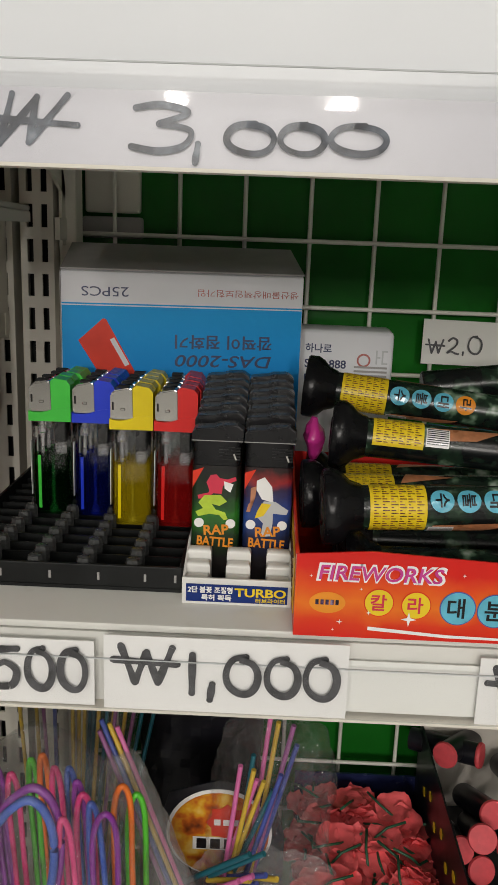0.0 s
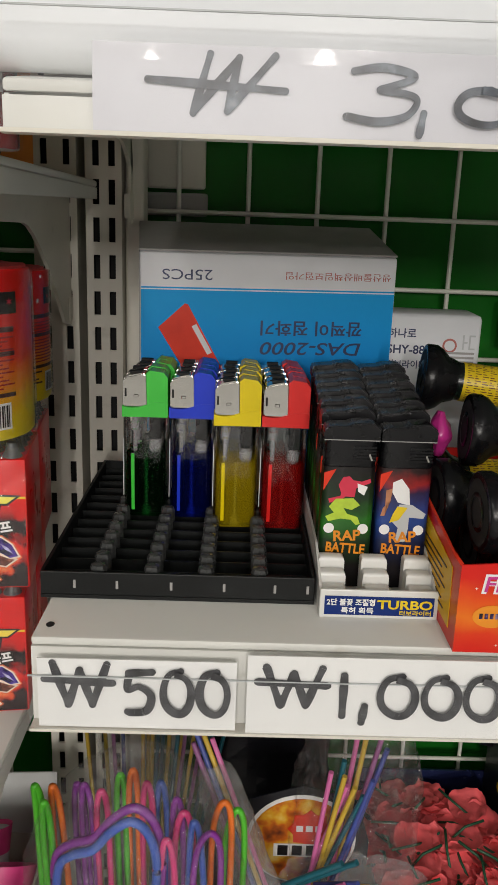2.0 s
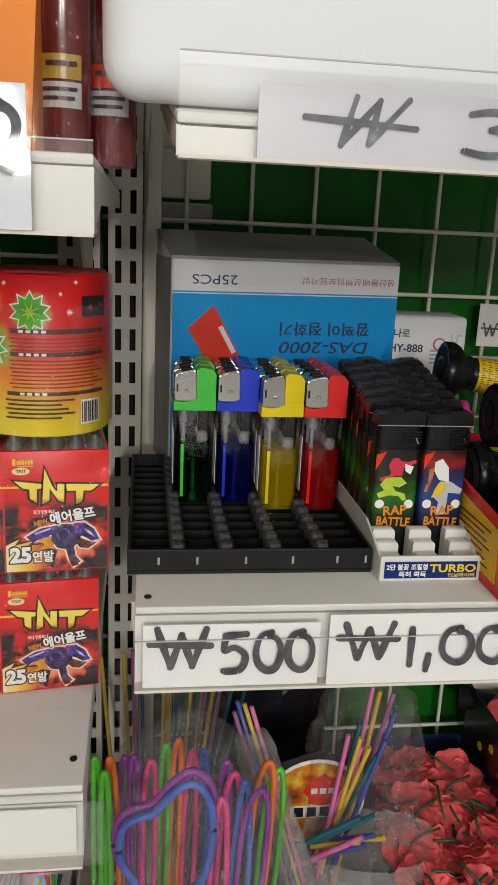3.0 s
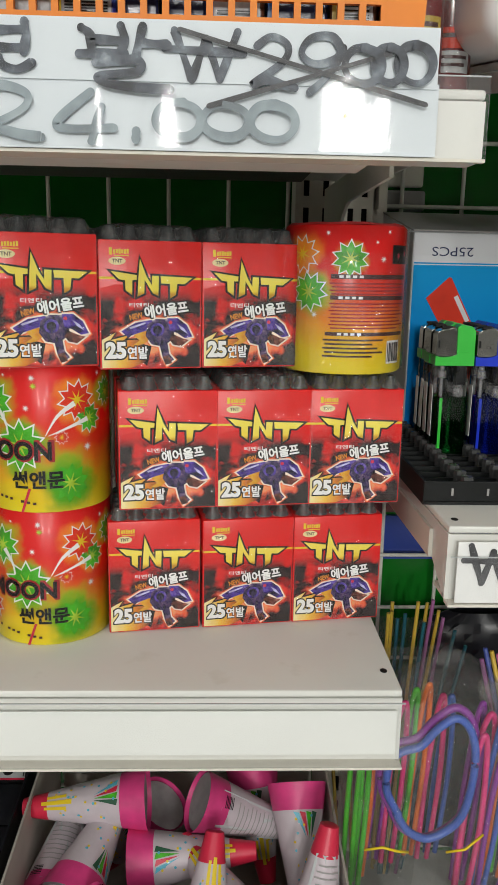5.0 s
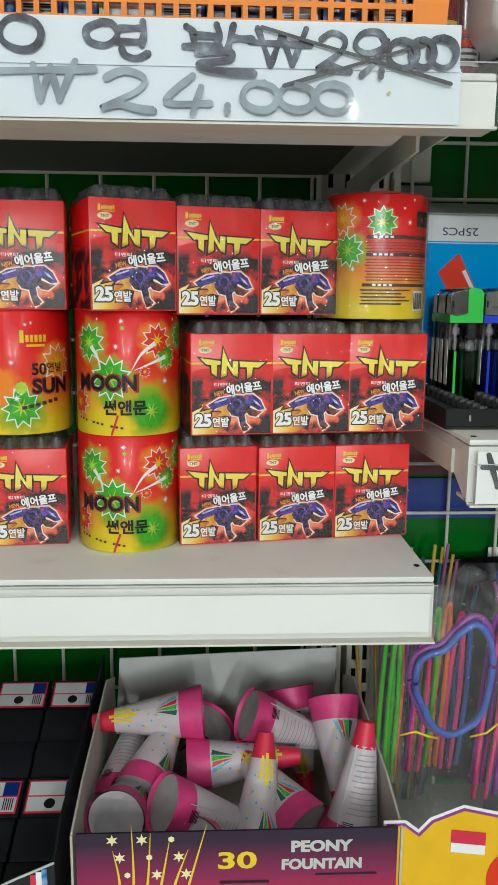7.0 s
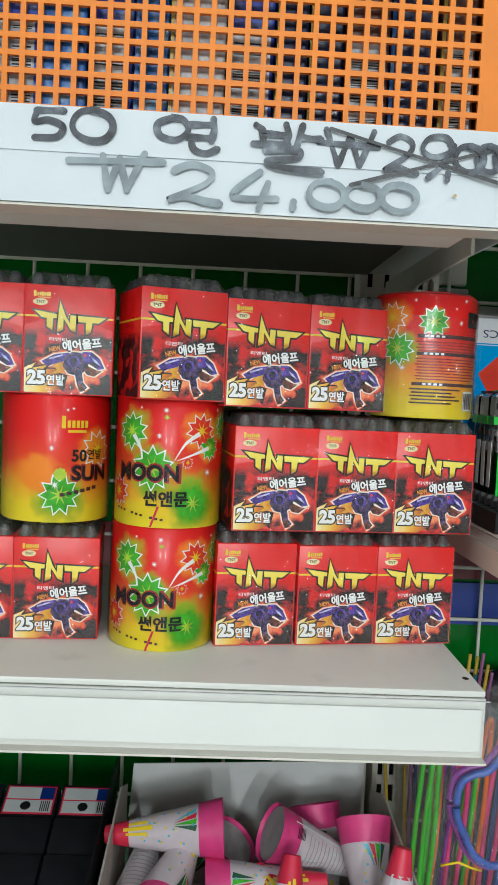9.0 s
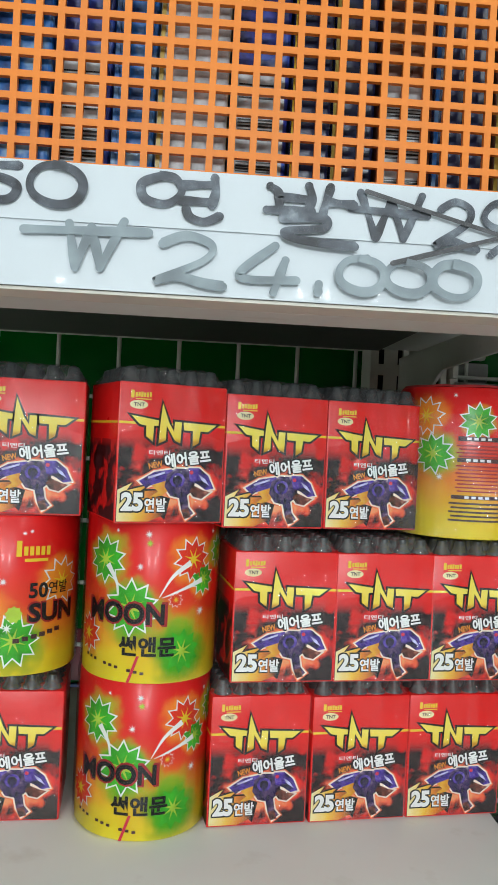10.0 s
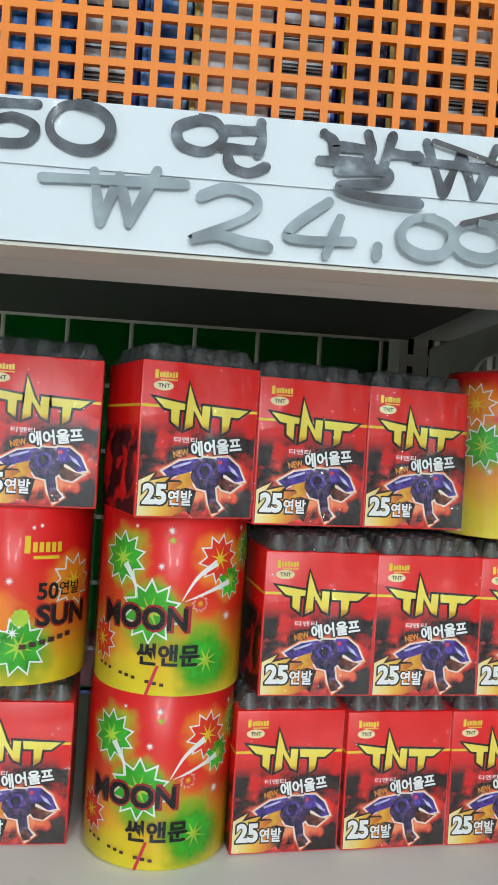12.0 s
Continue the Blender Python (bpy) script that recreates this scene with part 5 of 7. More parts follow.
front_drum = notice_drum(pose(-0.1985, 0.0755, 1.1770, 0, 0, 2) @ Matrix.Scale(1.09, 4))
bm = bmesh.new()
bmesh.ops.create_grid(bm, x_segments=60, y_segments=24, size=0.5)
for v in bm.verts:
    a = -1.35 + (v.co.x + 0.5) * 2.5
    rr = 0.0345 + 0.0016 * abs(noise.noise(Vector((a * 6, v.co.y * 1.5, 2)))) + (0.0075 * max(0, -0.45 - a) if a < -0.45 else 0)
    v.co = Vector((rr * math.sin(a), -rr * math.cos(a), 0.030 + v.co.y * 0.058))
smooth(part("loose_wrap", bm, M["wrap"], front_drum, "loose clear wrap with creases"), 70)
notice_drum(pose(-0.2040, 0.1480, 1.1780, 0, 0, 40), True)


# ---- lighter refill carton, upside down, and the small white carton ----
g = thing("lighter_carton", "blue and white lighter carton standing upside down, print inverted", "carton", pose(-0.0455, 0.2185, 1.1053, 0, 0, 7))
w, d, h = 0.0835, 0.075, 0.1540
bm = box(-w, w, 0, d, 0, h, 0.0012)
for v in bm.verts:
    if v.co.z > h - 0.003:
        v.co.z += 0.017 * v.co.y / d
smooth(part("carton", bm, M["box_white"], g), 30)
bm = box(-w - 0.0004, w + 0.0006, 0.002, d + 0.0005, h + 0.0003, h + 0.0016, 0.0004)
for v in bm.verts:
    v.co.z += 0.017 * v.co.y / d
part("lid_flap", bm, M["box_grey"], g, "grey cardboard lid flap")
part("side_board", box(-w - 0.0006, -w - 0.0001, 0.0005, d, 0.0, h), M["box_grey"], g)
part("blue_panel", flat([rect(-w + 0.0006, w - 0.0006, 0.0010, h - 0.0230)], 0.0002), M["cyan"], g)
part("thin_stripe", flat([rect(-w + 0.0006, w - 0.0006, h - 0.0222, h - 0.0212)], 0.0002), M["cyan"], g)
part("count", words("25PCS", 0.0065, -w + 0.046, h - 0.0100, 0.0004, turn=1, width=0.032), M["navy_text"], g)
part("red_line", words("생산물배상책임보험가입", 0.0050, w - 0.0035, h - 0.0100, 0.0004, turn=1, width=0.070), M["text_red"], g)
part("name", words("깜찍이 점화기", 0.0098, w - 0.021, 0.1125, 0.0004, turn=1, bold=0.02, width=0.068), M["navy_text"], g)
part("model", words("DAS-2000", 0.0085, w - 0.021, 0.0985, 0.0004, turn=1, bold=0.01, slant=0.2, width=0.068), M["navy_text"], g)
part("picture", flat([mm([(-72, 107), (-55, 122.5), (-53, 122), (-20, 62), (-38, 52)])], 0.0004), M["gas_red"], g, "red lighter picture")
part("picture_edge", flat([mm([(-50.5, 108), (-47.5, 109.5), (-37, 91), (-40, 89.5)])], 0.0006), M["box_white"], g)

g = thing("small_carton", "small white carton with black print behind the tubes", "carton", pose(0.0720, 0.2680, 1.1053, 0, 0, -3))
w, d, h = 0.037, 0.045, 0.1150
smooth(part("carton", box(-w, w, 0, d, 0, h, 0.0035), M["box_white"], g), 50)
part("top_label", words("하나로", 0.0070, -0.0295, 0.0975, 0.0004, bold=0.02), M["navy_text"], g)
part("model", words("SHY-888", 0.0065, -0.0295, 0.0860, 0.0004, bold=0.02), M["navy_text"], g)
part("kind_line", words("터보라이터", 0.0060, -0.0295, 0.0755, 0.0004, bold=0.015), M["navy_text"], g)
part("seal", flat([disc(0.0150, 0.0930, 0.0052, 20)], 0.0003), M["text_red"], g)
part("seal_middle", flat([disc(0.0150, 0.0930, 0.0038, 20)], 0.0005), M["box_white"], g)
part("mark", flat([rect(0.0240, 0.0252, 0.0905, 0.1010), rect(0.0252, 0.0275, 0.0950, 0.0962), rect(0.0285, 0.0297, 0.0905, 0.1010), rect(0.0297, 0.0330, 0.0905, 0.0917), rect(0.0297, 0.0330, 0.0998, 0.1010)], 0.0004), M["paper_grey"], g)
part("small_print", flat([rect(0.0080, 0.0330, 0.0870 - 0.0032 * k, 0.0886 - 0.0032 * k) for k in range(4)], 0.0004), M["box_grey"], g)

# ---- black lighter tray and its lighters ----
tray = thing("lighter_tray", "black plastic lighter tray, front rows empty", "tray", pose(0, 0, 1.1052))
TX0, TX1, TY0, TY1 = -0.1545, -0.0250, 0.0385, 0.2200
part("floor_plate", box(TX0, TX1, TY0, TY1, 0.0, 0.0018), M["tray_black"], tray)
part("front_wall", box(TX0, TX1, TY0, TY0 + 0.0016, 0.0018, 0.0135, 0.0005), M["tray_black"], tray)
part("back_wall", box(TX0, TX1, TY1 - 0.0016, TY1, 0.0018, 0.0135), M["tray_black"], tray)
for a in (TX0, TX1 - 0.0016):
    part("side_wall", box(a, a + 0.0016, TY0 + 0.0017, TY1 - 0.0017, 0.0018, 0.0135), M["tray_black"], tray)
PITX, PITY = 0.0257, 0.0137
for i in range(13):
    y = TY0 + 0.0030 + PITY * i
    part("divider", box(TX0 + 0.0017, TX1 - 0.0017, y + PITY - 0.0040, y + PITY - 0.0028, 0.0018, 0.0085), M["tray_black"], tray)
peg_me = None
for c in range(1, 5):
    for i in range(13):
        px, py = TX0 + 0.0005 + PITX * c, TY0 + 0.0068 + PITY * i
        if peg_me is None:
            bm = lathe([(0.0041, 0.0018), (0.0041, 0.0125), (0.0034, 0.0148), (0.0018, 0.0152)], 8)
            ob = part("peg", bm, M["peg"], tray)
            peg_me = ob.data
        else:
            ob = new("peg", peg_me)
            ob.parent = tray
        ob.location = (px, py, 0)
for x in (-0.139, -0.119, -0.0935, -0.0685, -0.0445, -0.029):
    part("nib", box(x, x + 0.0012, TY0 - 0.0006, TY0 - 0.0001, 0.0055, 0.0095), M["box_grey"], tray)


def slab(w, d, z0, z1, r=0.0045, seg=4):
    bm = box(-w / 2, w / 2, -d / 2, d / 2, z0, z1)
    bmesh.ops.bevel(bm, geom=[e for e in bm.edges if abs(e.verts[0].co.z - e.verts[1].co.z) > 1e-5], offset=min(r, d / 2 - 0.0004), segments=seg, affect="EDGES", profile=0.5)
    return bm


def lighter(colour, m):
    g = thing("lighter", "clear %s disposable lighter with a steel hood, upright in a tray" % colour, "lighter", m, "lighters in the black tray")
    W, D = 0.0248, 0.0112
    smooth(part("shell", slab(W, D, -0.0040, 0.0600), M["clear"], g, "clear plastic tank"), 50)
    smooth(part("fuel", slab(W - 0.0026, D - 0.0022, 0.0020, 0.0400, 0.0038), M["fuel_" + colour], g, "tinted fuel"), 50)
    smooth(part("valve_stem", lathe([(0.0012, 0.0400), (0.0012, 0.0520), (0.0030, 0.0525), (0.0030, 0.0570), (0.0016, 0.0575), (0.0016, 0.0600)], 12, m=pose(-0.0062, 0, 0)), M["clear_part"], g))
    smooth(part("striker_core", lathe([(0.0030, 0.0400), (0.0036, 0.0420), (0.0036, 0.0455), (0.0022, 0.0465), (0.0022, 0.0600)], 14, m=pose(0.0052, 0, 0)), M["clear_part"], g))
    part("spark_box", box(0.0022, 0.0088, -0.0040, 0.0040, 0.0480, 0.0600, 0.0006), M["black"], g)
    part("side_sticker", box(-W / 2 - 0.0004, -W / 2 - 0.0001, -0.0036, 0.0036, 0.0140, 0.0480), M["white_print"], g)
    part("dip_tube", box(-0.0080, -0.0062, -D / 2 + 0.0003, -D / 2 + 0.0008, 0.0060, 0.0395), M["cap_" + colour], g)
    # coloured collar with a wavy upper edge and thumb button
    n, pts = 12, []
    for k in range(n + 1):
        u = -W / 2 - 0.0004 + (W + 0.0008) * k / n
        pts.append((u, 0.0665 + 0.0018 * math.sin(k / n * 5.2 + 3.6)))
    collar = prism([(-W / 2 - 0.0004, 0.0590), (W / 2 + 0.0004, 0.0590)] + pts[::-1], -D / 2 - 0.0005, D / 2 + 0.0005)
    part("collar", collar, M["cap_" + colour], g)
    bm = prism([(0.0012, 0.0640), (W / 2 + 0.0003, 0.0640), (W / 2 + 0.0003, 0.0830), (W / 2 - 0.0020, 0.0862), (0.0030, 0.0874), (0.0008, 0.0855)], -D / 2 - 0.0002, D / 2 + 0.0002)
    part("button", bm, M["cap_" + colour], g)
    bm = prism([(-W / 2 + 0.0002, 0.0655), (0.0009, 0.0655), (0.0006, 0.0845), (-0.0012, 0.0858), (-W / 2 + 0.0022, 0.0836), (-W / 2 + 0.0002, 0.0815)], -D / 2 + 0.0001, D / 2 - 0.0001)
    bmesh.ops.bevel(bm, geom=[e for e in bm.edges if abs(e.verts[0].co.y - e.verts[1].co.y) > 1e-4 or e.verts[0].co.z + e.verts[1].co.z > 0.162], offset=0.0008, segments=2, affect="EDGES")
    hood = smooth(part("hood", bm, M["chrome"], g, "steel wind hood"), 40)
    # slot and flame gap: dark blocks painted for the shade of openings
    part("hood_slot", box(-W / 2 + 0.0012, -W / 2 + 0.0022, -D / 2 - 0.0003, -D / 2 + 0.0004, 0.0715, 0.0765), M["slot"], hood)
    part("hood_dimple", box(-0.0062, -0.0036, -D / 2 - 0.0005, -D / 2 + 0.0003, 0.0710, 0.0728, 0.0003), M["chrome"], hood)
    part("flame_gap", box(-W / 2 + 0.0040, -0.0016, -0.0026, 0.0026, 0.0846, 0.0861), M["slot"], hood)
    smooth(part("base_post", lathe([(0.0030, 0.0021), (0.0026, 0.0060), (0.0012, 0.0080), (0.0011, 0.0390)], 10), M["clear_part"], g), 50)
    # the head is low: everything over the tank's neck is squat
    for ob in g.children_recursive:
        for v in ob.data.vertices:
            if v.co.z > 0.0585:
                v.co.z = 0.0612 + (v.co.z - 0.0590) * 0.93
    return g


rows = {"green": (1, 7, 4), "blue": (2, 7, 4), "yellow": (3, 6, 5), "red": (4, 6, 5)}
rnd = random.Random(3)
for colour, (c, r0, n) in rows.items():
    x = TX0 + 0.0005 + PITX * (c + 0.5)
    base = None
    for k in range(n):
        m = pose(x + rnd.uniform(-0.0004, 0.0004), TY0 + 0.0068 + PITY * (r0 + k) - 0.0068, 1.1112, rnd.uniform(-0.6, 0.6), rnd.uniform(-0.8, 0.8), rnd.uniform(-1.5, 1.5))
        base = lighter(colour, m) if base is None else copy_thing(base, m) and base

# ---- white stepped stand with black torch lighters ----
stand = thing("lighter_stand", "milky white stepped plastic stand with a blue label", "stand", pose(0.0035, 0.0262, 1.1052))
w = 0.0273
part("front_plate", box(-w, w, 0.0, 0.0016, 0.0, 0.0140, 0.0005), M["tray_white"], stand)
part("base", box(-w, w, 0.0017, 0.150, 0.0, 0.0020), M["tray_white"], stand)
for a in (-w, w - 0.0012):
    part("side_wall", prism([(0.0018, 0.0021), (0.150, 0.0021), (0.150, 0.0230), (0.034, 0.0230), (0.020, 0.0190), (0.0018, 0.0120)], a, a + 0.0012, axis="x"), M["tray_white"], stand)
for k, (yy, zz) in enumerate(((0.005, 0.0125), (0.0125, 0.0170), (0.0200, 0.0215))):
    for cx in (-0.0205, 0.0, 0.0205):
        bm = box(cx - 0.0062, cx + 0.0062, yy, yy + 0.0070, 0.0021, zz)
        bmesh.ops.bevel(bm, geom=[e for e in bm.edges if min(e.verts[0].co.z, e.verts[1].co.z) > zz - 0.001], offset=0.0022, segments=3, affect="EDGES", profile=0.5)
        smooth(part("step", bm, M["tray_white"], stand), 50)
part("blue_label", box(-w + 0.0022, w - 0.0020, -0.0005, -0.0001, 0.0018, 0.0110), M["label_blue"], stand)
part("turbo_word", words("TURBO", 0.0046, -0.0010, 0.0052, 0.0009, bold=0.03, width=0.0255), M["yellow"], stand)
part("korean_word", words("터보라이터", 0.0026, 0.0095, 0.0022, 0.0009, bold=0.02, width=0.0145), M["yellow"], stand)
part("upper_line", words("2단 불꽃 조절형", 0.0035, -0.0242, 0.0066, 0.0009, bold=0.03, width=0.0222), M["white_print"], stand)
part("lower_line", words("특허 획득", 0.0033, -0.0175, 0.0026, 0.0009, bold=0.03, width=0.0150), M["white_print"], stand)

for k in range(6):
    yy = 0.0790 + 0.0136 * k - 0.0262
    part("riser", box(-w + 0.0014, w - 0.0014, yy - 0.0060, yy + 0.0060, 0.0021, 0.0052 + 0.0022 * k), M["tray_white"], stand)

ART = {"green": ramp_print("lime_spray_print", 2, [(0.0, (0.008, 0.006, 0.006)), (0.22, (0.008, 0.03, 0.008)), (0.45, (0.02, 0.15, 0.015)), (0.66, (0.010, 0.03, 0.010)), (1.0, (0.008, 0.006, 0.006))], scale=20.0, warp=0.35, wscale=120),
       "blue": ramp_print("blue_spray_print", 2, [(0.0, (0.008, 0.006, 0.008)), (0.22, (0.008, 0.015, 0.06)), (0.5, (0.02, 0.06, 0.26)), (0.74, (0.03, 0.02, 0.06)), (0.85, (0.30, 0.02, 0.02)), (1.0, (0.02, 0.008, 0.008))], scale=20.0, warp=0.3, wscale=120)}


def torch_lighter(kind, m):
    g = thing("torch_lighter", "black torch lighter with a colourful %s printed body" % kind, "lighter", m, "torch lighters in the white stand")
    W, D = 0.0252, 0.0125
    smooth(part("body", slab(W, D, -0.0115, 0.0500, 0.0030), ART[kind], g), 50)
    smooth(part("cap", slab(W - 0.0006, D - 0.0004, 0.0503, 0.0660, 0.0030), M["black"], g), 50)
    bm = prism([(-W / 2 - 0.0003, 0.0660), (W / 2 + 0.0006, 0.0660), (W / 2 + 0.0010, 0.0735), (W / 2 - 0.0030, 0.0772), (0.0, 0.0765), (-0.0012, 0.0752), (-W / 2 + 0.0012, 0.0742), (-W / 2 - 0.0003, 0.0725)], -D / 2 - 0.0003, D / 2)
    bmesh.ops.bevel(bm, geom=[e for e in bm.edges if e.verts[0].co.z + e.verts[1].co.z > 0.142], offset=0.0007, segments=2, affect="EDGES")
    smooth(part("lid", bm, M["black"], g), 40)
    part("lid_line", box(-W / 2 - 0.0005, W / 2 + 0.0006, -D / 2 - 0.0005, -D / 2 - 0.0002, 0.0663, 0.0668), M["box_grey"], g)
    for k in range(5):
        part("grip", box(0.0012, W / 2 - 0.0006, -D / 2 - 0.0004, -D / 2 + 0.0002, 0.0540 + 0.0019 * k, 0.0551 + 0.0019 * k), M["black"], g)
    part("catch", prism(mm([(8.2, 58.2), (9.0, 58.6), (10.4, 54.6), (9.6, 54.2)]), -D / 2 - 0.0008, -D / 2 - 0.0005), M["chrome"], g)
    y = -D / 2
    def deco(name, polys, material, o):
        bm = flat(polys, o)
        bm.transform(Matrix.Translation((0, y, 0)))
        part(name, bm, M[material], g)
    deco("corner_flash", [mm([(-12.2, 47), (-6.5, 49), (-12.2, 38)])], "gas_red", 0.0002)
    if kind == "green":
        deco("red_shape", [mm([(-5, 41), (-3, 45), (0, 45.5), (2, 43.5), (6, 43), (10, 44.5), (10.5, 42.5), (6, 40.5), (3.5, 39.5), (3, 35), (-4, 35.5), (-5, 34), (-9.5, 34), (-9, 32), (-4.5, 32.5), (-3.5, 37)])], "tip_red", 0.00025)
        deco("lime_shape", [mm([(-6, 34), (2.5, 34.5), (6, 31), (2, 28.5), (-2, 29.5), (0, 26.5), (5, 25), (6.5, 21.5), (4.5, 20.8), (2, 23.5), (-3, 24), (-9, 22.5), (-10.5, 25), (-6.5, 27), (-9, 30)])], "lime", 0.0003)
        deco("pale_shape", [mm([(4, 42), (9, 40.5), (7.5, 36), (4.5, 38)]), disc(-0.0085, 0.0190, 0.0026, 14), disc(0.0080, 0.0190, 0.0026, 14)], "white_print", 0.00035)
    else:
        deco("pale_shape", [mm([(-6, 43), (-2, 45), (2, 40), (3, 31.5), (-3, 33), (-6, 38)]), disc(-0.0085, 0.0190, 0.0026, 14), disc(0.0080, 0.0190, 0.0026, 14)], "white_print", 0.00025)
        deco("grey_shape", [mm([(-2, 32), (4, 32), (11, 27.5), (10, 25), (3, 25.5), (3, 20), (2, 13), (-3, 12.5), (-2, 20), (-6, 24)])], "paper_grey", 0.0003)
        deco("tan_shape", [mm([(-9, 39), (-6, 40), (-6.5, 34), (-10, 30), (-11, 26), (-9, 26)])], "tan", 0.00035)
        deco("yellow_shape", [mm([(-3, 31), (2, 30.5), (-2, 24), (-6.5, 22.5), (-5, 27)])], "yellow", 0.0004)
    bm = words("RAP", 0.0056, -0.0058, 0.0122, 0.0005, bold=0.03, ang=4)
    bm.transform(Matrix.Translation((0, y, 0)))
    part("upper_word", bm, M["orange_print"], g)
    bm = words("BATTLE", 0.0052, -0.0095, 0.0068, 0.0005, bold=0.03, ang=-3, width=0.0190)
    bm.transform(Matrix.Translation((0, y, 0)))
    part("lower_word", bm, M["orange_print"], g)
    for ob in g.children:
        for v in ob.data.vertices:
            if v.co.z > 0.0502:
                v.co.z = 0.0502 + (v.co.z - 0.0502) * 0.80
    return g


for kind, x in (("green", -0.0098), ("blue", 0.0172)):
    first_row = torch_lighter(kind, pose(x, 0.0615, 1.1190, 0, 0, 0))
    for k in range(6):
        copy_thing(first_row, pose(x + rnd.uniform(-0.0005, 0.0005), 0.0790 + 0.0136 * k, 1.1220 + 0.0022 * k, 0, 0, rnd.uniform(-1, 1)))

# ---- firework display box with tubes ----
fw = thing("display_box", "orange red cardboard display box of firework tubes, yellow side", "display box", pose(0.031, -0.0020, 1.1052))
part("front_panel", prism([(0.0, 0.0), (0.190, 0.0), (0.190, 0.0350), (0.120, 0.0380), (0.034, 0.0425), (0.0, 0.0400)], 0.0, 0.0010), M["fw_orange"], fw)
side = [(0.0012, 0.0), (0.130, 0.0), (0.130, 0.058)] + [(0.130 - 0.0105 * k, 0.058 - 0.012 * math.sin(math.pi / 2 * k / 5) if k < 6 else 0.046 - 0.0012 * (k - 5)) for k in range(1, 12)] + [(0.0012, 0.0392)]
part("side_panel", prism(side, 0.0, 0.0010, axis="x"), M["fw_orange"], fw)
part("side_edge", rod([(0.0005, a, b + 0.0006) for a, b in side[2:]], 0.0009, 6), M["gas_red"], fw)
part("side_field", prism([(0.010, 0.006), (0.120, 0.006), (0.120, 0.050), (0.075, 0.040), (0.012, 0.034)], -0.0004, -0.0001, axis="x"), M["fw_yellow"], fw, "yellow printed panel")
for k in range(7):
    part("side_print", box(-0.0008, -0.0005, 0.020 + 0.004 * (k % 3), 0.066 - 0.006 * (k % 2), 0.0100 + 0.0033 * k, 0.0107 + 0.0033 * k), M["text_grey"], fw)
part("base", box(0.001, 0.190, 0.0012, 0.130, 0.0, 0.0010), M["fw_orange"], fw)
part("back_panel", box(0.001, 0.190, 0.1302, 0.1312, 0.0, 0.055), M["fw_orange"], fw)
part("title_edge", words("FIREWORKS", 0.0092, 0.0092, 0.0274, 0.0004, bold=0.05, slant=0.15, width=0.0590), M["white_print"], fw)
part("title", words("FIREWORKS", 0.0072, 0.0103, 0.0284, 0.0007, bold=0.015, slant=0.15, width=0.0565), M["pinkish"], fw)
part("maker_glow", flat([disc(0.0150, 0.0170, 0.0052, 24, 1.6)], 0.0003), M["orange_print"], fw)
part("maker_mark", flat([rect(0.0095 + 0.0023 * k, 0.0110 + 0.0023 * k, 0.0160, 0.0185) for k in range(5)], 0.0005), M["purple_dark"], fw)
for k, (ch, col, ink) in enumerate((("칼", "yellow", "tip_red"), ("라", "yellow", "tip_red"), ("대", "aqua", "black_print"), ("분", "aqua", "black_print"), ("수", "aqua", "black_print"))):
    cx, cz, r = 0.0385 + 0.0170 * k + (0.002 if k > 1 else 0), 0.0180 - 0.0006 * k, 0.0064 if k < 2 else 0.0078
    part("ball_rim", flat([disc(cx, cz, r + 0.0005, 28)], 0.0003), M["gas_red"] if k < 2 else M["s_blue"], fw)
    part("ball", flat([disc(cx, cz, r, 28)], 0.0005), M[col], fw, "round coloured spot")
    part("ball_letter", words(ch, r * 1.25, cx - r * 0.62, cz - r * 0.60, 0.0007, bold=0.02), M[ink], fw)
part("swoosh", flat([mm([(34, 4.2), (34.2, 6), (70, 3.4), (110, 2.6), (110, 1.6), (70, 1.9)])], 0.0004), M["white_print"], fw)
part("sparks", flat([star(a, b, c, c * 0.3, 4) for a, b, c in ((0.0340, 0.0130, 0.0012), (0.0525, 0.0105, 0.0036), (0.0300, 0.0245, 0.0008), (0.0210, 0.0080, 0.0015), (0.0760, 0.0330, 0.0010), (0.0070, 0.0300, 0.0008), (0.0180, 0.0040, 0.0008))], 0.0008), M["white_print"], fw)


def facing(axis, spin):
    """Turn of a round thing that lies along axis, so that its front looks to the aisle."""
    q = axis.normalized().to_track_quat("Z", "Y")
    v = q.inverted() @ Vector((0, -0.85, 0.5))
    return q.to_matrix().to_4x4() @ Matrix.Rotation(math.atan2(v.x, -v.y) + radians(spin), 4, "Z")


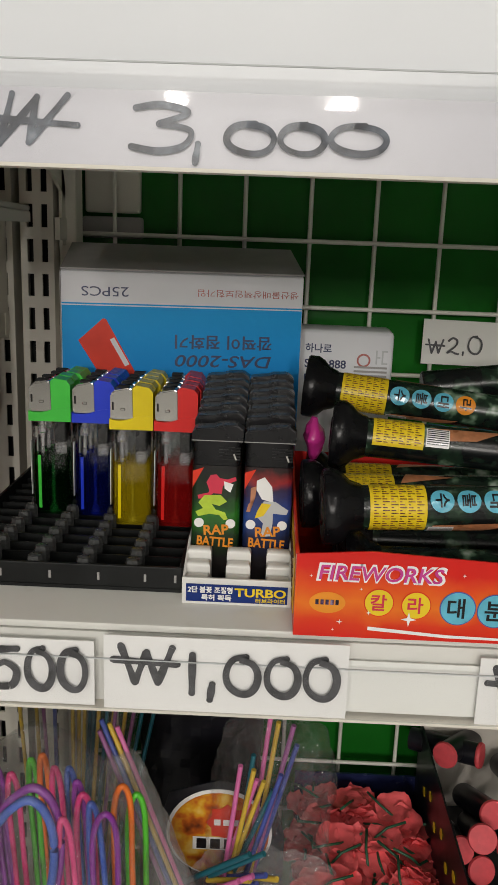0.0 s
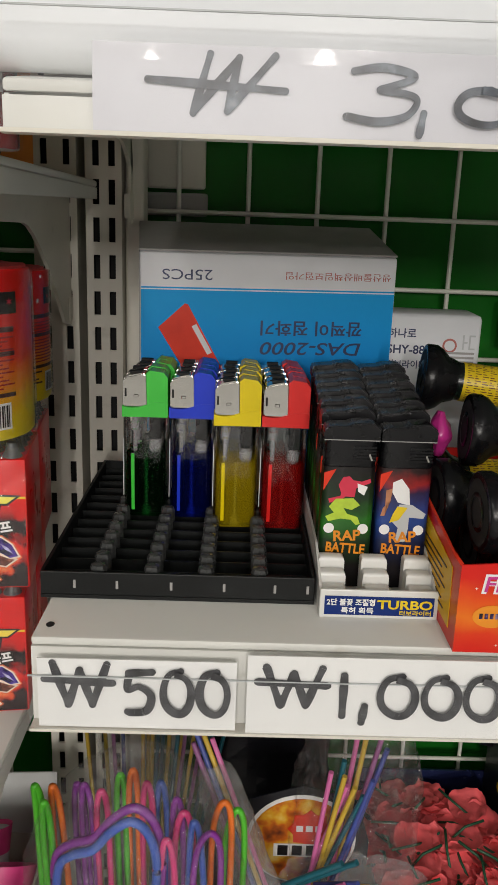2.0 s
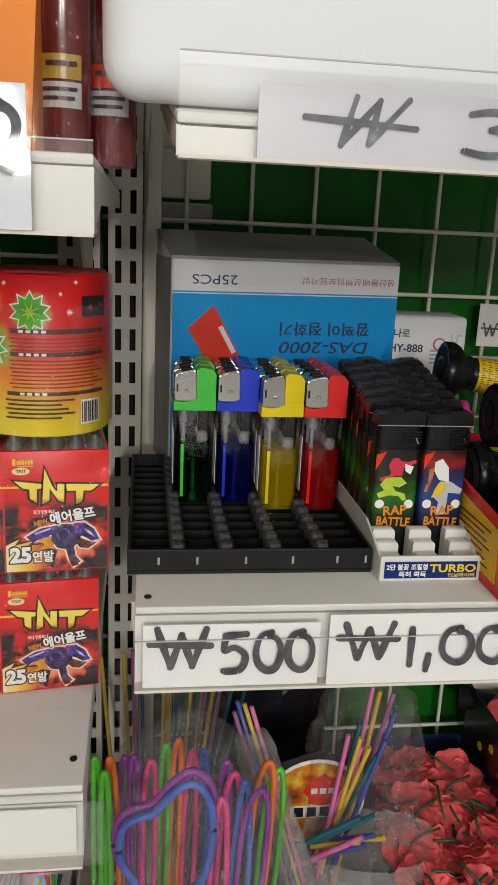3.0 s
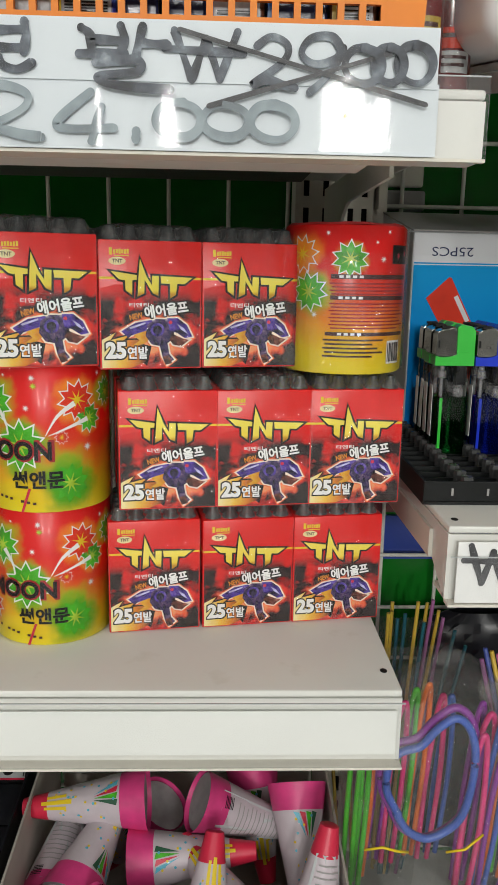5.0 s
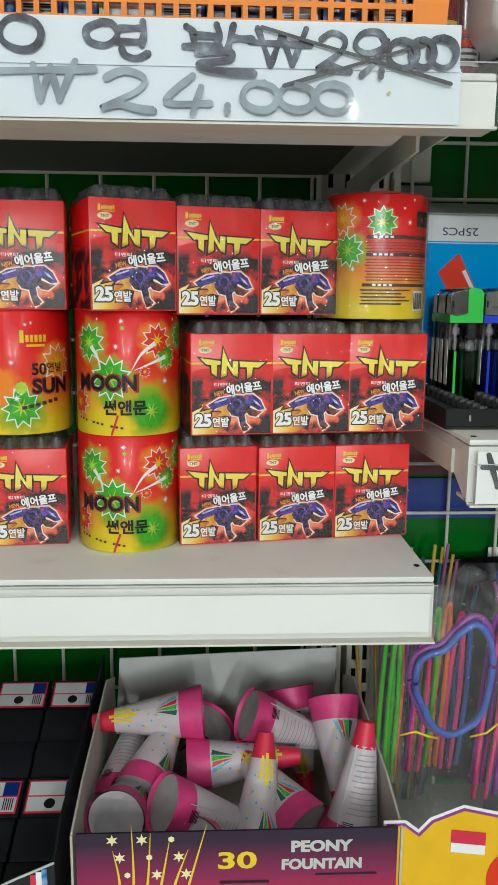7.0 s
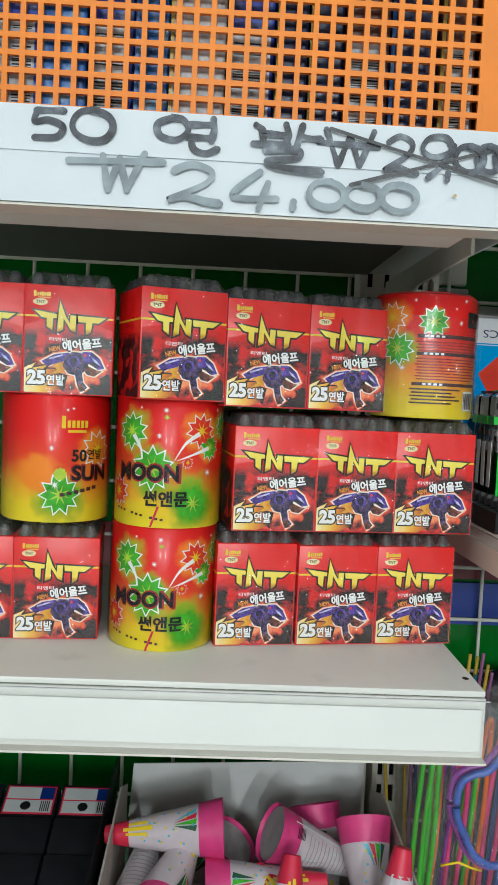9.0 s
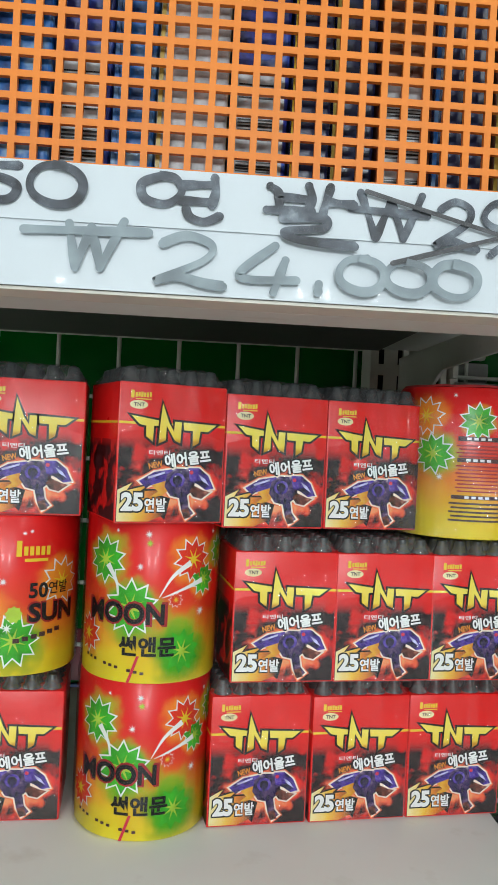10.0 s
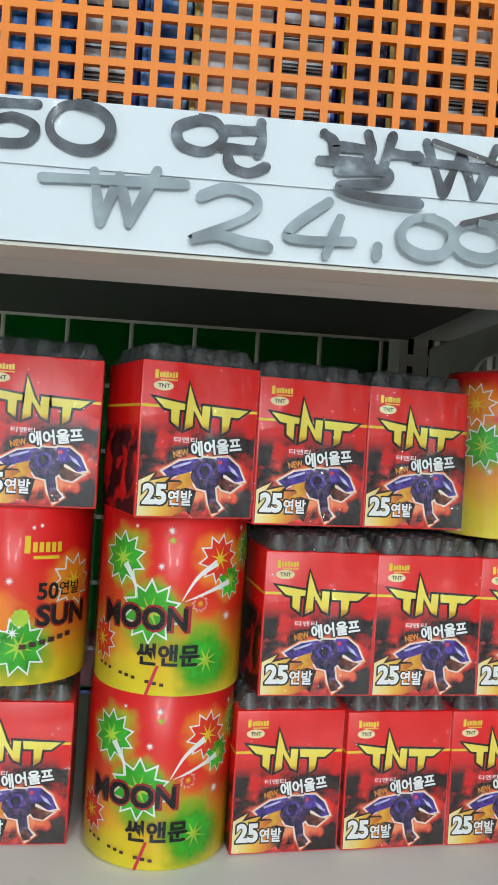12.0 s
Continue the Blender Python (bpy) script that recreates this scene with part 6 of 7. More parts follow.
def firework_tube(start, end, spin, r=0.0105):
    a, b = Vector(start), Vector(end)
    m = Matrix.Translation(a) @ facing(b - a, spin)
    g = thing("firework_tube", "dark firework tube with a yellow label and flared black base", "firework tube", m, "tubes in the display box")
    L = (b - a).length
    smooth(part("tube", lathe([(r, 0.006), (r, L - 0.001), (r - 0.001, L)], 32), M["tube_art"], g))
    smooth(part("flared_base", lathe([(0.0175, -0.0050), (0.0182, -0.0040), (0.0182, 0.0010), (0.0165, 0.0045), (0.0130, 0.0080), (0.0112, 0.0130), (0.0108, 0.0136)], 36), M["black"], g))
    # dark disc drawn for the shade in the hollow base
    part("base_hollow", lathe([(0.0150, -0.0052), (0.0150, -0.0051)], 32), M["slot"], g)
    smooth(part("base_ring", lathe([(0.0070, -0.0058), (0.0085, -0.0056), (0.0090, -0.0053)], 28, cap=False), M["black"], g))
    ring = lambda z0, z1, rr, a0, a1: [[(rr * a, z) for a, z in ((a0, z0), (a1, z0), (a1, z1), (a0, z1))]]
    part("yellow_label", bend(flat(ring(0.0165, 0.0430, r, -2.4, 2.4), 0.0003), r), M["yellow"], g)
    lines = [rect(r * a, r * (a + 0.045), z, z + 0.0011 + 0.0011 * ((k * 7 + n * 5) % 3)) for k, a in enumerate([-2.2 + 0.125 * j for j in range(36)]) for n, z in enumerate([0.0182 + 0.0040 * j for j in range(6)])]
    part("small_print", bend(flat(lines, 0.0005), r), M["bronze"], g)
    for k in range(4):
        part("spot", bend(flat([disc(0.0, 0.0500 + 0.0125 * k, 0.0056, 20)], 0.0004), r), M["aqua" if k < 3 else "orange_print"], g)
        part("spot_print", bend(words("수불대라"[k], 0.0066, -0.0034, 0.0467 + 0.0125 * k, 0.0007, bold=0.02, width=0.0066), r), M["black_print"], g)
    part("brown_shape", bend(flat([[(r * 1.2, 0.046), (r * 1.9, 0.046), (r * 1.7, 0.07), (r * 1.0, 0.085)], [(-r * 1.2, 0.046), (-r * 2.0, 0.050), (-r * 1.6, 0.075)]], 0.0004), r), M["tan"], g)
    part("barcode_patch", bend(flat([rect(r * 1.25, r * 2.2, 0.0440, 0.0560)], 0.0006), r), M["white_print"], g)
    part("barcode", bend(flat([rect(r * 1.3 + 0.0011 * k, r * 1.3 + 0.0005 + 0.0011 * k, 0.0445, 0.0555) for k in range(8)], 0.0008), r), M["black_print"], g)
    return g


for s, e, sp in (((0.0480, 0.0230, 1.1600), (0.1800, 0.0260, 1.1640), -5), ((0.0400, 0.0660, 1.1530), (0.1700, 0.0700, 1.1560), 50), ((0.0550, 0.0790, 1.1830), (0.1850, 0.0680, 1.1760), -100),
                 ((0.0420, 0.1290, 1.2000), (0.1720, 0.1150, 1.1880), 10), ((0.0450, 0.1100, 1.1480), (0.1750, 0.1130, 1.1480), 30), ((0.2600, 0.1450, 1.2180), (0.1100, 0.1500, 1.1980), 20),
                 ((0.0600, 0.0300, 1.1275), (0.1850, 0.0330, 1.1275), 120), ((0.0600, 0.0700, 1.1275), (0.1850, 0.0720, 1.1275), 200), ((0.0600, 0.1080, 1.1275), (0.1850, 0.1080, 1.1275), 300)):
    firework_tube(s, e, sp)
g = thing("pink_wrapper", "scrap of bright pink wrapper between the firework tubes", "wrapper", pose(0.042, 0.098, 1.176))
part("scrap", crumple([(-0.012, 0.2), (0, 1.0), (0.012, 0.3)], 0.006, 0.010, 0.003, 8, 12, 10, 120), M["pinkish"], g)

# ---- lower shelf: party cones in an open carton ----
LZ = 0.6952
g = thing("open_carton", "open dusk-coloured carton full of party cones, torn edges", "carton", pose(-0.2920, -0.0200, LZ))
w, d = 0.1030, 0.235
part("front_panel", box(-w, w, 0.0, 0.0015, 0.0, 0.1600), M["peony"], g, "purple to red printed front")
for a in (-w, w - 0.0015):
    part("side_panel", prism([(0.0017, 0.0), (d, 0.0), (d, 0.150), (d - 0.05, 0.172), (0.05, 0.166), (0.0017, 0.158)], a - (0.004 if a < 0 else -0.004), a + 0.0015 - (0.004 if a < 0 else -0.004), axis="x"), M["carton_in"], g)
part("back_panel", box(-w, w, d, d + 0.0015, 0.0, 0.120), M["carton_in"], g)
part("white_flap", prism([(-w - 0.001, 0.1205), (w - 0.005, 0.1205), (w - 0.004, 0.176), (-w + 0.002, 0.168)], d, d + 0.0012), M["carton_white"], g, "white inner back flap")
part("base", box(-w, w, 0.0017, d, 0.0, 0.0012), M["carton_in"], g)
part("number", words("30", 0.0125, -0.0130, 0.1330, 0.0004, bold=0.03, width=0.0250), M["yellow"], g)
part("title", words("PEONY", 0.0085, 0.0340, 0.1440, 0.0004, bold=0.05, width=0.0400), M["carton_white"], g)
part("title", words("FOUNTAIN", 0.0080, 0.0280, 0.1315, 0.0004, bold=0.05, width=0.0520), M["carton_white"], g)
part("small_print", flat([rect(0.050, 0.090, 0.1270, 0.1285), rect(-0.012, 0.020, 0.1225, 0.1245)], 0.0004), M["dark_card"], g)
part("sprays", flat([trail([(-0.078 + 0.008 * k, 0.10), (-0.076 + 0.009 * k, 0.125), (-0.080 + 0.012 * k, 0.148 + 0.006 * ((k * 3) % 4))], 0.0030)[::1] for k in range(6)], 0.0004), M["yellow"], g, "golden firework sprays")
part("sparks", flat([star(-0.085 + 0.0047 * k, 0.118 + 0.0125 * ((k * 7) % 4), 0.0042 if k % 3 else 0.0022, 0.0018, 6) for k in range(13)], 0.0006), M["flame"], g)


def party_cone(tip, base, spin, pale):
    a, b = Vector(tip), Vector(base)
    dirn = (a - b).normalized()
    L, r = 0.088, 0.0215
    m = Matrix.Translation(b) @ facing(dirn, spin)
    g = thing("party_cone", "pink and white paper party cone with a red tip" if not pale else "pink paper party cone with its grey printed side up", "party cone", m, "party cones in the carton")
    rad = lambda z: r + (0.0062 - r) * z / L
    smooth(part("pink_band", lathe([(rad(0.0), 0.0), (rad(0.018), 0.018)], 32, cap=False), M["pink"], g))
    smooth(part("paper", lathe([(rad(0.018), 0.018), (rad(0.070), 0.070)], 32, cap=False), M["pale_pink"], g))
    smooth(part("tip", lathe([(rad(0.070), 0.070), (rad(L), L), (rad(L) - 0.0012, L + 0.0006)], 24), M["tip_red"], g))
    part("end_disc", lathe([(rad(0.003) - 0.0012, 0.0030), (0.0006, 0.0032)], 28), M["inside_grey"], g)
    def on(polys, o):
        bm = flat(polys, 0.0)
        bmesh.ops.triangulate(bm, faces=bm.faces[:])
        bmesh.ops.subdivide_edges(bm, edges=[e for e in bm.edges if e.calc_length() > 0.004], cuts=2, use_grid_fill=False)
        for v in bm.verts:
            rr = rad(v.co.z) + o
            t = v.co.x / 0.016
            v.co = Vector((rr * math.sin(t), -rr * math.cos(t), v.co.z))
        return bm
    if pale:
        part("notice_panel", on([rect(-0.016, 0.016, 0.012, 0.072)], 0.0004), M["paper_grey"], g)
        part("notice_print", on([rect(-0.012 + 0.001 * (k % 3), 0.011 - 0.002 * (k % 2), 0.026 + 0.0036 * k, 0.0268 + 0.0036 * k) for k in range(12)], 0.0008), M["box_grey"], g)
        part("barcode", on([rect(-0.013, -0.006, 0.014 + 0.0012 * k, 0.0146 + 0.0012 * k) for k in range(6)], 0.0008), M["black_print"], g)
    else:
        for k, (mt, u) in enumerate((("stem", -0.004), ("burst_green", 0.0), ("tip_red", 0.004), ("aqua", 0.008))):
            part("ribbon", on([[(u, 0.020), (u + 0.0035, 0.019), (u * 0.3 + 0.001, 0.036)]], 0.0005), M[mt], g)
        part("lettering", on([rect(-0.006, -0.003, 0.056, 0.072), rect(-0.001, 0.003, 0.052, 0.074), rect(0.005, 0.008, 0.056, 0.070)], 0.0005), M["yellow"], g, "yellow lettering bars")
        part("confetti", on([disc(0.012 * math.sin(k * 2.4), 0.022 + 0.0036 * k, 0.0010, 6) for k in range(12)], 0.0006), M["aqua"], g)
        part("confetti", on([disc(0.012 * math.sin(k * 1.7 + 1), 0.024 + 0.0036 * k, 0.0009, 6) for k in range(12)], 0.0006), M["yellow"], g)


for k, (tip, base, pale) in enumerate((((-0.400, 0.120, 0.854), (-0.316, 0.120, 0.861), 0), ((-0.224, 0.130, 0.832), (-0.281, 0.120, 0.859), 1), ((-0.207, 0.090, 0.815), (-0.209, 0.130, 0.865), 0),
                                       ((-0.196, 0.060, 0.874), (-0.210, 0.036, 0.800), 1), ((-0.253, 0.100, 0.832), (-0.327, 0.100, 0.826), 0), ((-0.270, 0.070, 0.851), (-0.278, 0.035, 0.790), 0),
                                       ((-0.280, 0.055, 0.805), (-0.344, 0.030, 0.842), 1), ((-0.372, 0.150, 0.835), (-0.383, 0.080, 0.805), 1), ((-0.338, 0.135, 0.850), (-0.364, 0.062, 0.826), 0),
                                       ((-0.365, 0.100, 0.815), (-0.376, 0.025, 0.832), 0), ((-0.285, 0.100, 0.835), (-0.240, 0.040, 0.812), 0), ((-0.345, 0.165, 0.780), (-0.307, 0.150, 0.835), 0),
                                       ((-0.300, 0.070, 0.790), (-0.322, 0.010, 0.820), 1), ((-0.230, 0.150, 0.790), (-0.240, 0.180, 0.850), 0), ((-0.330, 0.100, 0.770), (-0.260, 0.100, 0.775), 0),
                                       ((-0.300, 0.030, 0.750), (-0.360, 0.060, 0.755), 1), ((-0.240, 0.030, 0.750), (-0.300, 0.100, 0.745), 0))):
    party_cone(tip, base, (10, 15, -25, 15, -20, 10, 40, 0, 30, 20, 10, 20, 40, 0, 0, 0, 0)[k], pale)

# ---- lower shelf: black carton of boxed pieces ----
g = thing("black_carton", "open black carton with a striped torn edge", "carton", pose(-0.5200, -0.030, LZ))
part("front_panel", prism([(-0.10, 0.0), (0.113, 0.0), (0.113, 0.148), (0.07, 0.128), (0.02, 0.120), (-0.10, 0.118)], 0.0, 0.0015), M["dark_card"], g)
part("side_panel", prism([(0.0017, 0.0), (0.25, 0.0), (0.25, 0.17), (0.03, 0.160), (0.0017, 0.1480)], 0.1115, 0.113, axis="x"), M["dark_card"], g)
part("side_panel", prism([(0.0017, 0.0), (0.25, 0.0), (0.25, 0.17), (0.0017, 0.118)], -0.10, -0.0985, axis="x"), M["dark_card"], g)
part("base", box(-0.0984, 0.1114, 0.0017, 0.25, 0.0, 0.0012), M["dark_card"], g)
part("corner_stripe", flat([rect(0.098, 0.1015, 0.0, 0.140)], 0.0003), M["tip_red"], g)
part("corner_stripe", flat([rect(0.1015, 0.105, 0.0, 0.142)], 0.0003), M["white_print"], g)
part("corner_stripe", flat([rect(0.105, 0.1085, 0.0, 0.144)], 0.0003), M["sky_pack"], g)
part("moon_shape", flat([[(0.055 + 0.016 * math.sin(a), 0.095 + 0.016 * math.cos(a)) for a in [0.3 + 0.25 * k for k in range(17)]] + [(0.051 + 0.011 * math.sin(a), 0.097 + 0.011 * math.cos(a)) for a in [4.0 - 0.25 * k for k in range(15)]]], 0.0004), M["yellow"], g)
part("torn_edge", rod([(0.113, -0.0004, 0.1483), (0.09, -0.0004, 0.1382), (0.07, -0.0004, 0.1284), (0.02, -0.0004, 0.1204)], 0.0008, 6), M["carton_white"], g)
for i in range(4):
    for j in range(6):
        cx, cy, cz = -0.590 + 0.0465 * i, -0.010 + 0.036 * j, LZ + 0.0975 + 0.0090 * j
        b = thing("boxed_firework", "small glossy black box with a red and white label" if (j == 2 and i > 1) or (j == 5 and i != 1) else "small glossy black box, label hidden", "small box", pose(cx, cy, cz, 20), "boxes in the black carton")
        smooth(part("box", box(0, 0.0445, 0, 0.034, -0.02, 0.0, 0.0010), M["dark_card"], b), 30)
        if (j == 2 and i > 1) or (j == 5 and i != 1):
            part("label_rim", box(0.0020, 0.0425, 0.003, 0.031, 0.0002, 0.0006), M["tip_red"], b)
            part("label", box(0.0032, 0.0412, 0.0045, 0.0165, 0.0007, 0.0010), M["paper_grey"], b)
            part("label_upper", box(0.0032, 0.0300, 0.0180, 0.0295, 0.0007, 0.0010), M["paper_grey"], b)
            part("label_blue", box(0.0302, 0.0412, 0.0180, 0.0295, 0.0007, 0.0010), M["label_blue"], b)
            part("picture", lathe([(0.0042, 0.0011), (0.0042, 0.0014)], 12, m=pose(0.020, 0.0105, 0)), M["black_print"], b)
            for q in range(5):
                part("barcode", box(0.0320 + 0.0016 * q, 0.0328 + 0.0016 * q, 0.0055, 0.0155, 0.0011, 0.0013), M["black_print"], b)

# ---- lower shelf: bags of glow bands and sparkler sticks ----
band_bag = thing("glow_band_bag", "clear bag of bent neon glow bands with a yellow card", "bag", pose(0, 0, LZ))
rnd = random.Random(11)
def band(pts, r, col):
    smooth(part("glow_band", rod(curve_pts([(a, b, c - LZ) for a, b, c in pts], 8), r, 8), M[col], band_bag), 60)
def arch(cx, cy, zt, wd, tilt, r, col, zb=0.76):
    band([(cx - wd, cy + 0.02, zb), (cx - wd * 1.05, cy + 0.01, (zb + zt) / 2), (cx - wd * 0.8, cy, zt - 0.02), (cx + tilt - wd * 0.2, cy - 0.004, zt), (cx + tilt + wd * 0.6, cy, zt - 0.016), (cx + wd, cy + 0.006, (zb + zt) / 2), (cx + wd * 0.85, cy + 0.02, zb)], r, col)
for o, col in ((-0.0060, "g_purple"), (0.0040, "g_blue")):
    k = 1 - o * 9
    band([(-0.129 + (x + 0.129) * k, 0.068 - o * 0.6, 0.912 + (z - 0.912) * k) for x, z in ((-0.150, 0.886), (-0.159, 0.905), (-0.158, 0.926), (-0.150, 0.934), (-0.138, 0.938), (-0.128, 0.950), (-0.116, 0.958), (-0.106, 0.950), (-0.101, 0.930), (-0.103, 0.900), (-0.110, 0.880), (-0.128, 0.868), (-0.143, 0.874), (-0.152, 0.888))], 0.0027, col)
for cx, zt, wd, t, col, cy in ((-0.088, 0.950, 0.006, 0.001, "g_pink", 0.085), (-0.074, 0.945, 0.008, 0.003, "g_purple", 0.075), (-0.066, 0.952, 0.006, 0.002, "g_orange", 0.092), (-0.058, 0.942, 0.006, 0.002, "g_green", 0.098),
                               (-0.080, 0.948, 0.005, -0.001, "g_blue", 0.080), (-0.172, 0.962, 0.004, -0.002, "g_green", 0.090), (-0.164, 0.958, 0.004, -0.001, "g_orange", 0.095), (-0.168, 0.955, 0.003, 0.0, "g_green", 0.085), (-0.150, 0.946, 0.004, 0.0, "g_purple", 0.112),
                               (-0.140, 0.945, 0.004, 0.001, "g_pink", 0.108), (-0.130, 0.949, 0.003, 0.001, "g_green", 0.118), (-0.122, 0.954, 0.003, 0.001, "g_orange", 0.116), (-0.112, 0.948, 0.004, 0.0, "g_pink", 0.112),
                               (-0.104, 0.944, 0.004, 0.0, "g_blue", 0.118), (-0.156, 0.940, 0.004, 0.0, "g_purple", 0.120), (-0.096, 0.944, 0.005, 0.0, "g_pink", 0.070), (-0.092, 0.955, 0.004, 0.0, "g_purple", 0.090)):
    arch(cx, cy, zt, wd, t, 0.0020, col, 0.80)
part("bag", crumple([(0.0, 0.9), (0.10, 1.15), (0.20, 1.05), (0.262, 0.8), (0.285, 0.35), (0.300, 0.05)], 0.062, 0.048, 0.008, 4), M["bag"], band_bag, "crumpled clear plastic bag").location = (-0.118, 0.085, 0)
yc = [(-0.194, 0.06), (-0.194, 0.158), (-0.184, 0.158), (-0.174, 0.150), (-0.165, 0.160), (-0.145, 0.168), (-0.120, 0.162), (-0.095, 0.150), (-0.075, 0.130), (-0.075, 0.06)]
part("card_rim", prism(grow(yc, 0.0035), -0.0155, -0.0150), M["white_print"], band_bag, "white and purple card edge")
part("card_border", prism(grow(yc, 0.0015), -0.0160, -0.0157), M["g_purple"], band_bag)
part("card", prism(yc, -0.0165, -0.0162), M["fw_yellow"], band_bag, "yellow header card")
part("price_sticker", prism([(-0.153, 0.146), (-0.130, 0.143), (-0.130, 0.152), (-0.153, 0.155)], -0.0172, -0.0169), M["tip_red"], band_bag)
part("price_sticker", prism([(-0.153, 0.139), (-0.130, 0.136), (-0.130, 0.1428), (-0.153, 0.1458)], -0.0172, -0.0169), M["white_print"], band_bag)
part("card_shape", prism(disc(-0.112, 0.118, 0.020, 24, 0.8), -0.0172, -0.0169), M["gas_red"], band_bag)
part("twist_tie", rod([(-0.178, 0.03, 0.195), (-0.168, 0.026, 0.200), (-0.158, 0.03, 0.194), (-0.150, 0.034, 0.190)], 0.0008, 6), M["yellow"], band_bag)
part("twist_tie", rod([(-0.128, 0.03, 0.193), (-0.118, 0.026, 0.198), (-0.106, 0.03, 0.205)], 0.0008, 6), M["yellow"], band_bag)

roll = thing("rolled_bag", "rolled milky plastic bag of thin sticks", "bag", pose(-0.074, 0.120, 0.9550, -8, 163, 0))
part("bag", crumple([(0.0, 0.25), (0.006, 0.85), (0.02, 1.0), (0.14, 1.1), (0.262, 0.9)], 0.0125, 0.0125, 0.004, 6, 24, 40, 60), M["bag_thick"], roll)
for k, col in enumerate(("s_pink", "s_yellow", "s_blue", "s_mauve")):
    part("stick", rod([(-0.006 + 0.004 * k, 0.0, -0.018 - 0.004 * (k % 3)), (-0.005 + 0.004 * k, 0.002, 0.20)], 0.0016), M[col], roll)

long_pack = thing("sparkler_pack", "tall pack of coloured sparkler sticks in a clear bag", "sparkler pack", pose(0, 0, LZ))
for k, (tip, col) in enumerate((((-0.104, 0.968), "s_yellow"), ((-0.090, 0.967), "s_mauve"), ((-0.083, 0.955), "s_yellow"), ((-0.077, 0.946), "s_mauve"), ((-0.062, 0.929), "s_teal"), ((-0.124, 0.957), "s_yellow"), ((-0.111, 0.952), "s_teal"),
                                ((-0.178, 0.945), "s_yellow"), ((-0.153, 0.960), "s_mauve"), ((-0.160, 0.955), "s_yellow"), ((-0.146, 0.950), "s_blue"), ((-0.121, 0.960), "s_yellow"), ((-0.098, 0.950), "s_teal"), ((-0.070, 0.940), "s_teal"),
                                ((-0.093, 0.962), "s_yellow"), ((-0.116, 0.945), "s_teal"), ((-0.128, 0.958), "s_yellow"))):
    x, z = tip
    bx = -0.125 + (x + 0.118) * (0.38 if x > -0.14 else 0.55)
    smooth(part("stick", rod([(x, 0.22 + 0.006 * (k % 4), z - LZ), (bx, 0.215 + 0.006 * (k % 3), 0.02)], 0.0016), M[col], long_pack), 60)
part("bag", crumple([(0.0, 0.8), (0.10, 1.1), (0.18, 1.1), (0.235, 1.35), (0.245, 1.4)], 0.035, 0.022, 0.007, 15), M["bag"], long_pack).location = (-0.122, 0.225, 0)

pack = thing("sparkler_pack", "short coloured sparkler sticks in a crumpled clear bag", "sparkler pack", pose(0, 0, LZ))
for k, (a, b, col) in enumerate((((0.007, 0.921), (0.000, 0.849), "s_pink"), ((0.016, 0.928), (0.008, 0.852), "s_teal"), ((0.0165, 0.918), (0.006, 0.850), "s_yellow"), ((0.019, 0.908), (0.004, 0.850), "s_pink"), ((0.024, 0.909), (0.010, 0.855), "s_yellow"),
                                 ((0.031, 0.900), (0.014, 0.850), "s_teal"), ((0.036, 0.915), (0.020, 0.850), "s_blue"), ((0.027, 0.952), (0.018, 0.850), "s_pink"), ((0.033, 0.948), (0.022, 0.850), "s_yellow"), ((0.044, 0.946), (0.026, 0.850), "s_mauve"), ((0.047, 0.930), (0.028, 0.850), "s_blue"))):
    y = 0.158 + (0.014 if k > 6 else 0.003 * (k % 2))
    dx, dz = b[0] - a[0], b[1] - a[1]
    smooth(part("stick", rod([(a[0], y, a[1] - LZ), (a[0] + dx * 1.9, y + 0.01, a[1] + dz * 1.9 - LZ)], 0.0019), M[col], pack), 60)
for k, (a, b, col) in enumerate((((0.016, 0.863), (-0.017, 0.833), "s_teal"), ((0.026, 0.864), (0.000, 0.838), "s_teal"), ((0.019, 0.845), (-0.020, 0.814), "s_pink"), ((0.017, 0.841), (-0.004, 0.828), "s_yellow"), ((0.009, 0.840), (-0.024, 0.812), "s_pink"), ((0.036, 0.843), (0.020, 0.832), "s_yellow"), ((0.028, 0.846), (0.010, 0.832), "s_blue"), ((0.022, 0.838), (0.000, 0.820), "s_blue"))):
    dx, dz = b[0] - a[0], b[1] - a[1]
    smooth(part("stick", rod([(a[0], 0.140, a[1] - LZ), (a[0] + dx * 1.5, 0.160, a[1] + dz * 1.5 - LZ)], 0.0022), M[col], pack), 60)
part("bag", crumple([(0.0, 0.8), (0.08, 1.1), (0.14, 1.05), (0.19, 1.1), (0.235, 0.75), (0.252, 0.3), (0.262, 0.05)], 0.043, 0.030, 0.010, 21, 48, 44, 30), M["bag"], pack).location = (0.030, 0.190, 0)
part("bag", crumple([(0.0, 0.9), (0.08, 1.1), (0.125, 1.1), (0.140, 1.25)], 0.040, 0.026, 0.009, 27, 40, 26, 34), M["bag_thick"], pack).location = (0.026, 0.150, 0)
part("price_sticker", box(0.012, 0.036, 0.1125, 0.1130, 0.100, 0.106), M["tip_red"], pack)
part("price_sticker", box(0.012, 0.036, 0.1125, 0.1130, 0.094, 0.0998), M["white_print"], pack)

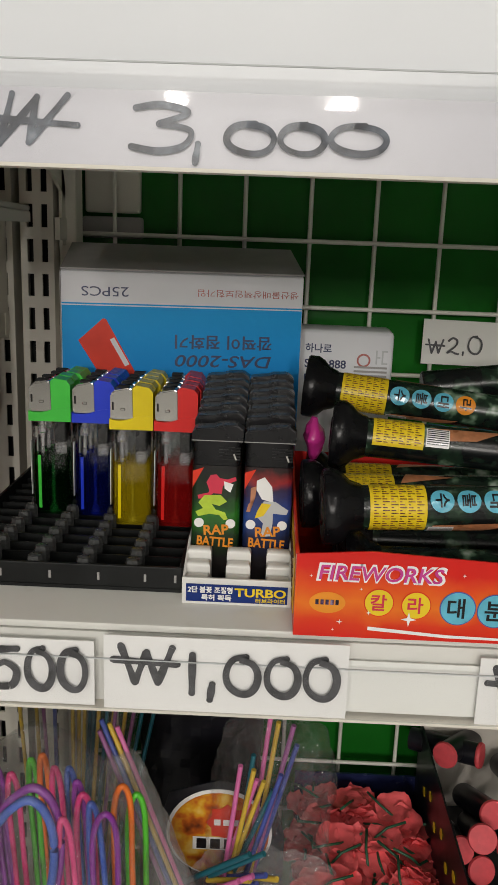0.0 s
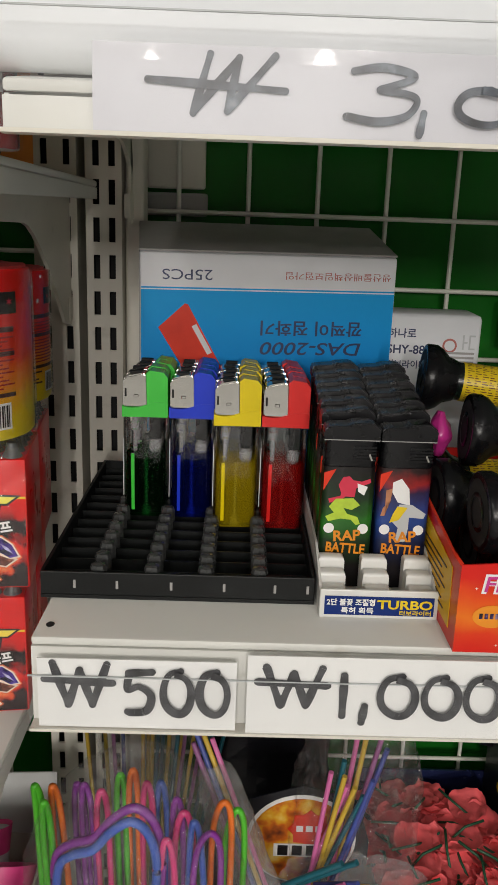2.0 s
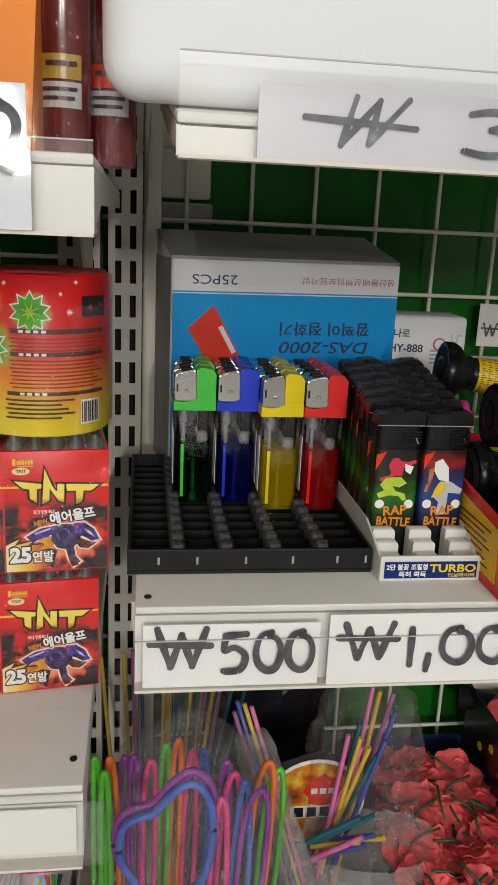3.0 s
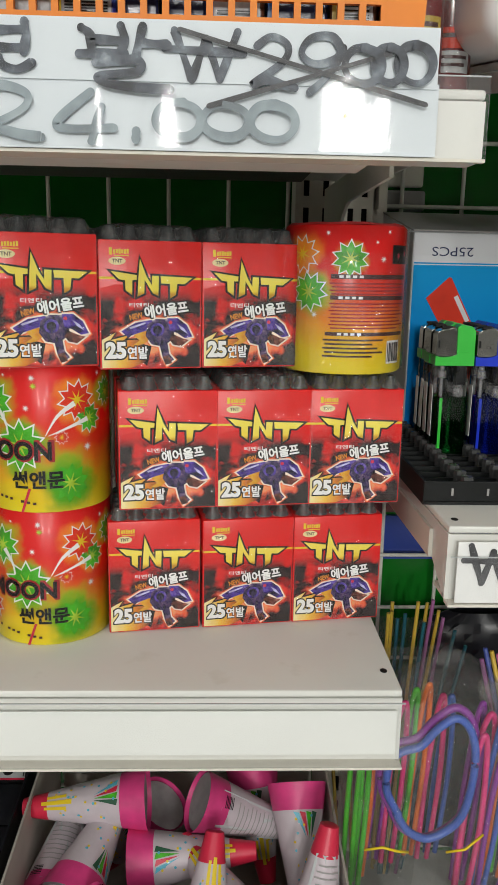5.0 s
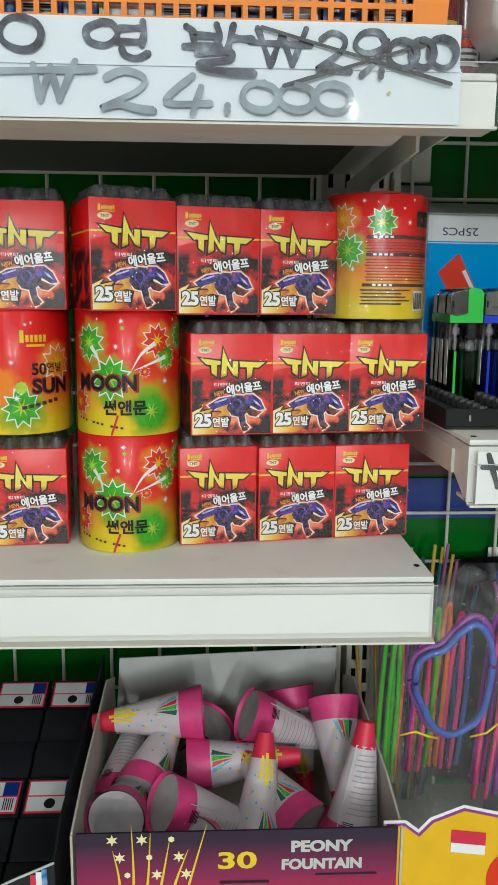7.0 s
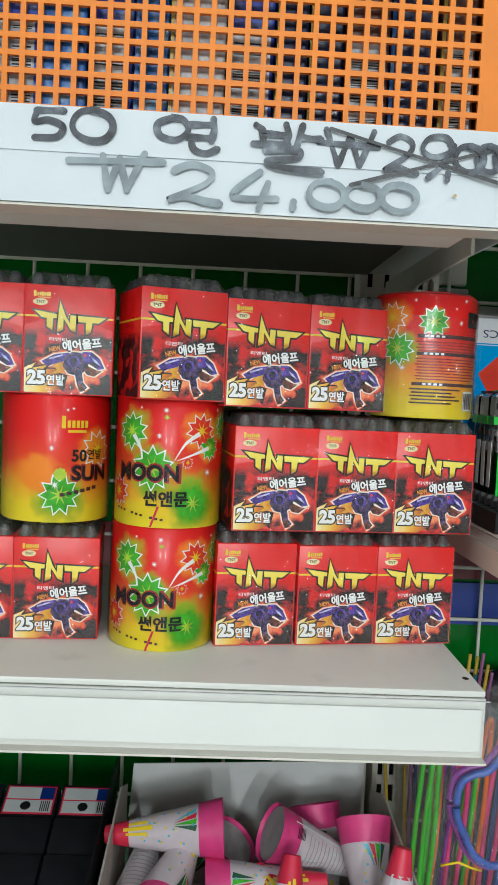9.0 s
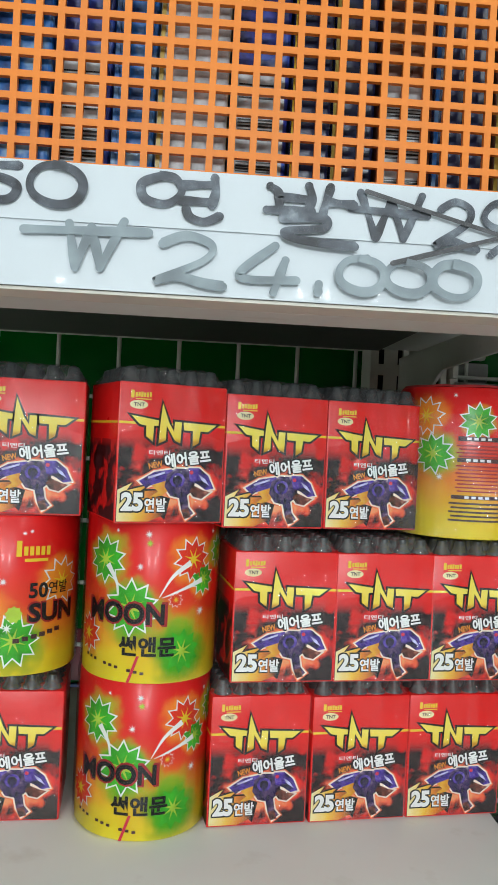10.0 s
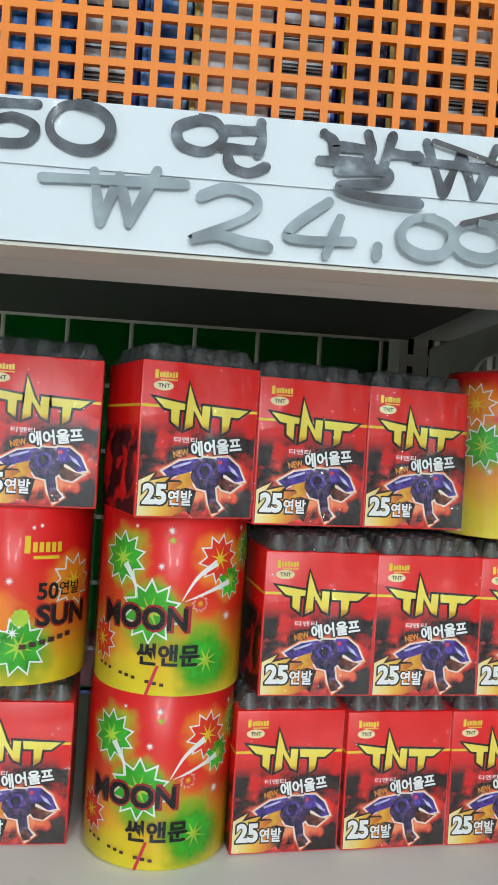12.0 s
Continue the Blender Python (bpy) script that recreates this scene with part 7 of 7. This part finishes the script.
card = thing("backing_card", "round amber packaging card with a red badge and pale rim", "packaging card", pose(-0.008, 0.184, LZ))
cz = 0.843 - LZ
part("board", prism(rect(-0.048, 0.050, 0.0, cz - 0.02) [:2] + [(0.050, cz), (0.040, cz + 0.034), (0.0, cz + 0.046), (-0.038, cz + 0.034), (-0.048, cz)], 0.0, 0.0010), M["dark_card"], card)
part("outline", prism(disc(0, cz, 0.0385, 36, 1.05), -0.0005, -0.0002), M["white_print"], card, "pale round rim")
part("gold_field", prism(disc(0, cz - 0.0008, 0.0362, 36, 1.05), -0.0010, -0.0007), M["amber"], card)
part("red_badge", prism(star(0.006, cz + 0.010, 0.0165, 0.013, 8), -0.0015, -0.0012), M["gas_red"], card)
for k in range(3):
    part("badge_print", prism(rect(-0.004 + 0.007 * k, 0.001 + 0.007 * k, cz + 0.008, cz + 0.013), -0.0019, -0.0016), M["white_print"], card)
part("title_band", prism(rect(-0.020, 0.026, cz - 0.014, cz - 0.003), -0.0016, -0.0013), M["white_print"], card)
for k in range(4):
    part("title_bar", prism(rect(-0.017 + 0.0105 * k, -0.0095 + 0.0105 * k, cz - 0.0128, cz - 0.0042), -0.0020, -0.0017), M["black_print"], card)
card = thing("dark_bag", "dark folded plastic sheet hanging behind the bags", "plastic sheet", pose(-0.030, 0.288, LZ))
part("sheet", crumple([(0.0, 0.9), (0.12, 1.0), (0.22, 1.0), (0.235, 0.5)], 0.055, 0.018, 0.006, 31, 40, 30, 24), M["dark_card"], card)

# ---- lower shelf: artificial poppies and black carton of small tubes ----
pb = thing("flower_box", "dark navy box full of red cloth poppies", "box", pose(0.115, 0.10, LZ))
part("back_panel", box(-0.060, 0.052, 0.205, 0.207, 0.0, 0.118), M["navy_pack"], pb)
part("side_panel", box(-0.060, -0.058, 0.002, 0.204, 0.0, 0.085), M["navy_pack"], pb)
part("side_panel", box(0.046, 0.048, 0.002, 0.204, 0.0, 0.085), M["navy_pack"], pb)
part("front_panel", box(-0.060, 0.048, 0.0, 0.002, 0.0, 0.07), M["navy_pack"], pb)
part("base", box(-0.058, 0.046, 0.002, 0.204, 0.0, 0.002), M["navy_pack"], pb)
part("filling", box(-0.056, 0.044, 0.004, 0.202, 0.002, 0.080), M["dark_card"], pb)


def poppy(m, seed):
    g = thing("cloth_poppy", "crumpled red cloth poppy with a thin green stem", "artificial flower", m, "cloth poppies in the box")
    rn = random.Random(seed)
    for k in range(3):
        bm = bmesh.new()
        bmesh.ops.create_grid(bm, x_segments=9, y_segments=9, size=0.5)
        a = 2.1 * k + rn.uniform(-0.3, 0.3)
        s = rn.uniform(0.032, 0.040)
        for v in bm.verts:
            u, w = v.co.x, v.co.y
            f = 1 - 0.35 * (u * u + w * w) * 2
            p = Vector((u * s * f, (w + 0.28) * s * f, s * (0.22 * (u * u + w * w)) + 0.005 * noise.noise(Vector((u * 4 + seed, w * 4, k))) + 0.0025 * k))
            v.co = Matrix.Rotation(a, 3, "Z") @ p
        for fc in bm.faces:
            fc.smooth = True
        part("petal", bm, M["poppy"], g)
    part("stem", rod([(0, 0, 0.004), (0.012, 0.006, 0.010), (0.028, 0.010, 0.012)], 0.0011, 6), M["stem"], g)
    return g


rnd = random.Random(21)
protos = [poppy(pose(0.080 + 0.03 * k, 0.20, 0.800, 10 * k, -12, 70 * k), 40 + k) for k in range(3)]
for k in range(46):
    x, y = 0.066 + 0.014 * (k % 7) + rnd.uniform(-0.005, 0.005), 0.118 + 0.026 * (k // 7) + rnd.uniform(-0.006, 0.006)
    copy_thing(protos[k % 3], pose(x, y, 0.786 + 0.03 * (y - 0.1) + rnd.uniform(0, 0.016), rnd.uniform(-16, 26), rnd.uniform(-18, 18), rnd.uniform(0, 360)))

bc = thing("tube_carton", "open black carton with yellow print and beige inner flap", "carton", pose(0.0, 0.0, LZ))
part("side_panel", prism([(0.105, 0.0), (0.300, 0.0), (0.300, 0.178), (0.105, 0.170)], 0.1640, 0.1655, axis="x"), M["dark_card"], bc)
part("back_panel", box(0.1657, 0.330, 0.3000, 0.3015, 0.0, 0.178), M["carton_in"], bc, "beige cardboard inside")
part("front_panel", box(0.1657, 0.330, 0.1050, 0.1065, 0.0, 0.12), M["dark_card"], bc)
part("base", box(0.1657, 0.330, 0.1067, 0.2998, 0.0, 0.0015), M["dark_card"], bc)
part("filling", box(0.168, 0.328, 0.110, 0.298, 0.002, 0.095), M["dark_card"], bc)
for k in range(7):
    part("side_print", prism(disc(0.130 + 0.022 * k, 0.135 + 0.012 * (k % 2), 0.0045, 6), 0.1634, 0.1637, axis="x"), M["yellow"], bc)
for k, (x, y, z, rx, rz) in enumerate(((0.204, 0.200, 0.858, 66, 8), (0.191, 0.180, 0.852, 62, -6), (0.178, 0.188, 0.834, 70, 4), (0.197, 0.190, 0.815, 68, 10), (0.1775, 0.262, 0.866, 80, -38),
                                       (0.226, 0.190, 0.850, 66, -12), (0.222, 0.205, 0.825, 70, 12), (0.238, 0.225, 0.862, 74, 4), (0.180, 0.150, 0.812, 58, 0), (0.206, 0.150, 0.806, 60, 8), (0.232, 0.150, 0.808, 60, -8), (0.212, 0.270, 0.862, 84, 60))):
    g = thing("small_tube", "small black firework tube with a red paper end", "small tube", pose(x, y, z, rx, 0, rz) @ Matrix.Translation((0, 0, -0.0335)), "small tubes in the black carton")
    smooth(part("tube", lathe([(0.0098, -0.03), (0.0100, -0.029), (0.0100, 0.030)], 24), M["dark_card"], g))
    part("red_end", lathe([(0.0106, 0.0300), (0.0112, 0.0315), (0.0104, 0.0335), (0.0040, 0.0340)], 20), M["coral"], g)
    part("print", bend(flat([disc(0.0, 0.010, 0.0055, 12, 0.6), rect(-0.004, 0.004, -0.020, -0.012)], 0.0004), 0.0100), M["yellow" if k % 2 else "aqua"], g)
